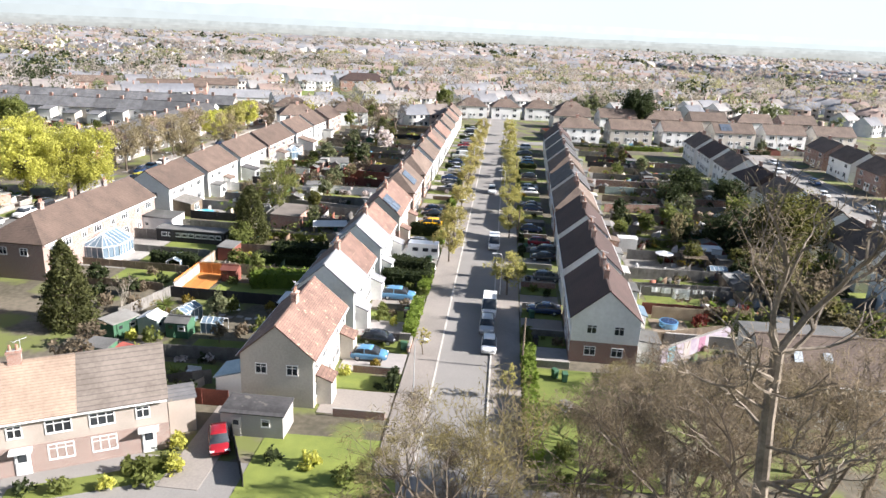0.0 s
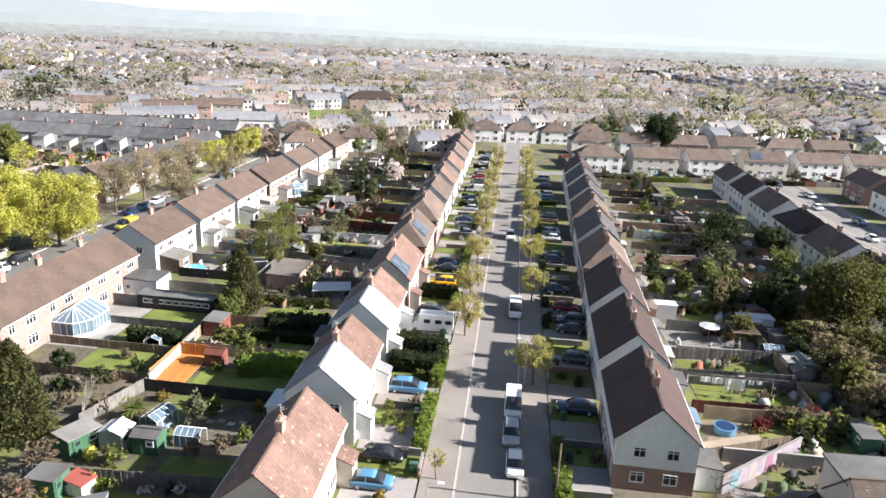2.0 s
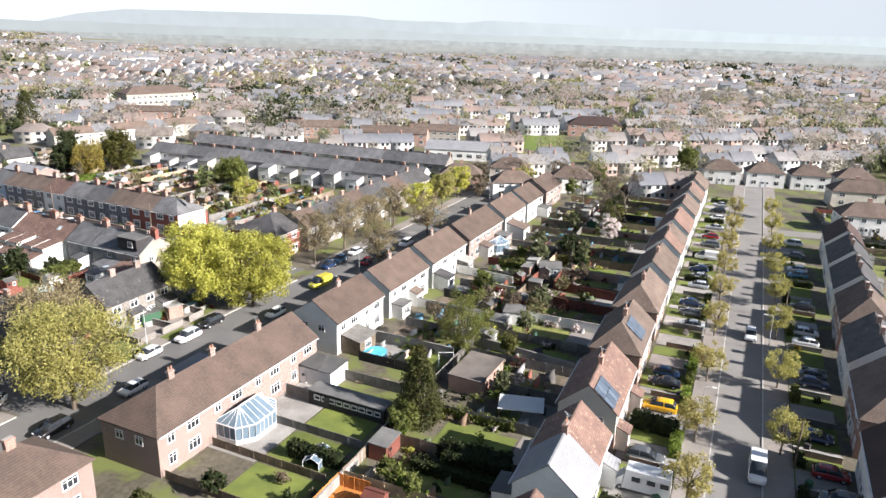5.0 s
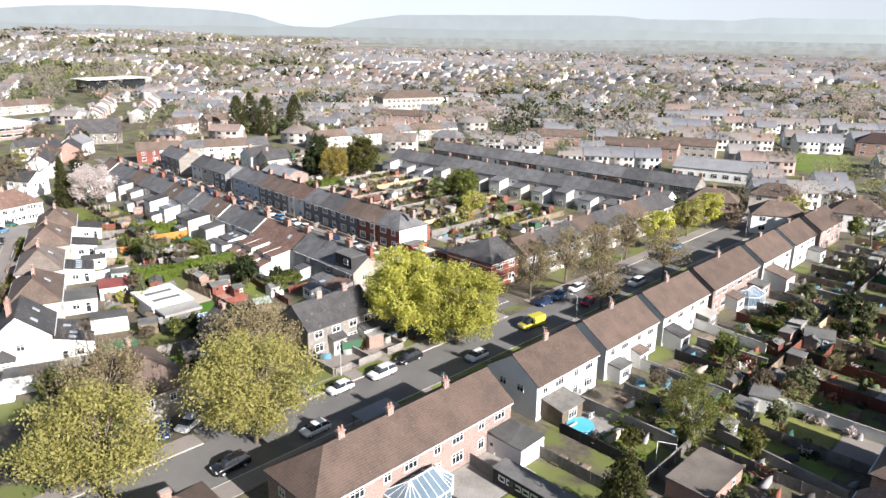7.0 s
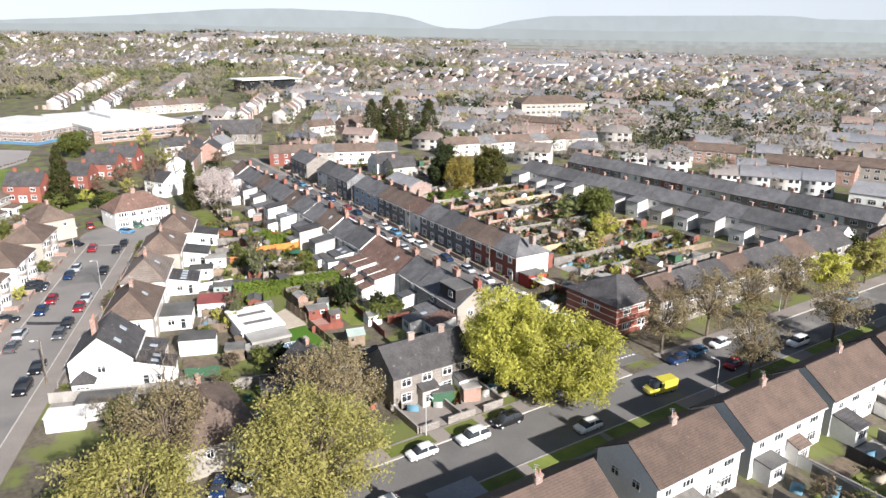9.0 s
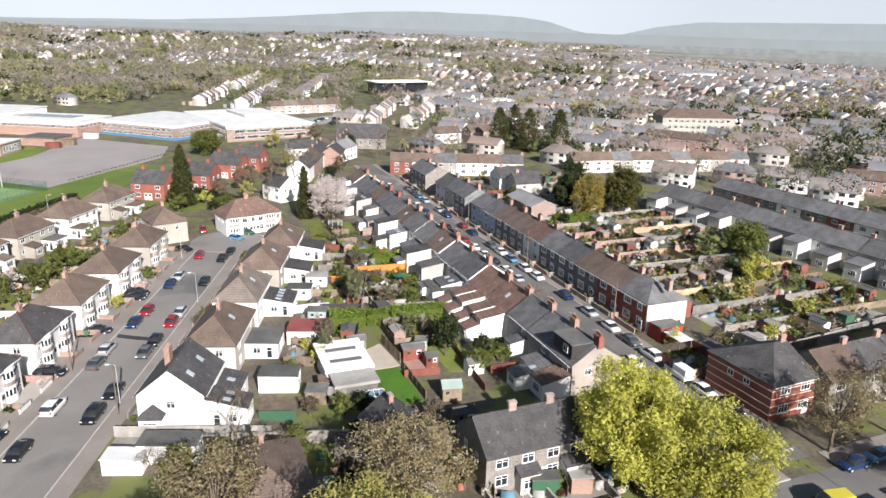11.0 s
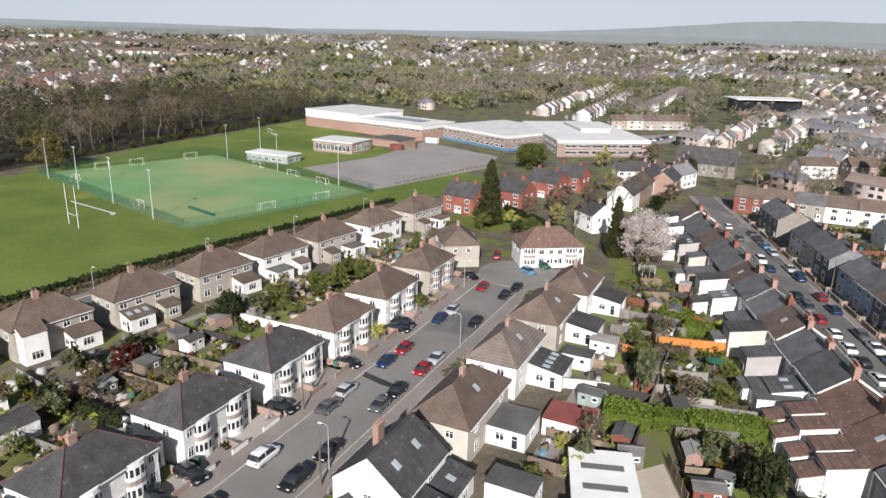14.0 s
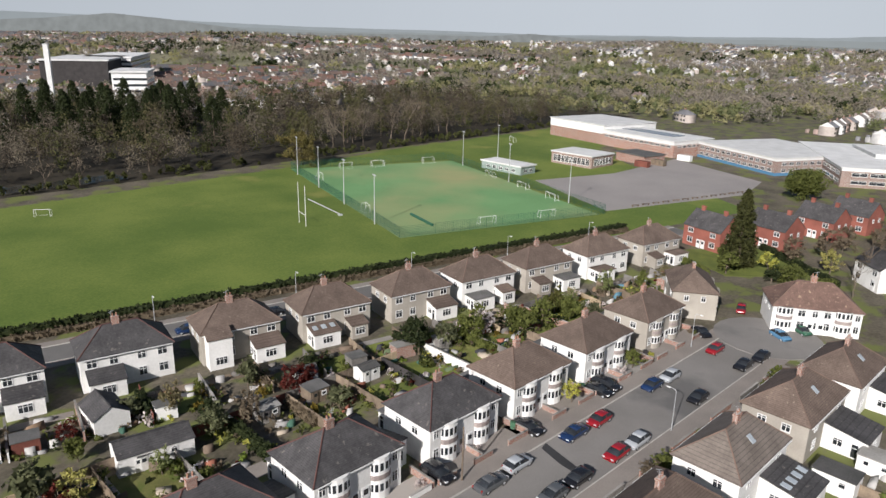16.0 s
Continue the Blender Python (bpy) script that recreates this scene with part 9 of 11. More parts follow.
leafy_tree(at_xy(5.8, 304), 69, 12.5, 5.0, 1.0, L_GREEN, 3600, 0.3, "broad green tree by the road", "garden trees", 60)
leafy_tree(at_xy(81.5, 282), 70, 17.0, 8.0, 0.8, L_DARK, 8000, 0.36, "huge dark evergreen tree behind houses", "garden trees", 100)
for x, y, h, r, lf in ((58, 157, 8.5, 5.2, L_DARK), (66, 151, 7.5, 4.5, L_DARK), (52, 150, 6, 3.6, L_DARK), (50, 119, 6.5, 3.0, L_DARK), (45.4, 124, 6.5, 2.6, L_GREEN), (56, 103, 6, 3.4, L_IVY), (50, 97, 5, 3.0, L_IVY), (53, 88, 4.2, 3.2, L_GREEN), (62, 138, 6, 3, L_GREEN)):
    leafy_tree(at_xy(x, y), 71 + int(h) % 3, h, r, 0.3, lf, 3600 if h > 7 else 1600, 0.2, "dense dark evergreen garden tree" if lf is L_DARK else "leafy tree in a back garden", "garden trees", 70)
leafy_tree(at_xy(59.5, 113.5), 77, 12.0, 7.4, 0.2, L_IVY, 12000, 0.23, "huge olive-green evergreen tree behind gardens", "garden trees", 150)
for x, y, h, r, lf in ((-168, 63, 6.5, 3.0, L_DARK), (-176, 70, 5.5, 3.4, L_GREEN), (-184, 76, 5.0, 3.4, L_GREEN), (-192, 84, 5.0, 3.0, L_GREEN), (-150, 52, 4, 2.4, L_RED),
                       (-218, 104, 6.0, 3.2, L_DARK), (-230, 124, 4.5, 4.5, L_GREEN), (-97, 98.5, 5.5, 3.4, L_GREEN), (-222, 128, 4.0, 4, L_GREEN)):
    leafy_tree(at_xy(x, y), 74 + int(h * 2) % 4, h, r, 0.3, lf, 1500, 0.2, "leafy tree in a back garden", "garden trees", 50)
for x, y, h, s in ((-238, 140, 12, 24), (-246, 150, 13, 25), (-226, 136, 8, 26), (-60, 330, 10, 25), (-96, 100, 8, 26), (-262, 216, 13, 24), (-275, 205, 14, 25), (-280, 220, 13, 26), (-290, 200, 12, 24)):
    bare_tree(at_xy(x, y), s, h, "bare brown tree among houses", 1.0, 5)
leafy_tree(at_xy(-323.9, 138.4), 79, 11.6, 7.4, 0.6, L_GREEN, 6000, 0.34, "big round green tree before the school", "", 90)

for k in range(22):
    az, dist = 127.5 + 0.62 * k + 2.0 * math.sin(k * 2.3), 330 + 75 * ((k * 0.37) % 1) + 40 * (k % 2)
    conifer(at_xy(-72 - dist * math.sin(radians(az)), 101 + dist * math.cos(radians(az)), 50 * k), 49 + k % 2, 22.0 + 2.0 * (k % 2), 6.4, "tall dark cedar among the buildings beyond the wood", L_DARK, 4200, "dark cedars")

# bare trees at the walk's start
L_BUD = leaf_mat("olive_bud", (0.27, 0.23, 0.10), (0.15, 0.12, 0.06))
for x, y, h, s, sp in ((18.5, 33.0, 21.0, 86, 0.9), (15.5, 38.0, 17.5, 81, 1.0), (1.4, 33.0, 17.5, 82, 1.0), (-4.2, 38.0, 14.0, 83, 1.1), (8.8, 38.5, 15.0, 84, 1.1), (21.5, 43.0, 16.0, 89, 1.1), (15.0, 48.0, 10.5, 87, 1.2), (24.0, 51.0, 11.5, 88, 1.2), (29.0, 44.0, 17.0, 90, 1.0), (31.5, 54.0, 10.5, 88, 1.2)):
    bare_tree(at_xy(x, y, 20 * s), s, h, "tall bare tree with grey-brown branches and buds", sp, 7, (L_BROWN, L_BUD, L_BROWN)[s % 3], "bare trees by the cross road", twig_count=9000)
wood, ends = tall_limbs(104)
rng = np.random.RandomState(104)
tall = thing("bare_tree", at_xy(10.5, 21.6), "very tall bare tree with pale bark and open branches", "tree", "bare trees by the cross road")
part("trunk", wood, BIRCHGREY, tall)
part("crown", cloud_mesh("twigs", ends, [0.8] * len(ends), 9, 0.16, L_BROWN, rng, 1.0, -0.4, 0.12), None, tall)
for k, (x, y, h) in enumerate(((18.5, 56.0, 8.5), (34.5, 53.5, 10.0), (21.5, 60.5, 7.0), (27.0, 55.0, 9.5), (11.5, 45.0, 9.0), (36.0, 50.0, 11.0), (3.0, 41.0, 9.0), (24.5, 62.5, 6.5), (28.5, 60.0, 7.0), (14.0, 42.0, 11.0), (-1.0, 44.0, 8.0), (20.0, 50.0, 9.5))):
    bare_tree(at_xy(x, y, 40 * k), 97 + k % 2, h, "twiggy brown tree beside the cross road", 1.3, 5, (L_BUD, L_BROWN)[k % 2], "bare trees by the cross road", twig_count=5200)
for x, y, r, kd in ((-6.0, 50.5, 1.3, "green"), (-9.0, 52.6, 1.2, "yellow"), (-12.2, 53.4, 1.0, "dark"), (-20.6, 54.6, 1.2, "yellow"), (-3.0, 47.5, 1.3, "brown"), (11.5, 51.0, 1.4, "green"), (12.6, 55.0, 1.3, "green"), (16.0, 51.5, 1.4, "brown")):
    bush(x, y, r, kd, 1.2, int(abs(x * 5)))
sheet("lawn", [(-31.0, 46.5), (-19.5, 50.6), (-20.4, 52.6), (-31.4, 48.6)], 0.045, LAWN, "front lawn of the beige houses", "lawn")
hedge((-23.6, 50.9), (-20.0, 52.2), 1.1, 0.9, "green")
fence((-17.9, 60.2), (-13.7, 49.6), 1.2, DARKWOOD, "dark-stained timber fence along a drive")
fence((-36.5, 60.5), (-21.0, 66.0), 1.6, GREYWOOD, "grey weathered timber garden fence")
sheet("lawn", [(-14.5, 47.5), (-1.6, 47.0), (-2.2, 56.5), (-13.6, 57.5)], 0.045, LAWN, "corner garden lawn beside the end house", "lawn")

# gardens, trees and terraces between the red houses and the church
sheet("lawn", [(-230, 112), (-246, 100), (-258, 119), (-238, 132)], 0.04, LAWN, "big garden lawn with shrubs", "lawn")
for x, y, h_, r_, kd in ((-232, 112, 5.5, 3.0, "green"), (-238, 121, 4.5, 2.6, "yellow"), (-246, 127, 7, 3.2, "brown"), (-252, 135, 8, 3.4, "brown"), (-241, 134, 6, 2.8, "olive"), (-229, 121, 4, 2.4, "dark"), (-262, 140, 7, 3.2, "brown"), (-270, 150, 7, 3.4, "brown"), (-283, 160, 8, 3.6, "olive"), (-300, 168, 9, 4, "brown"), (-244, 112, 3.6, 2.4, "green"),
                         (-225, 131, 4.4, 2.4, "green"), (-314, 176, 9, 4, "brown"), (-296, 184, 8, 3.6, "green"), (-270, 176, 7, 3.4, "brown"), (-255, 166, 6, 3.0, "dark"), (-330, 168, 9, 4, "olive"), (-338, 190, 10, 4.6, "brown"), (-310, 196, 8, 3.6, "dark")):
    garden_tree(x, y, h_, r_, kd, int(abs(x + y)))
hedge((-228, 108), (-243, 98.5), 1.6, 1.4, "green")
hedge((-231, 134), (-256, 121), 1.6, 1.2, "dark")
for row, (x0, y0) in enumerate(((-262, 158), (-284, 178))):
    R_ = Lane(x0, y0, 150)
    for k in range(6):
        house(R_.at(9.0 * k, 0, 0 if row else 180), 9.0, 7.8, 5.0, 7.8, (WHITE, BRICK, STONE, WHITE, CREAM)[(k + row) % 5], (SLATE, SLATE, TILE_BROWN)[k % 3], chimneys=(0.46,), label="small terraced house near the church", group="terraces near the church", front=((-0.2, 1.6),), back=(), side=0)

# ---- playing field things ----
def goal(m, w=7.3, h=2.4, d=1.8):
    g_ = thing("football_goal", m, "white tubular football goal", "goal", "football goals")
    s = Shape().tube((-w / 2, 0, 0), (-w / 2, 0, h), .06, .06, 6).tube((w / 2, 0, 0), (w / 2, 0, h), .06, .06, 6).tube((-w / 2, 0, h), (w / 2, 0, h), .06, .06, 6)
    part("frame", shared(("goal", w), lambda: s.mesh("frame", FRAMEW)), None, g_)
    b = Shape().tube((-w / 2, d, 0), (w / 2, d, 0), .04, .04, 5)
    for sx in (-w / 2, w / 2):
        b.tube((sx, 0, h), (sx, d * .6, h * .9), .04, .04, 5).tube((sx, d * .6, h * .9), (sx, d, 0), .04, .04, 5).tube((sx, 0, 0), (sx, d, 0), .04, .04, 5)
    part("back_frame", shared(("goalback", w), lambda: b.mesh("back_frame", FRAMEW)), None, g_)
    return g_


def flood(x, y, h=13.5):
    f = thing("floodlight_mast", at_xy(x, y, 45), "tall galvanised floodlight mast with lamp heads", "floodlight", "floodlight masts")
    part("mast", shared("mast", lambda: Shape().tube((0, 0, 0), (0, 0, h), .16, .08, 8).mesh("mast", STEEL)), None, f)
    for k in (-0.5, 0.5):
        part("lamp_head", shared("floodhead", lambda: Shape().solid([(-.35, -.25, 0), (.35, -.25, 0), (.35, .25, -.1), (-.35, .25, -.1)], [(-.3, -.2, .25), (.3, -.2, .25), (.3, .2, .2), (-.3, .2, .2)]).mesh("lamp_head", STEEL)), None, f, "", pose(k, 0, h))
    part("crossbar", shared("floodbar", lambda: Shape().box(-.9, .9, -.05, .05, h - .1, h).mesh("crossbar", STEEL)), None, f)


for x, y in ((-290.5, -31.5), (-273.8, -13.5), (-256.0, 5.0), (-238.5, 23.2), (-335.0, 17.0), (-311.0, 42.0), (-287.0, 67.5), (-362.0, 24.0)):
    flood(x, y)
P = Lane(-228.9, 34.7, 226.7)
for u0, v0, u1, v1 in ((0, 0, 101, 0), (0, 0, 0, 66), (0, 66, 101, 66), (101, 0, 101, 66)):
    a, b = Vector(P.p(u0, v0)), Vector(P.p(u1, v1))
    L_ = (b - a).length
    n = round(L_ / 5.0)
    f = thing("mesh_fence", Matrix.Translation(a) @ Matrix.Rotation(math.atan2(b.y - a.y, b.x - a.x), 4, "Z"), "tall green wire mesh fence round the pitch", "fence", "pitch fences")
    def mesh_panel():
        xs, zs = [-0.05, 0.05], [0.0, 0.06]
        for i in range(1, 9):
            xs += [L_ / n * i / 9 - .018, L_ / n * i / 9 + .018]
        for j in range(1, 8):
            zs += [0.43 * j - .018, 0.43 * j + .018]
        return lattice(xs + [L_ / n - 0.05], zs, lambda i, k: i % 2 == 0 or k % 2 == 0, -.02, .02).mesh("panel", GREENSTEEL)
    pm = shared(("meshpanel", round(L_)), mesh_panel)
    for k in range(n):
        part("panel", pm, None, f, "", pose(k * L_ / n, 0, 0))
for u, v, t_ in ((30, 3.0, 0), (22, 62, 180), (40, 63, 180), (62, 63, 180), (80, 5, 0), (3.5, 28, 270), (3.5, 48, 270), (97, 20, 90), (97, 33, 90), (97, 55, 90)):
    goal(P.at(u, v, t_, 0.07), 5.0 if v > 10 else 3.6, 2.1)
goal(at_xy(-410, 18, 30, 0.05))
rp = thing("rugby_posts", at_xy(-230.7, 5.6, 49, 0.05), "white rugby posts on the grass", "rugby posts")
for sx in (-2.8, 2.8):
    part("upright", Shape().tube((sx, 0, 0), (sx, 0, 11.0), .08, .06, 8), FRAMEW, rp)
part("crossbar", Shape().tube((-2.8, 0, 3.0), (2.8, 0, 3.0), .06, .06, 8), FRAMEW, rp)
goal(at_xy(-209, -62, 120, 0.05), 4.0, 2.0)
solo("spare_post", Shape().tube((-10.9, 0, 0.35), (10.9, 0, 0.35), .15, .15, 8).box(10.2, 11.4, -0.5, 0.5, 0, 0.4), STEEL, at_xy(-249.8, 1.5, 54, 0.05), "long padded goal post lying on the grass", "goal post")
solo("rolled_net", Shape().tube((-6.4, 0, 0.45), (6.4, 0, 0.45), .45, .4, 8), GREENSTEEL, at_xy(-247.1, 33.5, 48, 0.07), "rolled dark green net on the pitch", "net")
hedge(LANE_E.p(-45, -25.6), LANE_E.p(60, -25.6), 2.0, 1.8, "dark")
hedge(LANE_E.p(-45, -24.4), LANE_E.p(60, -24.4), 1.2, 1.0, "brown")
hedge(LANE_E.p(60, -25.6), LANE_E.p(135, -24.2), 2.0, 1.8, "dark")
hedge(LANE_E.p(60, -24.4), LANE_E.p(135, -23.0), 1.2, 1.0, "brown")
for k in range(13):
    solo("yard_bench", Shape().box(-1.3, 1.3, -0.28, 0.28, 0.42, 0.5).box(-1.1, -0.9, -0.22, 0.22, 0, 0.42).box(0.9, 1.1, -0.22, 0.22, 0, 0.42), TIMBER, at_xy(-291 - 3.3 * k, 87.5 + 2.9 * k, 130, 0.08), "low timber bench along the yard's edge", "bench", "benches along the schoolyard")

# ---- school ----
def block(m, L, D, h, wall, roof, label, bands=(), win_rows=(), base=None, over=0.4, name="school_block"):
    b = thing(name, m, label, "school", "school buildings")
    part("wall", Shape().box(-L / 2, L / 2, -D / 2, D / 2, 0, h), wall, b)
    part("roof", Shape().box(-L / 2 - over, L / 2 + over, -D / 2 - over, D / 2 + over, h + 0.003, h + 0.45), roof, b)
    for z0, z1, mm in bands:
        part("wall_band", Shape().box(-L / 2 - .05, L / 2 + .05, -D / 2 - .05, D / 2 + .05, z0, z1), mm, b)
    for z0, hh, step, ww in win_rows:
        for sg, length, other, turn in ((-1, L, D, 0), (1, D, L, 90)):
            n = int((length - 2) / step)
            for k in range(n):
                off = (k - (n - 1) / 2) * step
                if turn == 0:
                    add_window(b, off, -other / 2 - .06, z0, 0, ww, hh, 2)
                else:
                    add_window(b, other / 2 + .06, off, z0, 90, ww, hh, 2)
    return b


block(at_xy(-448, 57, 51), 40, 36, 9.0, BRICK, PALEFELT, "brick sports hall with white upper cladding and flat roof", ((5.2, 9.0, FRAMEW),), ())
block(at_xy(-418, 86, 51), 44, 26, 7.0, BRICK, PALEFELT, "brick school wing with a pale flat roof", ((5.6, 7.0, FRAMEW),), ((4.2, 1.2, 3.2, 2.4),))
solo("roof_glazing", Shape().box(-16, 16, -4, 4, 0, 0.3), SOLAR, pose(-422, 84, 7.46, 0, 0, 51), "blue-grey glazed strip on a flat roof", "roof light")
block(at_xy(-399, 136, 37.4), 47, 42, 6.6, PINKBRICK, PALEFELT, "two-storey brick school wing with blue panels and flat roof", ((0.0, 1.2, CARPAINT["light_blue"]), (5.7, 6.6, FRAMEW)), ((1.3, 1.4, 3.4, 2.2), (3.9, 1.4, 3.4, 2.2)))
block(at_xy(-392, 172, 5), 70, 42, 6.8, PINKBRICK, PALEFELT, "wide two-storey brick school block with white flat roof", ((5.9, 6.8, FRAMEW),), ((1.2, 1.4, 6.0, 5.2), (4.0, 1.4, 6.0, 5.2)))
block(at_xy(-400, 176, 5), 30, 14, 8.4, PALEFELT, PALEFELT, "raised plant room on the school roof", (), ())
block(at_xy(-362, 60, 63), 20, 15, 4.6, PINKBRICK, PALEFELT, "small brick school hall with tall white windows", (), ((1.0, 2.6, 2.0, 1.8),))
block(at_xy(-333, 36, 63), 20, 8.5, 3.0, MINT, PALEFELT, "low pale green sports pavilion", (), ((0.9, 1.2, 3.2, 1.8),))
block(at_xy(-379, 82, 51), 16, 12, 3.4, BRICK, FELT, "low brick school store", (), ())
for x, y, c_ in ((-366, 84, REDWOOD), (-372, 90, TIMBER), (-390, 100, CARPAINT["white"])):
    solo("container", Shape().box(-3, 3, -1.2, 1.2, 0, 2.4).box(-3.02, -2.9, -1.22, 1.22, 0, 2.42).box(2.9, 3.02, -1.22, 1.22, 0, 2.42), c_, at_xy(x, y, 60), "steel storage container by the school", "container")
# red brick houses by the field
for x, y, t_ in ((-254, 109, 51), (-262, 124, 51), (-277, 137, 51), (-288, 147, 51)):
    house(at_xy(x, y, t_), 11, 8, 5.2, 8.6, REDBRICK, SLATE, chimneys=(-0.3, 0.3), label="red brick house with slate gable roof", group="red brick houses by the field", chim=REDBRICK, back=())
house(at_xy(-236, 143, 20), 9, 7, 5.0, 7.6, WHITE, SLATE, chimneys=(0.2,), label="white house with slate roof behind trees", group="houses beside the cherry tree")
# rows between the school and the library hall
SR = Lane(-459.0, 203.0, 93.0)
for k in range(5):
    house(SR.at(4.6 + 9.4 * k, 0, 0), 9.4, 8.4, 5.2, 8.0, (BEIGE, CREAM, BEIGE, TAN, BEIGE)[k], (TILE_BROWN, TILE_GREYBROWN)[k % 2], chimneys=(0.46,), label="bay-fronted house of pale stone in a short row", group="stone row behind the school", front=((-0.22, 2.2), (0.26, 1.3)), back=(), side=2 if k in (0, 4) else 0)
for x, y, a, L_, w, r in ((-318.0, 247.5, 89, 14, WHITE, TILE_BROWN), (-318.0, 266.5, 90, 13.5, PINKBRICK, TILE_BROWN), (-311.5, 284.5, 106, 17, BRICK, TILE_BROWN), (-300.4, 171.0, 89, 12, WHITE, SLATE), (-295.0, 186.0, 131, 13, WHITE, TILE_GREY)):
    house(at_xy(x, y, a), L_, 8.0, 5.1, 7.8, w, r, chimneys=(0.4,), label="pair of houses with a gable roof near the church", group="houses near the church", front=((-0.36, 1.5), (-0.14, 1.2), (0.14, 1.2), (0.36, 1.5)), back=())
mk = thing("market_hall", at_xy(-462.0, 368.0, 78), "long low white building with a flat roof", "building")
part("wall", Shape().box(-18, 18, -7, 7, 0, 4.6), WHITE, mk)
part("roof", Shape().box(-18.4, 18.4, -7.4, 7.4, 4.6, 5.0), PALEFELT, mk)
for k in range(7):
    add_window(mk, -15 + 5 * k, -7, 1.0, 0, 2.6, 1.6, 3)
sheet("car_park", [(-392, 200), (-412, 232), (-440, 236), (-424, 200)], 0.06, TARMAC, "grey tarmac car park beside the school", "car park")
for k in range(8):
    car(at_xy(-402 - 3.1 * k, 207 + 3.4 * k * 0.8, 40, 0.06), ("hatchback", "saloon", "suv")[k % 3], ("black", "grey", "white", "blue", "silver")[k % 5], far=True)
# church
ch = thing("church", at_xy(-320, 206, 60), "small grey stone church with steep slate roof", "church")
part("nave", wall_shape(22, 9, 5, 10.5), STONE, ch)
part("roof", roof_shape(22, 9, 5, 10.5), SLATE, ch)
for k in range(5):
    add_window(ch, -8 + 4 * k, -4.5, 1.6, 0, 1.2, 2.4, 2)
add_window(ch, -11, 0, 2.4, -90, 2.6, 3.6, 3)
block(at_xy(-566, 343, 87), 44, 24, 10.5, GLASS, PALEFELT, "long glass-fronted hall with a broad white roof", ((0, 2.4, BRICK),), (), None, 3.0, "library_hall")

old = block(at_xy(-296, 392, 64), 40, 15, 9.6, TAN, TILE_BROWN, "old three-storey beige brick school with rows of white windows", ((3.0, 3.2, BANDSTONE), (6.2, 6.4, BANDSTONE)), ((0.8, 1.7, 3.2, 1.8), (3.8, 1.7, 3.2, 1.8), (7.0, 1.6, 3.2, 1.8)), None, 0.5, "old_school")
part("upper_roof", roof_shape(40, 15, 10.05, 13.6, True, True), TILE_BROWN, old)
for x_, y_, t_, L_, w_ in ((-262, 346, 20, 34, BRICK), (-158, 333, 22, 26, BRICK), (-118, 330, 12, 30, BRICK), (-104, 346, 12, 22, TAN)):
    house(at_xy(x_, y_, t_), L_, 9.0, 5.2, 7.6, w_, TILE_BROWN, chimneys=(-0.25, 0.25), label="long low block of brick flats with a brown tiled roof", group="low blocks of flats", front=tuple((-0.42 + 0.14 * i, 1.7) for i in range(7)), back=(), side=0, doors=False)
house(at_xy(-38, 402, 10), 26, 12, 6.0, 9.5, BRICK, TILE_DARK, hips=(True, True), chimneys=(-0.3, 0.3), label="large dark brick public house beside the green", group="houses at the street's end", front=tuple((-0.4 + 0.2 * i, 1.8) for i in range(5)), back=())

# ---- the trampoline, white-roofed workshop and things behind street C ----
tr = thing("trampoline", at_xy(-195.8, 145.4), "round black garden trampoline with safety net", "trampoline")
part("mat", Shape().tube((0, 0, 0.75), (0, 0, 0.82), 1.9, 1.9, 20), BLACK, tr)
for k in range(8):
    a = math.pi * k / 4
    part("pole", shared("trpole", lambda: Shape().tube((0, 0, 0), (0, 0, 2.6), .04, .04, 5).mesh("pole", STEEL)), None, tr, "", pose(1.9 * math.cos(a), 1.9 * math.sin(a), 0))
sheet("lawn", [(-190, 137), (-205, 141), (-202, 152), (-186, 148)], 0.04, LAWN, "big green lawn with a trampoline", "lawn")
sheet("lawn", [(-106.9, 119.6), (-117.8, 121.6), (-116.9, 125.5), (-106.0, 124.3)], 0.06, mat("artificial_turf", (0.07, 0.16, 0.015), (0.055, 0.13, 0.012), fine=10, vary=0), "bright green strip of lawn", "lawn")
sheet("patio", [(-117.9, 121.6), (-124.0, 120.6), (-126.4, 126.6), (-117.4, 126.2)], 0.05, mat("sandy_slabs", (0.50, 0.44, 0.36), (0.42, 0.36, 0.29)), "pale sandy slab patio", "patio")
fence((-106.0, 124.6), (-117.0, 126.0), 1.5, TIMBER)
fence((-118.5, 126.6), (-126.6, 127.0), 1.7, TIMBER)
ws = block(at_xy(-119.3, 117.2, 171), 9.6, 6.8, 2.8, WHITE, mat("white_sheet_roof", (0.80, 0.80, 0.78), (0.72, 0.72, 0.7)), "flat white-roofed workshop in a back garden", (), (), None, 0.3, "workshop")
for x_ in (-2.2, 1.6):
    part("rooflight", Shape().box(x_ - 0.5, x_ + 0.5, -2.4, 2.4, 3.25, 3.33), FELT, ws)
block(at_xy(-112.6, 116.2, 171), 4.6, 6.0, 2.5, GREYWOOD, CORRUG, "lean-to with grey sheet roof beside the workshop", (), (), None, 0.3, "lean_to")
greenhouse(at_xy(-108.5, 117.5, 80), 3.0, 2.2, 1.7)
shed(at_xy(-126.6, 122.4, 80), 3.0, 2.2, 1.9, GREYWOOD, FELT, "grey timber garden shed with felt roof")
shed(at_xy(-119.5, 129.2, 80), 3.6, 2.6, 2.0, REDWOOD, FELT, "red-stained timber garden shed with a felt roof")
shed(at_xy(-115.5, 130.5, 80), 2.0, 1.8, 1.9, REDWOOD, FELT, "red-stained timber garden shed with a felt roof")
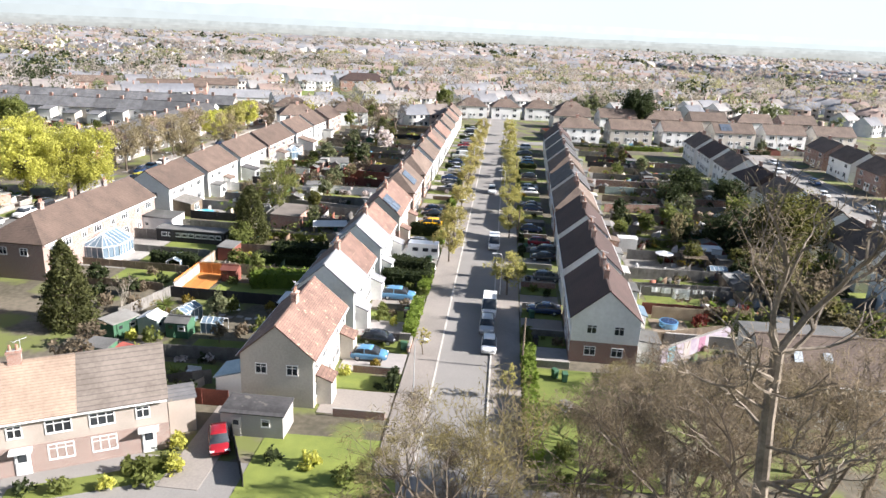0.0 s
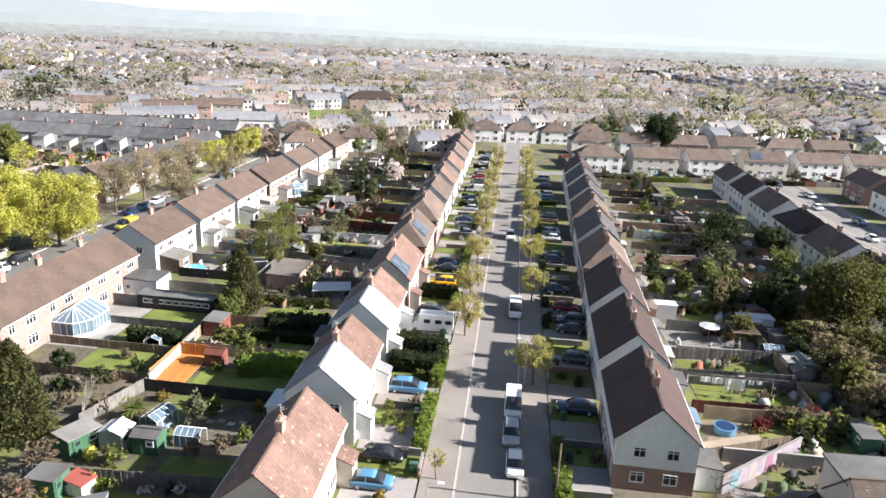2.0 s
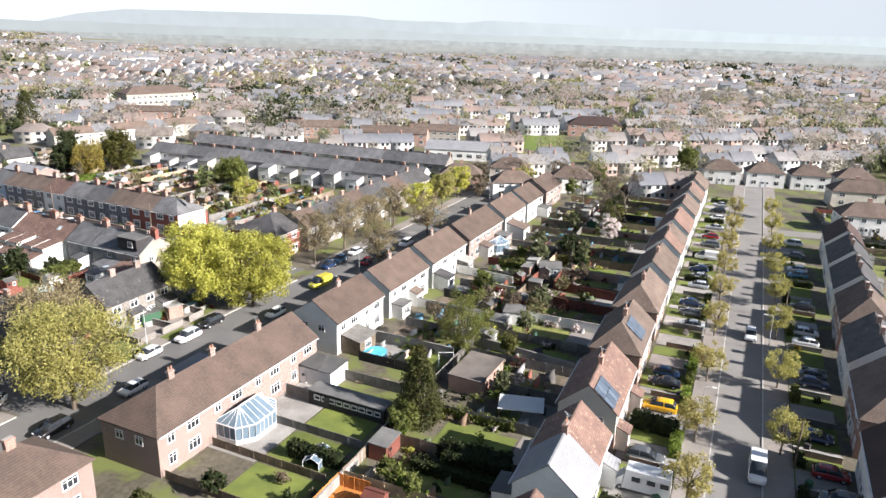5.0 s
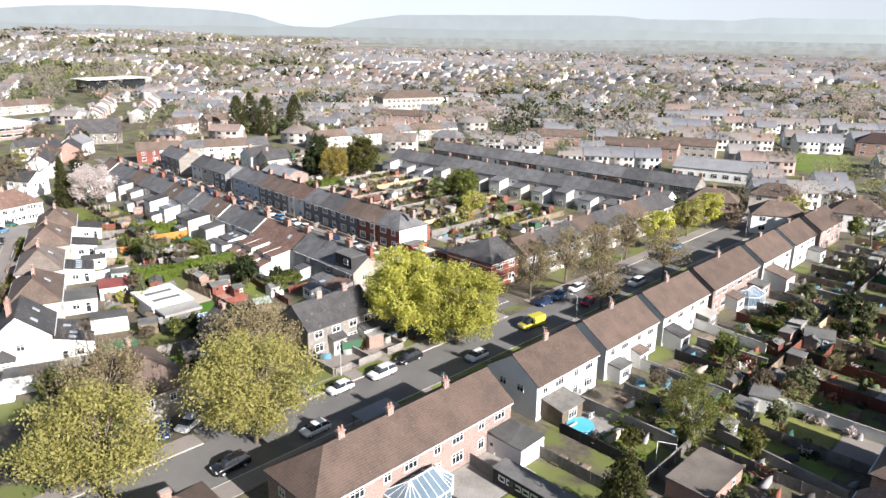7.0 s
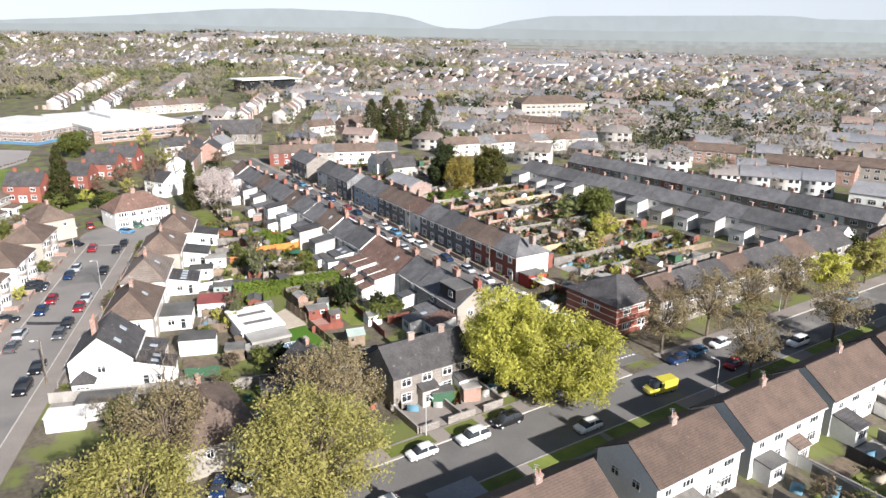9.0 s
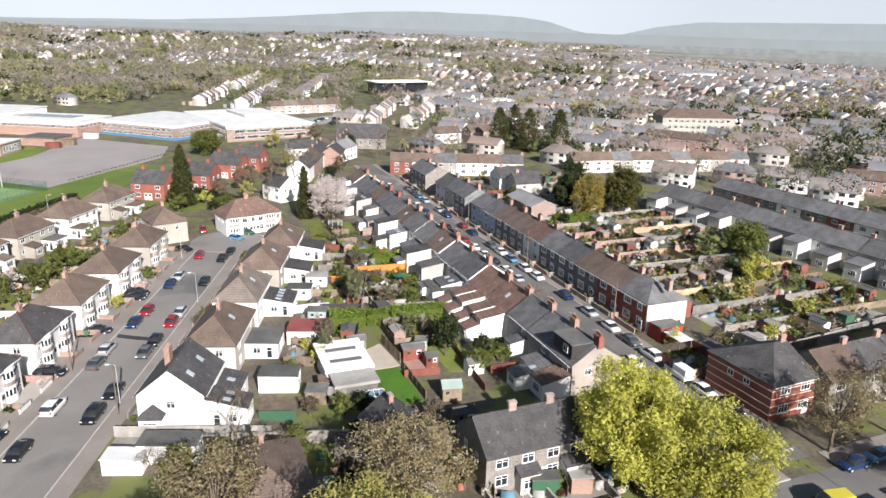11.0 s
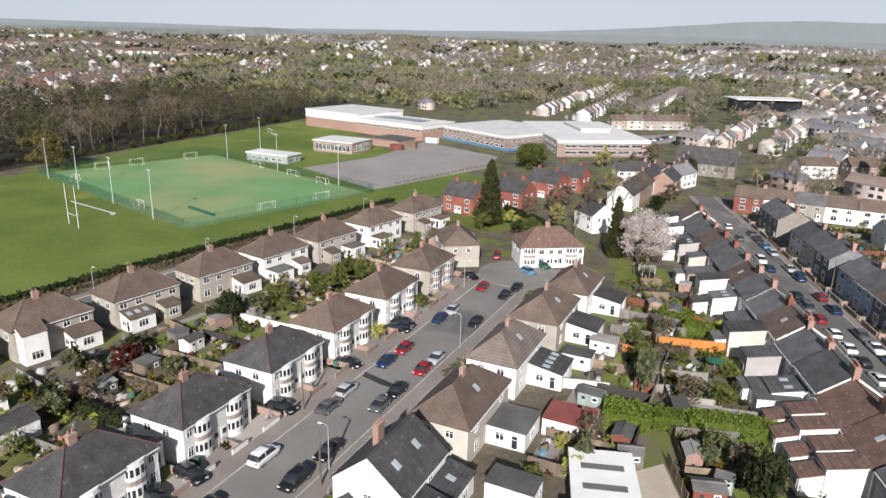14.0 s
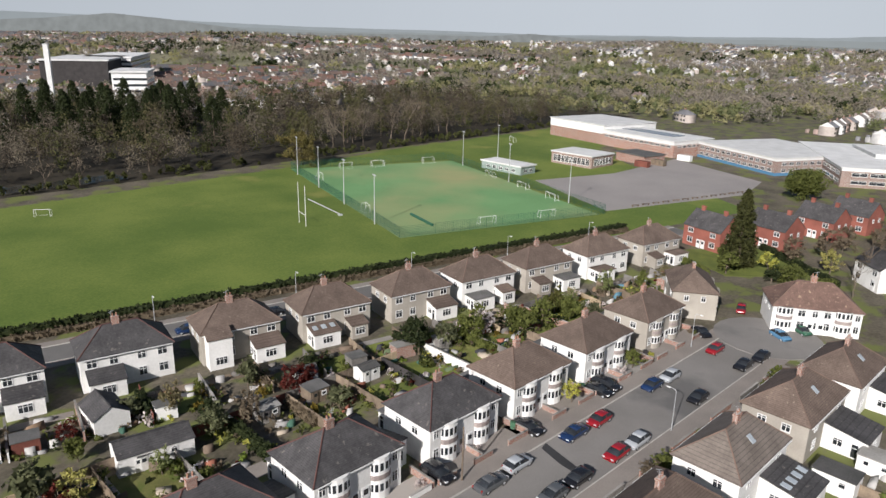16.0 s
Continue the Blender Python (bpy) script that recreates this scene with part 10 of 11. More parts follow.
shed(at_xy(-105.2, 128.3, 70), 2.8, 2.4, 2.1, TIMBER, MINT, "timber gazebo with a pale green roof", False, 0.7, 0)
shed(at_xy(-110.5, 135.5, 80), 2.6, 2.2, 1.9, WHITE, FELT, "small garden shed with grey roof")
shed(at_xy(-133.8, 116.4, 63), 6.0, 5.0, 2.4, WHITE, mat("red_felt", (0.26, 0.08, 0.07), (0.2, 0.06, 0.055)), "garage with a faded red flat roof", True)
fence((-157.4, 148.7), (-160.1, 136.6), 2.0, ORANGEWOOD, "orange-stained timber garden fence")
fence((-104.0, 133.5), (-120.0, 137.0), 1.2, REDWOOD, "low red-painted garden fence")
# dormer and white bands
d = thing("dormer", LANE_C.at(21.6, -15.6, 0, 5.6), "grey flat-roofed loft dormer on the end house", "dormer")
part("cheek", Shape().box(-2.6, 2.6, -1.9, 1.6, 0, 2.2), DARKWOOD, d)
part("roof", Shape().box(-2.8, 2.8, -2.0, 1.8, 2.2, 2.35), FELT, d)
add_window(d, -0.9, 1.62, 0.5, 180, 1.3, 1.2, 2)

# houses and trees where streets A and B end
for x, y, t_, w_ in ((-46, 247, 20, WHITE), (-64, 252, 15, BRICK), (-30, 262, 10, WHITE), (-52, 270, 8, CREAM)):
    house(at_xy(x, y, t_), 13, 8, 5.1, 8.0, w_, TILE_BROWN, hips=(True, True), chimneys=(0.0,), label="pair of houses with brown hipped roof", group="houses at the street's end", back=())
for x, y, h_, r_, kd in ((-38, 236, 8, 3.6, "brown"), (-55, 240, 8, 3.6, "brown"), (-44, 258, 9, 4, "olive"), (-28, 250, 7, 3, "green"), (-60, 262, 8, 3.6, "brown"), (-36, 274, 9, 4, "brown"), (-22, 272, 8, 3.4, "green"), (-70, 240, 7, 3, "dark"), (-18, 258, 7, 3, "brown")):
    garden_tree(x, y, h_, r_, kd, int(abs(x + y)))

# ---- woods beyond the field ----
def joined(name, groups, label, category, kind="stuff"):
    """One mesh from arrays of corners and four-cornered faces with a material each."""
    vs, fs, ms, mats_ = [], [], [], []
    n = 0
    for v, f, m in groups:
        vs.append(v)
        fs.append(f + n)
        n += len(v)
        ms.append(np.full(len(f), len(mats_), dtype=np.int32))
        mats_.append(m)
    v, f, mi = np.concatenate(vs), np.concatenate(fs), np.concatenate(ms)
    me = bpy.data.meshes.new(name)
    me.vertices.add(len(v))
    me.loops.add(4 * len(f))
    me.polygons.add(len(f))
    me.vertices.foreach_set("co", v.astype(np.float32).ravel())
    me.loops.foreach_set("vertex_index", f.astype(np.int32).ravel())
    me.polygons.foreach_set("loop_start", np.arange(0, 4 * len(f), 4, dtype=np.int32))
    me.polygons.foreach_set("loop_total", np.full(len(f), 4, dtype=np.int32))
    me.polygons.foreach_set("material_index", mi)
    for m in mats_:
        me.materials.append(m)
    me.update(calc_edges=True)
    ob = new(name, me)
    return tagged(ob, label, category, "", kind)


rn = np.random.RandomState(5)


def tree_clumps(xy, height, radius, k, rng):
    """k clump centres for each tree: places, radii."""
    n = len(xy)
    d = rng.normal(size=(n, k, 3))
    d /= np.linalg.norm(d, axis=2)[..., None]
    d *= rng.uniform(0.3, 0.95, (n, k))[..., None]
    c = np.empty((n, k, 3))
    c[..., 0] = xy[:, None, 0] + d[..., 0] * radius[:, None]
    c[..., 1] = xy[:, None, 1] + d[..., 1] * radius[:, None]
    c[..., 2] = height[:, None] * 0.56 + d[..., 2] * height[:, None] * 0.43
    return c.reshape(-1, 3), np.repeat(radius * 0.42, k)


def trunks(xy, height, rng, material):
    n = len(xy)
    r = height * 0.016
    ang = np.arange(4) * math.pi / 2
    low = np.stack([xy[:, None, 0] + r[:, None] * np.cos(ang), xy[:, None, 1] + r[:, None] * np.sin(ang), np.zeros((n, 4))], axis=2)
    top = np.stack([xy[:, None, 0] + 0.3 * r[:, None] * np.cos(ang), xy[:, None, 1] + 0.3 * r[:, None] * np.sin(ang), np.repeat(height[:, None] * 0.6, 4, 1)], axis=2)
    v = np.concatenate([low, top], axis=1).reshape(-1, 3)
    q = np.array([[0, 1, 5, 4], [1, 2, 6, 5], [2, 3, 7, 6], [3, 0, 4, 7]])
    f = (np.arange(n)[:, None, None] * 8 + q).reshape(-1, 4)
    return v, f, material


W0, WD, WN = np.array([-221.0, -92.0]), np.array([-0.914, 0.405]), np.array([-0.405, -0.914])


def wood_places(n, s0, s1, d0, d1):
    return W0 + rn.uniform(s0, s1, n)[:, None] * WD + rn.uniform(d0, d1, n)[:, None] * WN


TWIG_TINTS = ((0.165, 0.135, 0.095), (0.175, 0.155, 0.08), (0.235, 0.20, 0.15), (0.13, 0.105, 0.078), (0.155, 0.155, 0.062))
for tint, c1 in enumerate(TWIG_TINTS):
    leaf = leaf_mat("wood_twig_%d" % tint, c1, tuple(x * 0.55 for x in c1))
    for n, span, depth, clumps, per, size in ((50, (-300, 335), (1, 46), 22, 15, 0.5), (120, (-330, 335), (40, 195), 15, 11, 0.75)):
        xy = wood_places(n, *span, *depth)
        xy = xy[~((np.dot(xy - W0, WN) < 17) & (np.dot(xy - W0, WD) < 40))]
        h = rn.uniform(13, 20.5, len(xy))
        if tint == 1:
            joined("wood_trunks", [trunks(xy, h, rn, BARK)], "many bare grey-brown tree trunks", "woodland")
        c, r = tree_clumps(xy, h, h * 0.31, clumps, rn)
        tagged(new("wood_twigs", cloud_mesh("wood_twigs", c, r, per, size, leaf, rn, 1.0, -0.3, 0.55)), "crowns of bare and budding trees in riverside woodland", "woodland", "", "stuff")
xy = np.concatenate([wood_places(110, -260, 330, 14, 165), wood_places(300, -300, 330, -3, 5), wood_places(70, -300, 330, 14, 34)])
h = rn.uniform(5, 12, len(xy))
h[110:410] *= 0.36
c, r = tree_clumps(xy, h, h * 0.38, 9, rn)
tagged(new("wood_green", cloud_mesh("wood_green", c, r, 16, 0.42, leaf_mat("wood_green_leaf", (0.12, 0.13, 0.045), (0.055, 0.06, 0.022)), rn, 0.9)), "olive green undergrowth and young leaves in woodland", "woodland", "", "stuff")
xy = np.concatenate([wood_places(40, -230, 330, 60, 190), wood_places(110, -330, -30, 60, 230)])
h = rn.uniform(13, 22, len(xy))
c, r = tree_clumps(xy, h, h * 0.28, 14, rn)
tagged(new("wood_evergreen", cloud_mesh("wood_evergreen", c, r, 16, 0.55, L_DARK, rn, 0.9)), "dark evergreen trees in woodland", "woodland", "", "stuff")
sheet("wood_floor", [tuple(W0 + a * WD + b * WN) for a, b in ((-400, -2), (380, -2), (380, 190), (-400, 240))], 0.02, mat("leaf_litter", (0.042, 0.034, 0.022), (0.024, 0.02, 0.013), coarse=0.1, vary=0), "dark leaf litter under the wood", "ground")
# the river at the wood's foot, and what stands behind the trees
sheet("river", [tuple(W0 + a * WD + b * WN) for a, b in ((-300, 4), (40, 4), (40, 15), (-300, 15))], 0.03, mat("river_water", (0.035, 0.032, 0.025), (0.02, 0.02, 0.016), rough=0.15, spec=0.5, vary=0), "dark narrow river below the wood", "water")
tw = thing("tower", at_xy(-395.7, -261.1, 40), "slender pale concrete tower above the trees", "tower")
for sx in (-1.5, 1.5):
    part("shaft", shared("towershaft", lambda: Shape().box(-1.1, 1.1, -1.3, 1.3, 0, 39.5).mesh("shaft", FRAMEW)), None, tw, "", pose(sx, 0, 0))
part("cap", Shape().box(-2.9, 2.9, -1.5, 1.5, 39.5, 40.0), PALEFELT, tw)
for name_, x_, y_, L_, D_, h_, w_, r_, words in (("hall", -560, -400, 105, 50, 24, DARKWOOD, PALEFELT, "long dark-clad hall with a pale flat roof"), ("office_block", -476, -273, 44, 22, 21, FRAMEW, PALEFELT, "white concrete office block with ribbon windows"), ("office_block", -640, -440, 140, 40, 24, WHITE, PALEFELT, "long low white building with flat roof")):
    b_ = thing(name_, at_xy(x_, y_, 35), words, "building", "large buildings beyond the wood")
    part("wall", Shape().box(-L_ / 2, L_ / 2, -D_ / 2, D_ / 2, 0, h_), w_, b_)
    part("roof", Shape().box(-L_ / 2 - 1, L_ / 2 + 1, -D_ / 2 - 1, D_ / 2 + 1, h_, h_ + 1.2), r_, b_)
    if w_ is not DARKWOOD:
        for z_ in range(4, int(h_) - 2, 4):
            part("window_band", Shape().box(-L_ / 2 + 1, L_ / 2 + 0.06, -D_ / 2 + 1, D_ / 2 + 0.06, z_, z_ + 1.6), GLASS, b_)
for k, (s_, d_, h_) in enumerate(((-30, 2.0, 10), (-26, 3.0, 11), (-10, 2.5, 9), (14, 3, 8), (24, 3, 9), (130, 6, 19), (138, 8, 20), (148, 7, 18), (166, 8, 20), (176, 9, 21), (186, 8, 19), (205, 8, 18))):
    p_ = W0 + s_ * WD + d_ * WN
    bare_tree(at_xy(*p_, 40 * k), 25 + k % 3, h_, "tall bare tree with pale twigs at the wood's edge", 0.8, 5, L_PALE, twig_count=2200)
leafy_tree(at_xy(-305.0, -40.0), 91, 15, 7.2, 0.6, leaf_mat("olive_brown_leaf", (0.26, 0.22, 0.08), (0.15, 0.125, 0.05)), 7000, 0.32, "olive-yellow tree at the wood's edge", "", 70)

# ---- suburbs in the distance ----
def near(x, y):
    """Whether a place belongs to the part that is built house by house, or to field and wood."""
    d = (x - W0[0]) * WN[0] + (y - W0[1]) * WN[1]
    if -95 < x < 165 and -80 < y < 262 or 15 < x < 165 and y > 0 and y < 312:
        return True
    if -275 < x < -60 and -60 < y < 258 or -190 < x < -60 and 0 < y < 290:
        return True
    if -545 < x < -140 and d < 0 and y < 215 or -330 < x < -300 and 180 < y < 225:
        return True
    if -80 < x < -37 and 334 < y < 390 or -100 < x < -50 and 296 < y < 325:
        return True
    if math.hypot(x + 566, y - 342) < 42 or math.hypot(x + 296, y - 392) < 32 or math.hypot(x + 262, y - 346) < 22 or math.hypot(x + 158, y - 333) < 18 or math.hypot(x + 113, y - 337) < 26 or math.hypot(x + 38, y - 402) < 20:
        return True
    for ax, ay, bx, by, gap in ((-259, 192, -234, 237, 19), (-233, 256, -205, 332, 17), (-522, 175, -780, 286, 7), (-497, 197, -690, 283, 7), (-528, 243, -740, 345, 8), (-384, 238, -470, 292, 11), (-366, 252, -450, 312, 11), (-487, 323, -505, 366, 12), (-373, 327, -374, 368, 12), (-394, 293, -405, 338, 12), (-459, 203, -461, 252, 14), (-318, 240, -310, 292, 13), (-400, 205, -428, 228, 16), (-456, 350, -466, 386, 12)):
        t = min(1.0, max(0.0, ((x - ax) * (bx - ax) + (y - ay) * (by - ay)) / ((bx - ax) ** 2 + (by - ay) ** 2)))
        if math.hypot(x - ax - t * (bx - ax), y - ay - t * (by - ay)) < gap:
            return True
    s = (x - W0[0]) * WD[0] + (y - W0[1]) * WD[1]
    return -20 < d < 172 and s < 360


def swell(x, y):
    """Height of the land, which rises gently towards the far side of the town and more towards the west."""
    d = np.hypot(x + 30, y - 50)
    az = np.degrees(np.arctan2(-(x + 30), y - 50))
    s = np.clip((d - 720) / 1250, 0, 1)
    w = np.clip((az - 22) / 48, 0, 1)
    roll = 1 + 0.11 * np.sin(az * 0.21 + 1.0) + 0.04 * np.sin(az * 0.57)
    return (5 + 33 * w * w * (3 - 2 * w)) * s * s * (3 - 2 * s) * roll


rise = Shape()
arcs = [[(-30 - d * math.sin(radians(a)), 50 + d * math.cos(radians(a))) for a in range(-60, 172, 2)] for d in range(700, 2101, 70)]
for r0, r1 in zip(arcs, arcs[1:]):
    for p0, p1, p2, p3 in zip(r0, r0[1:], r1[1:], r1):
        rise.face(*[(x, y, float(swell(x, y)) - 0.15) for x, y in (p0, p1, p2, p3)])
solo("hillside", rise, mat("far_ground", (0.22, 0.205, 0.13), (0.155, 0.15, 0.09), fine=0.3, coarse=0.02, vary=0), Matrix(), "gently rising far ground with gardens and soil", "ground", "", "structure")

# rows of houses, district by district, each with its own lie of the streets
plots = []
rs = random.Random(23)
DISTRICTS = []
for i in range(-5, 5):
    for j in range(-3, 6):
        DISTRICTS.append((i * 330 + rs.uniform(-90, 90), j * 330 + rs.uniform(-90, 90), rs.choice((4, 174, 30, 22, 84, 60, 150, 12, 36)), rs.choice((9.0, 9.0, 9.4, 15.6, 17.0)), rs.random()))
CENTRES = np.array([d[:2] for d in DISTRICTS])
for k, (cx, cy, ang, pitch, luck) in enumerate(DISTRICTS):
    ca, sa = math.cos(radians(ang)), math.sin(radians(ang))
    v, side = -330.0, 0
    while v < 330:
        v += 15.5 if side else rs.uniform(30, 38)
        side = 1 - side
        u = -330 + rs.uniform(0, 9)
        while u < 330:
            u += pitch
            if rs.random() < 0.06:
                u += rs.uniform(8, 22)
            x, y = cx + u * ca - v * sa, cy + u * sa + v * ca
            az, dist = math.degrees(math.atan2(-(x + 30), y - 50)), math.hypot(x + 30, y - 50)
            if not (-42 < az < 150) or dist > (1850 if az > 44 else 1420) or np.argmin((CENTRES[:, 0] - x) ** 2 + (CENTRES[:, 1] - y) ** 2) != k or near(x, y):
                continue
            wooded = 62 < az < 108 and 470 < dist < 860
            patch = noise.noise((x / 150, y / 110, 3.3)) + 0.4 * noise.noise((x / 60, y / 60, 7.1))
            thin = 0.97 if wooded else (0.12 if patch > 0.12 else 0.93) if az > 46 and dist > 860 else 0.4 if az > 105 else 0.14 if dist < 620 else 0.34
            if luck < 0.10 and dist > 520 and az < 60 or rs.random() < thin:
                continue
            plots.append((x, y, radians(ang), pitch - (2.6 if pitch > 12 else 0.0), rs.uniform(7.2, 8.2), rs.uniform(4.9, 5.3), rs.uniform(7.4, 8.2)))
for (x0, y0), (x1, y1), pitch, length, turned in (((-522, 175), (-780, 286), 13.5, 8.0, 0), ((-497, 197), (-690, 283), 13.0, 8.5, 0), ((-528, 243), (-740, 345), 12.0, 8.0, 90), ((-384, 238), (-470, 292), 9.0, 9.0, 0), ((-366, 252), (-450, 312), 9.0, 9.0, 0), ((-487, 323), (-505, 366), 9.0, 9.0, 0), ((-373, 327), (-374, 368), 9.0, 9.0, 0), ((-394, 293), (-405, 338), 9.0, 9.0, 0)):
    span = math.hypot(x1 - x0, y1 - y0)
    for k in range(int(span / pitch) + 1):
        f_ = k * pitch / span
        if rs.random() < 0.28:
            continue
        plots.append((x0 + (x1 - x0) * f_, y0 + (y1 - y0) * f_, math.atan2(y1 - y0, x1 - x0) + radians(turned + rs.uniform(-5, 5)), length, rs.uniform(7.0, 9.4), rs.uniform(4.9, 5.3), rs.uniform(7.4, 8.2)))
plots = np.array(plots)


def spread(local, faces, P_):
    """Copies a little body, whose corners depend on length, depth, eaves and ridge, to all plots."""
    n = len(P_)
    v = np.empty((n, len(local), 3))
    for k, (a, b, c_) in enumerate(local):
        x, y = a * P_[:, 3] / 2, b * P_[:, 4] / 2
        z = c_(P_) if callable(c_) else np.full(n, c_)
        v[:, k, 0] = P_[:, 0] + x * np.cos(P_[:, 2]) - y * np.sin(P_[:, 2])
        v[:, k, 1] = P_[:, 1] + x * np.sin(P_[:, 2]) + y * np.cos(P_[:, 2])
        v[:, k, 2] = z + swell(P_[:, 0], P_[:, 1])
    f = (np.arange(n)[:, None, None] * len(local) + np.array(faces)).reshape(-1, 4)
    return v.reshape(-1, 3), f


EA, RI = (lambda p: p[:, 5]), (lambda p: p[:, 6])
# Far walls and roofs in a low-contrast range that stands in for haze
WALLS = island_mat("suburb_walls", [(0.64, 0.63, 0.62), (0.46, 0.43, 0.40), (0.58, 0.57, 0.56), (0.36, 0.27, 0.235), (0.52, 0.50, 0.48), (0.42, 0.37, 0.34), (0.60, 0.59, 0.58), (0.36, 0.35, 0.345)])
ROOFS = island_mat("suburb_roofs", [(0.22, 0.185, 0.165), (0.19, 0.19, 0.20), (0.25, 0.19, 0.165), (0.17, 0.175, 0.19), (0.24, 0.215, 0.20), (0.21, 0.21, 0.22), (0.27, 0.255, 0.245)])
wl = [(-1, -1, 0), (1, -1, 0), (1, 1, 0), (-1, 1, 0), (-1, -1, EA), (1, -1, EA), (1, 1, EA), (-1, 1, EA)]
wf = [(0, 1, 5, 4), (2, 3, 7, 6), (1, 2, 6, 5), (3, 0, 4, 7)]
v, f = spread(wl, wf, plots)
joined("suburb_walls", [(v, f, WALLS)], "hundreds of pale rendered and brick suburban houses", "houses")
lo = lambda p: p[:, 5] - 0.25
up = lambda p: p[:, 6] + 0.12
rl = [(-1.03, -1.1, lo), (1.03, -1.1, lo), (1.03, 1.1, lo), (-1.03, 1.1, lo), (-1.03, 0, up), (1.03, 0, up)]
hipped = (rn.rand(len(plots)) < 0.3) & (plots[:, 3] > 10)
west = np.degrees(np.arctan2(-(plots[:, 0] + 30), plots[:, 1] - 50)) > 98
rh = [(-1.04, -1.1, lo), (1.04, -1.1, lo), (1.04, 1.1, lo), (-1.04, 1.1, lo), (-0.42, 0, up), (0.42, 0, up), (-0.421, 0, up), (0.421, 0, up)]
WEST_ROOFS = island_mat("western_roofs", [(0.17, 0.12, 0.10), (0.12, 0.12, 0.125), (0.20, 0.115, 0.09), (0.14, 0.125, 0.12), (0.18, 0.13, 0.105)])
for side_, look_, words in ((~west, ROOFS, "hundreds of brown and grey pitched roofs"), (west, WEST_ROOFS, "hundreds of red-brown and dark pitched roofs")):
    v1, f1 = spread(rl, [(0, 1, 5, 4), (2, 3, 4, 5)], plots[~hipped & side_])
    v2, f2 = spread(rh, [(0, 1, 5, 4), (2, 3, 4, 5), (1, 2, 7, 5), (3, 0, 4, 6)], plots[hipped & side_])
    joined("suburb_roofs", [(v1, f1, look_), (v2, f2, look_)], words, "roofs")
keep = ~hipped
gv, gf = spread([(-1, -1, EA), (-1, 1, EA), (-1, 0.01, RI), (-1, -0.01, RI), (1, 1, EA), (1, -1, EA), (1, -0.01, RI), (1, 0.01, RI)], [(1, 0, 3, 2), (5, 4, 7, 6)], plots[keep])
joined("suburb_gables", [(gv, gf, WALLS)], "gable walls of suburban houses", "houses")
ck = lambda p: p[:, 6] + 1.2
cb = lambda p: p[:, 6] - 0.6
cl = [(-.06, -.1, cb), (.06, -.1, cb), (.06, .1, cb), (-.06, .1, cb), (-.06, -.1, ck), (.06, -.1, ck), (.06, .1, ck), (-.06, .1, ck)]
v, f = spread(cl, [(0, 1, 5, 4), (1, 2, 6, 5), (2, 3, 7, 6), (3, 0, 4, 7), (4, 5, 6, 7)], plots[np.hypot(plots[:, 0] + 40, plots[:, 1] - 80) < 800])
joined("suburb_chimneys", [(v, f, BRICK)], "brick chimneys of suburban houses", "chimneys")
closer = plots[np.hypot(plots[:, 0] + 40, plots[:, 1] - 80) < 620]
wv, wfz, n = [], [], 0
for fx in (-0.7, -0.3, 0.3, 0.7):
    for z0, z1 in ((1.0, 2.2), (3.5, 4.6)):
        for sg in (-1, 1):
            a, b = fx - 0.12, fx + 0.12
            v, f = spread([(a, sg * 1.012, z0), (b, sg * 1.012, z0), (b, sg * 1.012, z1), (a, sg * 1.012, z1)], [(0, 1, 2, 3)], closer)
            wv.append(v)
            wfz.append(f + n)
            n += len(v)
yards = plots[np.hypot(plots[:, 0] + 40, plots[:, 1] - 80) < 760]
for name, words, mats_, local in (("suburb_extensions", "low back additions of suburban houses with flat roofs", WALLS, (-0.5, 0.2, 1.0, 1.8, 2.7)), ("suburb_sheds", "small sheds at the ends of suburban gardens", ROOFS, (0.2, 0.62, 2.6, 3.1, 2.2))):
    x0, x1, y0, y1, top = local
    pick = yards[rn.rand(len(yards)) < 0.7]
    v, f = spread([(x0, y0, 0), (x1, y0, 0), (x1, y1, 0), (x0, y1, 0), (x0, y0, top), (x1, y0, top), (x1, y1, top), (x0, y1, top)], [(0, 1, 5, 4), (1, 2, 6, 5), (2, 3, 7, 6), (3, 0, 4, 7), (4, 5, 6, 7)], pick)
    joined(name, [(v, f, mats_)], words, "sheds")
joined("suburb_windows", [(np.concatenate(wv), np.concatenate(wfz), GLASS)], "dark windows of suburban houses", "windows")


def scatter(n, r0, r1, az=(-42, 150)):
    a = np.radians(rn.uniform(*az, n))
    d = r0 + (r1 - r0) * rn.rand(n) ** 0.7
    q = np.stack([-30 - d * np.sin(a), 50 + d * np.cos(a)], axis=1)
    return np.array([p_ for p_ in q if not near(*p_)]).reshape(-1, 2)


def belts(n, per, r0, r1, az=(-42, 150)):
    """Trees in irregular belts and clumps between the houses."""
    c_ = scatter(n, r0, r1, az)
    ang, ln = rn.uniform(0, math.pi, len(c_)), rn.uniform(20, 170, len(c_))
    t_ = rn.uniform(-0.5, 0.5, (len(c_), per))
    q = np.stack([c_[:, None, 0] + t_ * (ln * np.cos(ang))[:, None], c_[:, None, 1] + t_ * (ln * np.sin(ang))[:, None]], axis=2) + rn.normal(size=(len(c_), per, 2)) * 7
    return np.array([p_ for p_ in q.reshape(-1, 2) if not near(*p_)]).reshape(-1, 2)


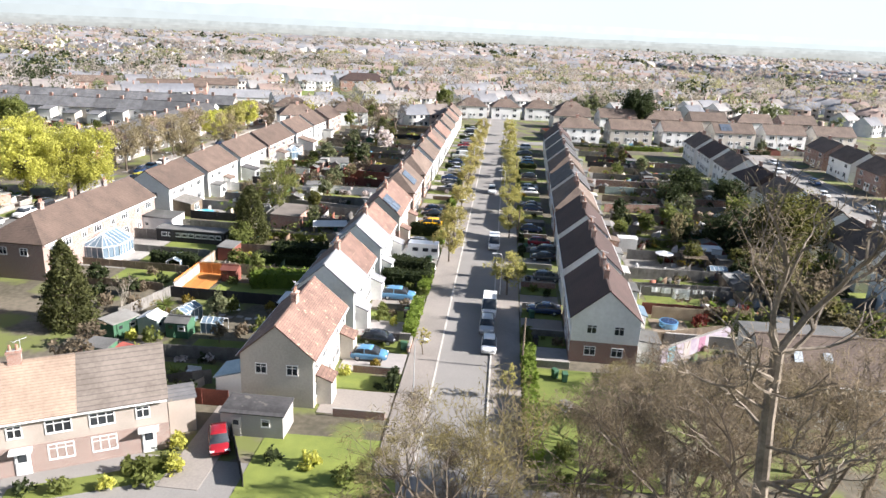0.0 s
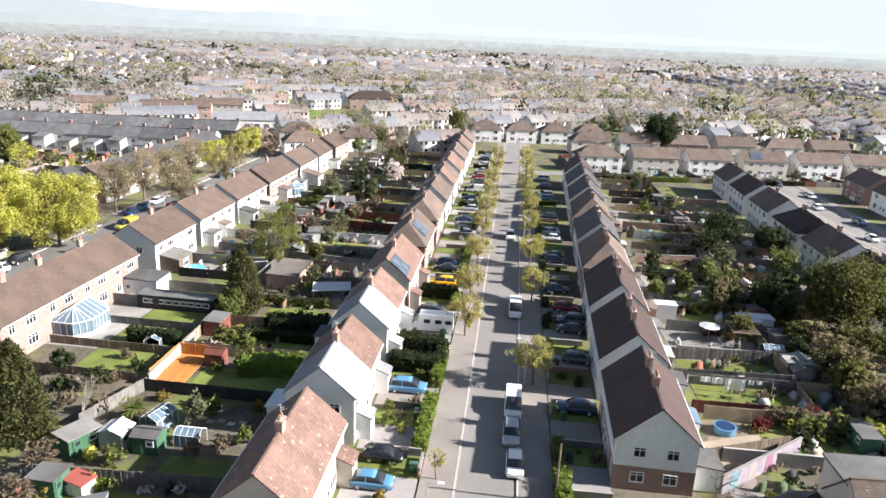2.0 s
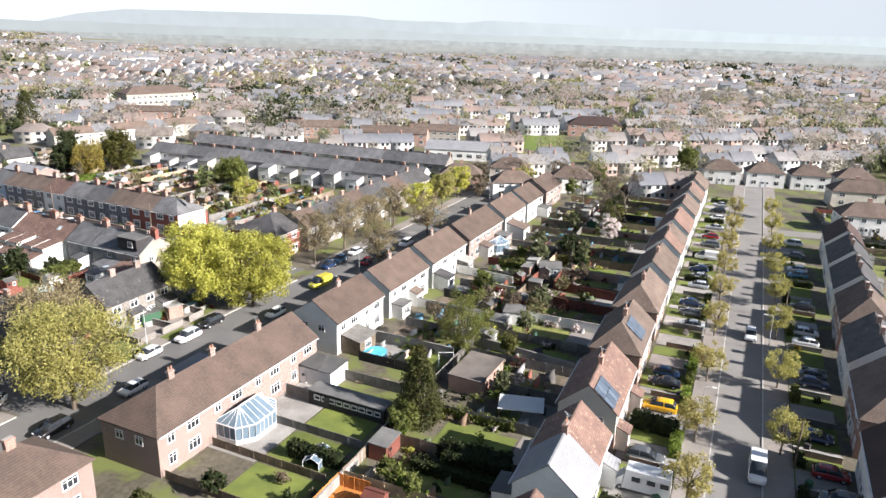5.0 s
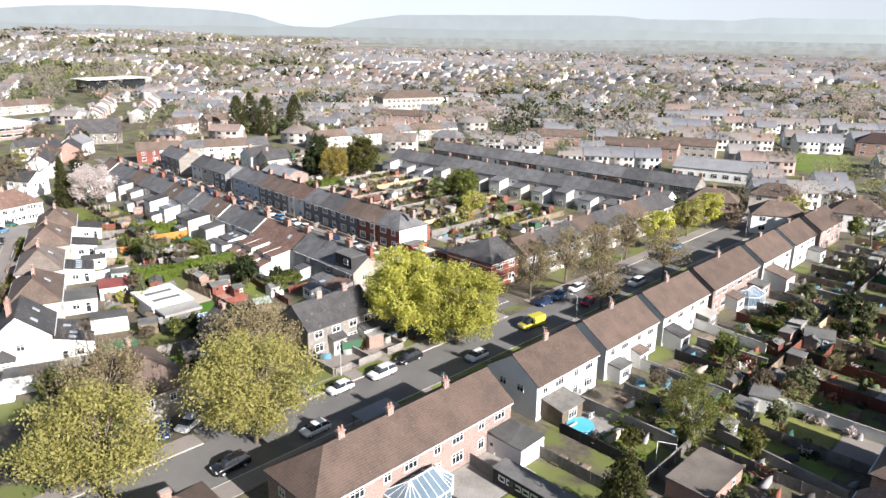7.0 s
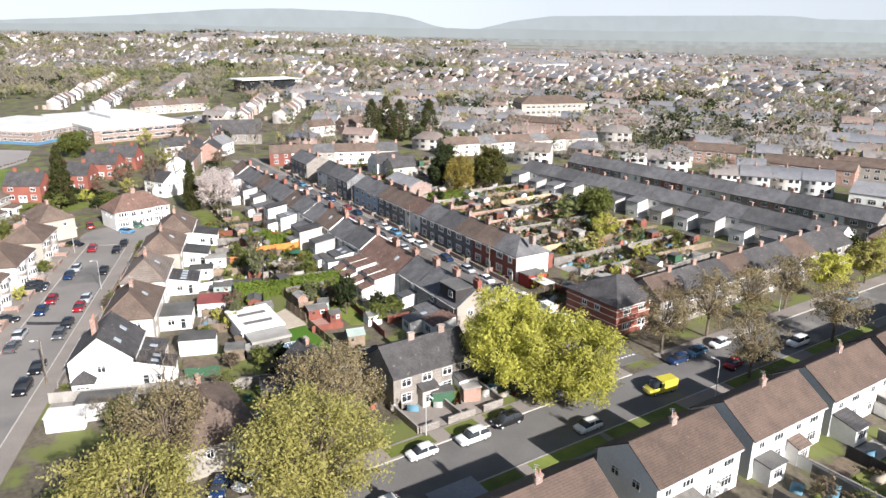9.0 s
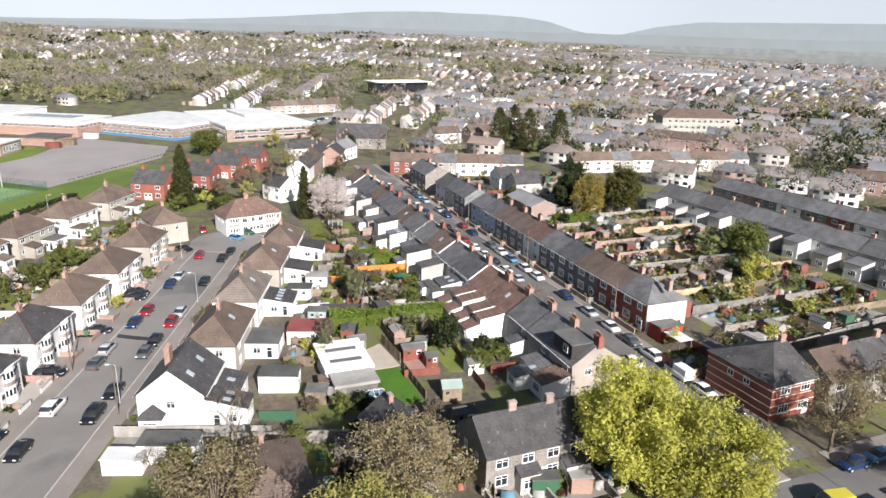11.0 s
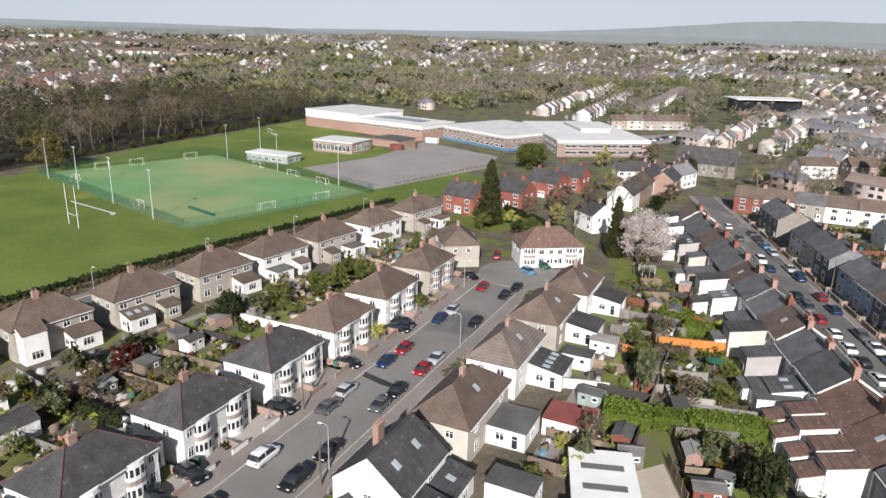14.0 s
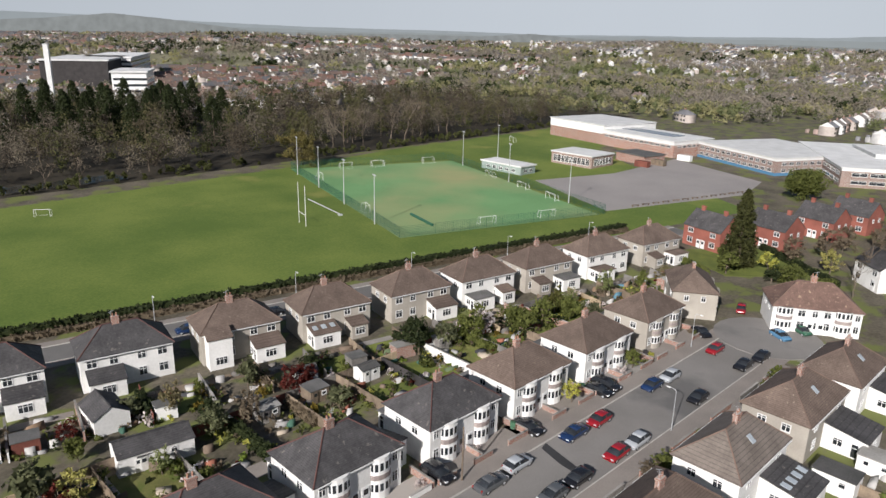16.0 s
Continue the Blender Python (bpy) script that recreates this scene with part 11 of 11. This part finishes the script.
# Far leaves set paler and flatter than near ones: haze put into their colour
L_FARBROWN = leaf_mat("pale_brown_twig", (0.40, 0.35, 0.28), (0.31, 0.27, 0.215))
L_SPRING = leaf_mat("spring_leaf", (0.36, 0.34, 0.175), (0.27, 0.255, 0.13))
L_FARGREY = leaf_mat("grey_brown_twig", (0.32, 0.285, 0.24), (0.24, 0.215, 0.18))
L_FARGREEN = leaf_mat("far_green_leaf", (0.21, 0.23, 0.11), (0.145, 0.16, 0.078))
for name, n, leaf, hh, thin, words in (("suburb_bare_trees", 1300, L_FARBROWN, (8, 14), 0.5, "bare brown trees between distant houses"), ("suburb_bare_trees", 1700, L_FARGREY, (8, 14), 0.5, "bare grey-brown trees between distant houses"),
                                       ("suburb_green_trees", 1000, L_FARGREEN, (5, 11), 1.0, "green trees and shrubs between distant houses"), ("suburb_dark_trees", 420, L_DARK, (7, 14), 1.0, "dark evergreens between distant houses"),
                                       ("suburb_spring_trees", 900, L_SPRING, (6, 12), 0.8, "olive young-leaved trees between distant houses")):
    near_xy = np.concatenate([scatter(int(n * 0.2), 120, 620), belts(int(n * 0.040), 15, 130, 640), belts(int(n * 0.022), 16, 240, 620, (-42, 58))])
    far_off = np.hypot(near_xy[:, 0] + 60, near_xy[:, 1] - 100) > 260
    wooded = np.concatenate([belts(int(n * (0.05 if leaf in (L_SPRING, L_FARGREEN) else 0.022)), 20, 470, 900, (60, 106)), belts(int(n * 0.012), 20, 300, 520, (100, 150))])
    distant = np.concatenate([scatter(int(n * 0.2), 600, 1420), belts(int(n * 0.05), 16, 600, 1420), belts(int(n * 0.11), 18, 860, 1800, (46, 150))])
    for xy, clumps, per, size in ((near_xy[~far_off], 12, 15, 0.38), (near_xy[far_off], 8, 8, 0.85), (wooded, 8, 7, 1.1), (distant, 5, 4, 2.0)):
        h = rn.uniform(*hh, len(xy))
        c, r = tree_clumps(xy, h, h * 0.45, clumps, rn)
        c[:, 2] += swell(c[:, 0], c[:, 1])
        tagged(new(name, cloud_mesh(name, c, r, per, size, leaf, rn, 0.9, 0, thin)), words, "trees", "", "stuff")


# a green and a low white centre at the far end of street B
sheet("green", [(-75.1, 346.5), (-50.1, 338.2), (-43.5, 353.3), (-51.7, 386.4), (-72.0, 385.8)], 0.05, FIELD, "open mown green among houses", "grass")
ce = thing("community_centre", at_xy(-78.1, 308.2, 8), "low white building with grey pitched roofs", "building")
part("wall", Shape().box(-16, 16, -7, 7, 0, 4.0), WHITE, ce)
part("roof", roof_shape(32, 14, 4.0, 6.6), TILE_GREY, ce)
for k in range(8):
    add_window(ce, -13.5 + 3.85 * k, -7, 1.0, 0, 2.2, 1.6, 3)

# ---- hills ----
# Backdrop colour with the air's haze put into its glow, changing towards the east
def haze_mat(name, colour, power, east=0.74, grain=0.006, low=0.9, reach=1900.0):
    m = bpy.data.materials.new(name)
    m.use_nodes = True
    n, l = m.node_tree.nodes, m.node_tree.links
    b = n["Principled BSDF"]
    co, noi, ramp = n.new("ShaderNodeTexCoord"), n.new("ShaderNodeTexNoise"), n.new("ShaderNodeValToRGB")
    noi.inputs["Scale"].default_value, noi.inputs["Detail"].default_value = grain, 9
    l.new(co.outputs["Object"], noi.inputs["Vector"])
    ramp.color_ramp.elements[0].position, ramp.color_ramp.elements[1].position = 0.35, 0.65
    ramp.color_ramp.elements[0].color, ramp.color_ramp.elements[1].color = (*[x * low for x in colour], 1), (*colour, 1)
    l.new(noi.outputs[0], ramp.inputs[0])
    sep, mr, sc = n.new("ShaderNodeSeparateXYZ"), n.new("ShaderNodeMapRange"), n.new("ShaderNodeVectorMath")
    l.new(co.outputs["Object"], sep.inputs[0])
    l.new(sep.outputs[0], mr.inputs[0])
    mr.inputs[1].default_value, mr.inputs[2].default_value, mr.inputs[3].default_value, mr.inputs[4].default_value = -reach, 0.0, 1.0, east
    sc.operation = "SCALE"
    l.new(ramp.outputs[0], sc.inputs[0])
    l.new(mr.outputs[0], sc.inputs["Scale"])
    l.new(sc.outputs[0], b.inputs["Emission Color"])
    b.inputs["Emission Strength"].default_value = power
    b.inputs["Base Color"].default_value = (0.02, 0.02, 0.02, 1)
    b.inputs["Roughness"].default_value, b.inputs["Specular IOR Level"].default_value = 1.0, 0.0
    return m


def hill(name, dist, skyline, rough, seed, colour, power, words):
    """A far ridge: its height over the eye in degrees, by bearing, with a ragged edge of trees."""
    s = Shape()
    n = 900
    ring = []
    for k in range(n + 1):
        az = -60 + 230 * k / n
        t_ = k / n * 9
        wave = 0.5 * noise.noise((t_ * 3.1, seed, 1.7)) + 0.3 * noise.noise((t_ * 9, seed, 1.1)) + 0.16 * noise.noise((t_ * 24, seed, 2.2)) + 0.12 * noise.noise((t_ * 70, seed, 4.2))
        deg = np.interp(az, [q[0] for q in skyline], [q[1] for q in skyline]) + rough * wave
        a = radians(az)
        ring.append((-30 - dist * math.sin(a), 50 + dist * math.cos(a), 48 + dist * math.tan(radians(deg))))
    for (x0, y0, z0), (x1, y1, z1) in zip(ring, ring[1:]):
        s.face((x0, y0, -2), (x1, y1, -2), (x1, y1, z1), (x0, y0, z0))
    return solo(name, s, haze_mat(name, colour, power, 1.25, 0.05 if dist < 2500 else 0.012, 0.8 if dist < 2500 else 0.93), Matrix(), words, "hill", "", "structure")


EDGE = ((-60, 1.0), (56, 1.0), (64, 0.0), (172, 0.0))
# Ridges glow paler and bluer the further off, their haze set by colour
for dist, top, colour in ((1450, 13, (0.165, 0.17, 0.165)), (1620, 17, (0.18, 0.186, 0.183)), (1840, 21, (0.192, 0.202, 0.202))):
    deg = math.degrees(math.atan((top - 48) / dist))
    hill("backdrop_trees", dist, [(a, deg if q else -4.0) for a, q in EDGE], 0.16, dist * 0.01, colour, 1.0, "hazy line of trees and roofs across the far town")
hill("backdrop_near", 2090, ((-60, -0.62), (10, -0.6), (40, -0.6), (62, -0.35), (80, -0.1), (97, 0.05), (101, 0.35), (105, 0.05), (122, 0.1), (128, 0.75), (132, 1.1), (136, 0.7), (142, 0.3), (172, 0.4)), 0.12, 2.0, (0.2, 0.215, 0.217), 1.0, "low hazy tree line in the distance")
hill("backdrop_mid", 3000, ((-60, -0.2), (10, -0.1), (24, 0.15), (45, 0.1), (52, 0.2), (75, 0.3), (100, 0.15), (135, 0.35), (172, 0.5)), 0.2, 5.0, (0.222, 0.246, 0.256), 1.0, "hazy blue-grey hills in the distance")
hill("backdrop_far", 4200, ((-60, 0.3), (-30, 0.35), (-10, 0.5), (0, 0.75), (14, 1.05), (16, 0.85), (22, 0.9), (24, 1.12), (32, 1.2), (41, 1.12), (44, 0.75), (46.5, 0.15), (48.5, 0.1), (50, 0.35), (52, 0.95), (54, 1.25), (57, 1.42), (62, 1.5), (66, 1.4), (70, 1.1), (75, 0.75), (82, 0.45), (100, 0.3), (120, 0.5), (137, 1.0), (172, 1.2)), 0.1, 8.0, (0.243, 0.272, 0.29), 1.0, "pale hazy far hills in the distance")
# Added glowing band that stands for the hazy low sky
band = Shape()
for k in range(60):
    a0, a1 = radians(-80 + 270 * k / 60), radians(-80 + 270 * (k + 1) / 60)
    band.face(*[(-30 - 4500 * math.sin(a), 50 + 4500 * math.cos(a), z) for a, z in ((a0, -3), (a1, -3), (a1, 620), (a0, 620))])
solo("backdrop_sky", band, haze_mat("backdrop_sky", (0.41, 0.45, 0.50), 1.0, 0.7, 0.0006, 0.96, 4400.0), Matrix(), "pale hazy sky low over the horizon", "sky", "", "structure")

# shrubs too far off to be told apart
for kind, items in FAR_SHRUBS.items():
    it = np.array(items)
    n = len(it)
    d = rn.normal(size=(n, 5, 3)) * 0.4
    c = np.empty((n, 5, 3))
    c[..., 0], c[..., 1], c[..., 2] = it[:, None, 0] + d[..., 0] * it[:, None, 2], it[:, None, 1] + d[..., 1] * it[:, None, 2], it[:, None, 3] * (0.5 + 0.6 * d[..., 2])
    tagged(new("far_shrubs", cloud_mesh("far_shrubs", c.reshape(-1, 3), np.repeat(it[:, 2] * 0.5, 5), 6, 0.28, BUSHES[kind][0], rn, 0.9)), BUSHES[kind][1] + "s in far gardens", "shrubs", "", "stuff")

# boxes, planters, bags, benches and toys lying about in the gardens
CLUTTER = np.array(CLUTTER)
v, f = spread([(-1, -1, 0), (1, -1, 0), (1, 1, 0), (-1, 1, 0), (-0.92, -0.92, RI), (0.92, -0.92, RI), (0.92, 0.92, EA), (-0.92, 0.92, EA)], [(0, 1, 5, 4), (1, 2, 6, 5), (2, 3, 7, 6), (3, 0, 4, 7), (4, 5, 6, 7)], CLUTTER)
joined("garden_clutter", [(v, f, island_mat("clutter_colours", [(0.42, 0.41, 0.39), (0.16, 0.12, 0.09), (0.10, 0.13, 0.07), (0.32, 0.31, 0.30), (0.22, 0.15, 0.10), (0.05, 0.05, 0.055), (0.40, 0.34, 0.27), (0.10, 0.20, 0.26), (0.30, 0.12, 0.08), (0.36, 0.35, 0.34), (0.13, 0.12, 0.11), (0.05, 0.11, 0.08)]))], "planters, boxes, benches and odds and ends lying about in back gardens", "garden clutter")
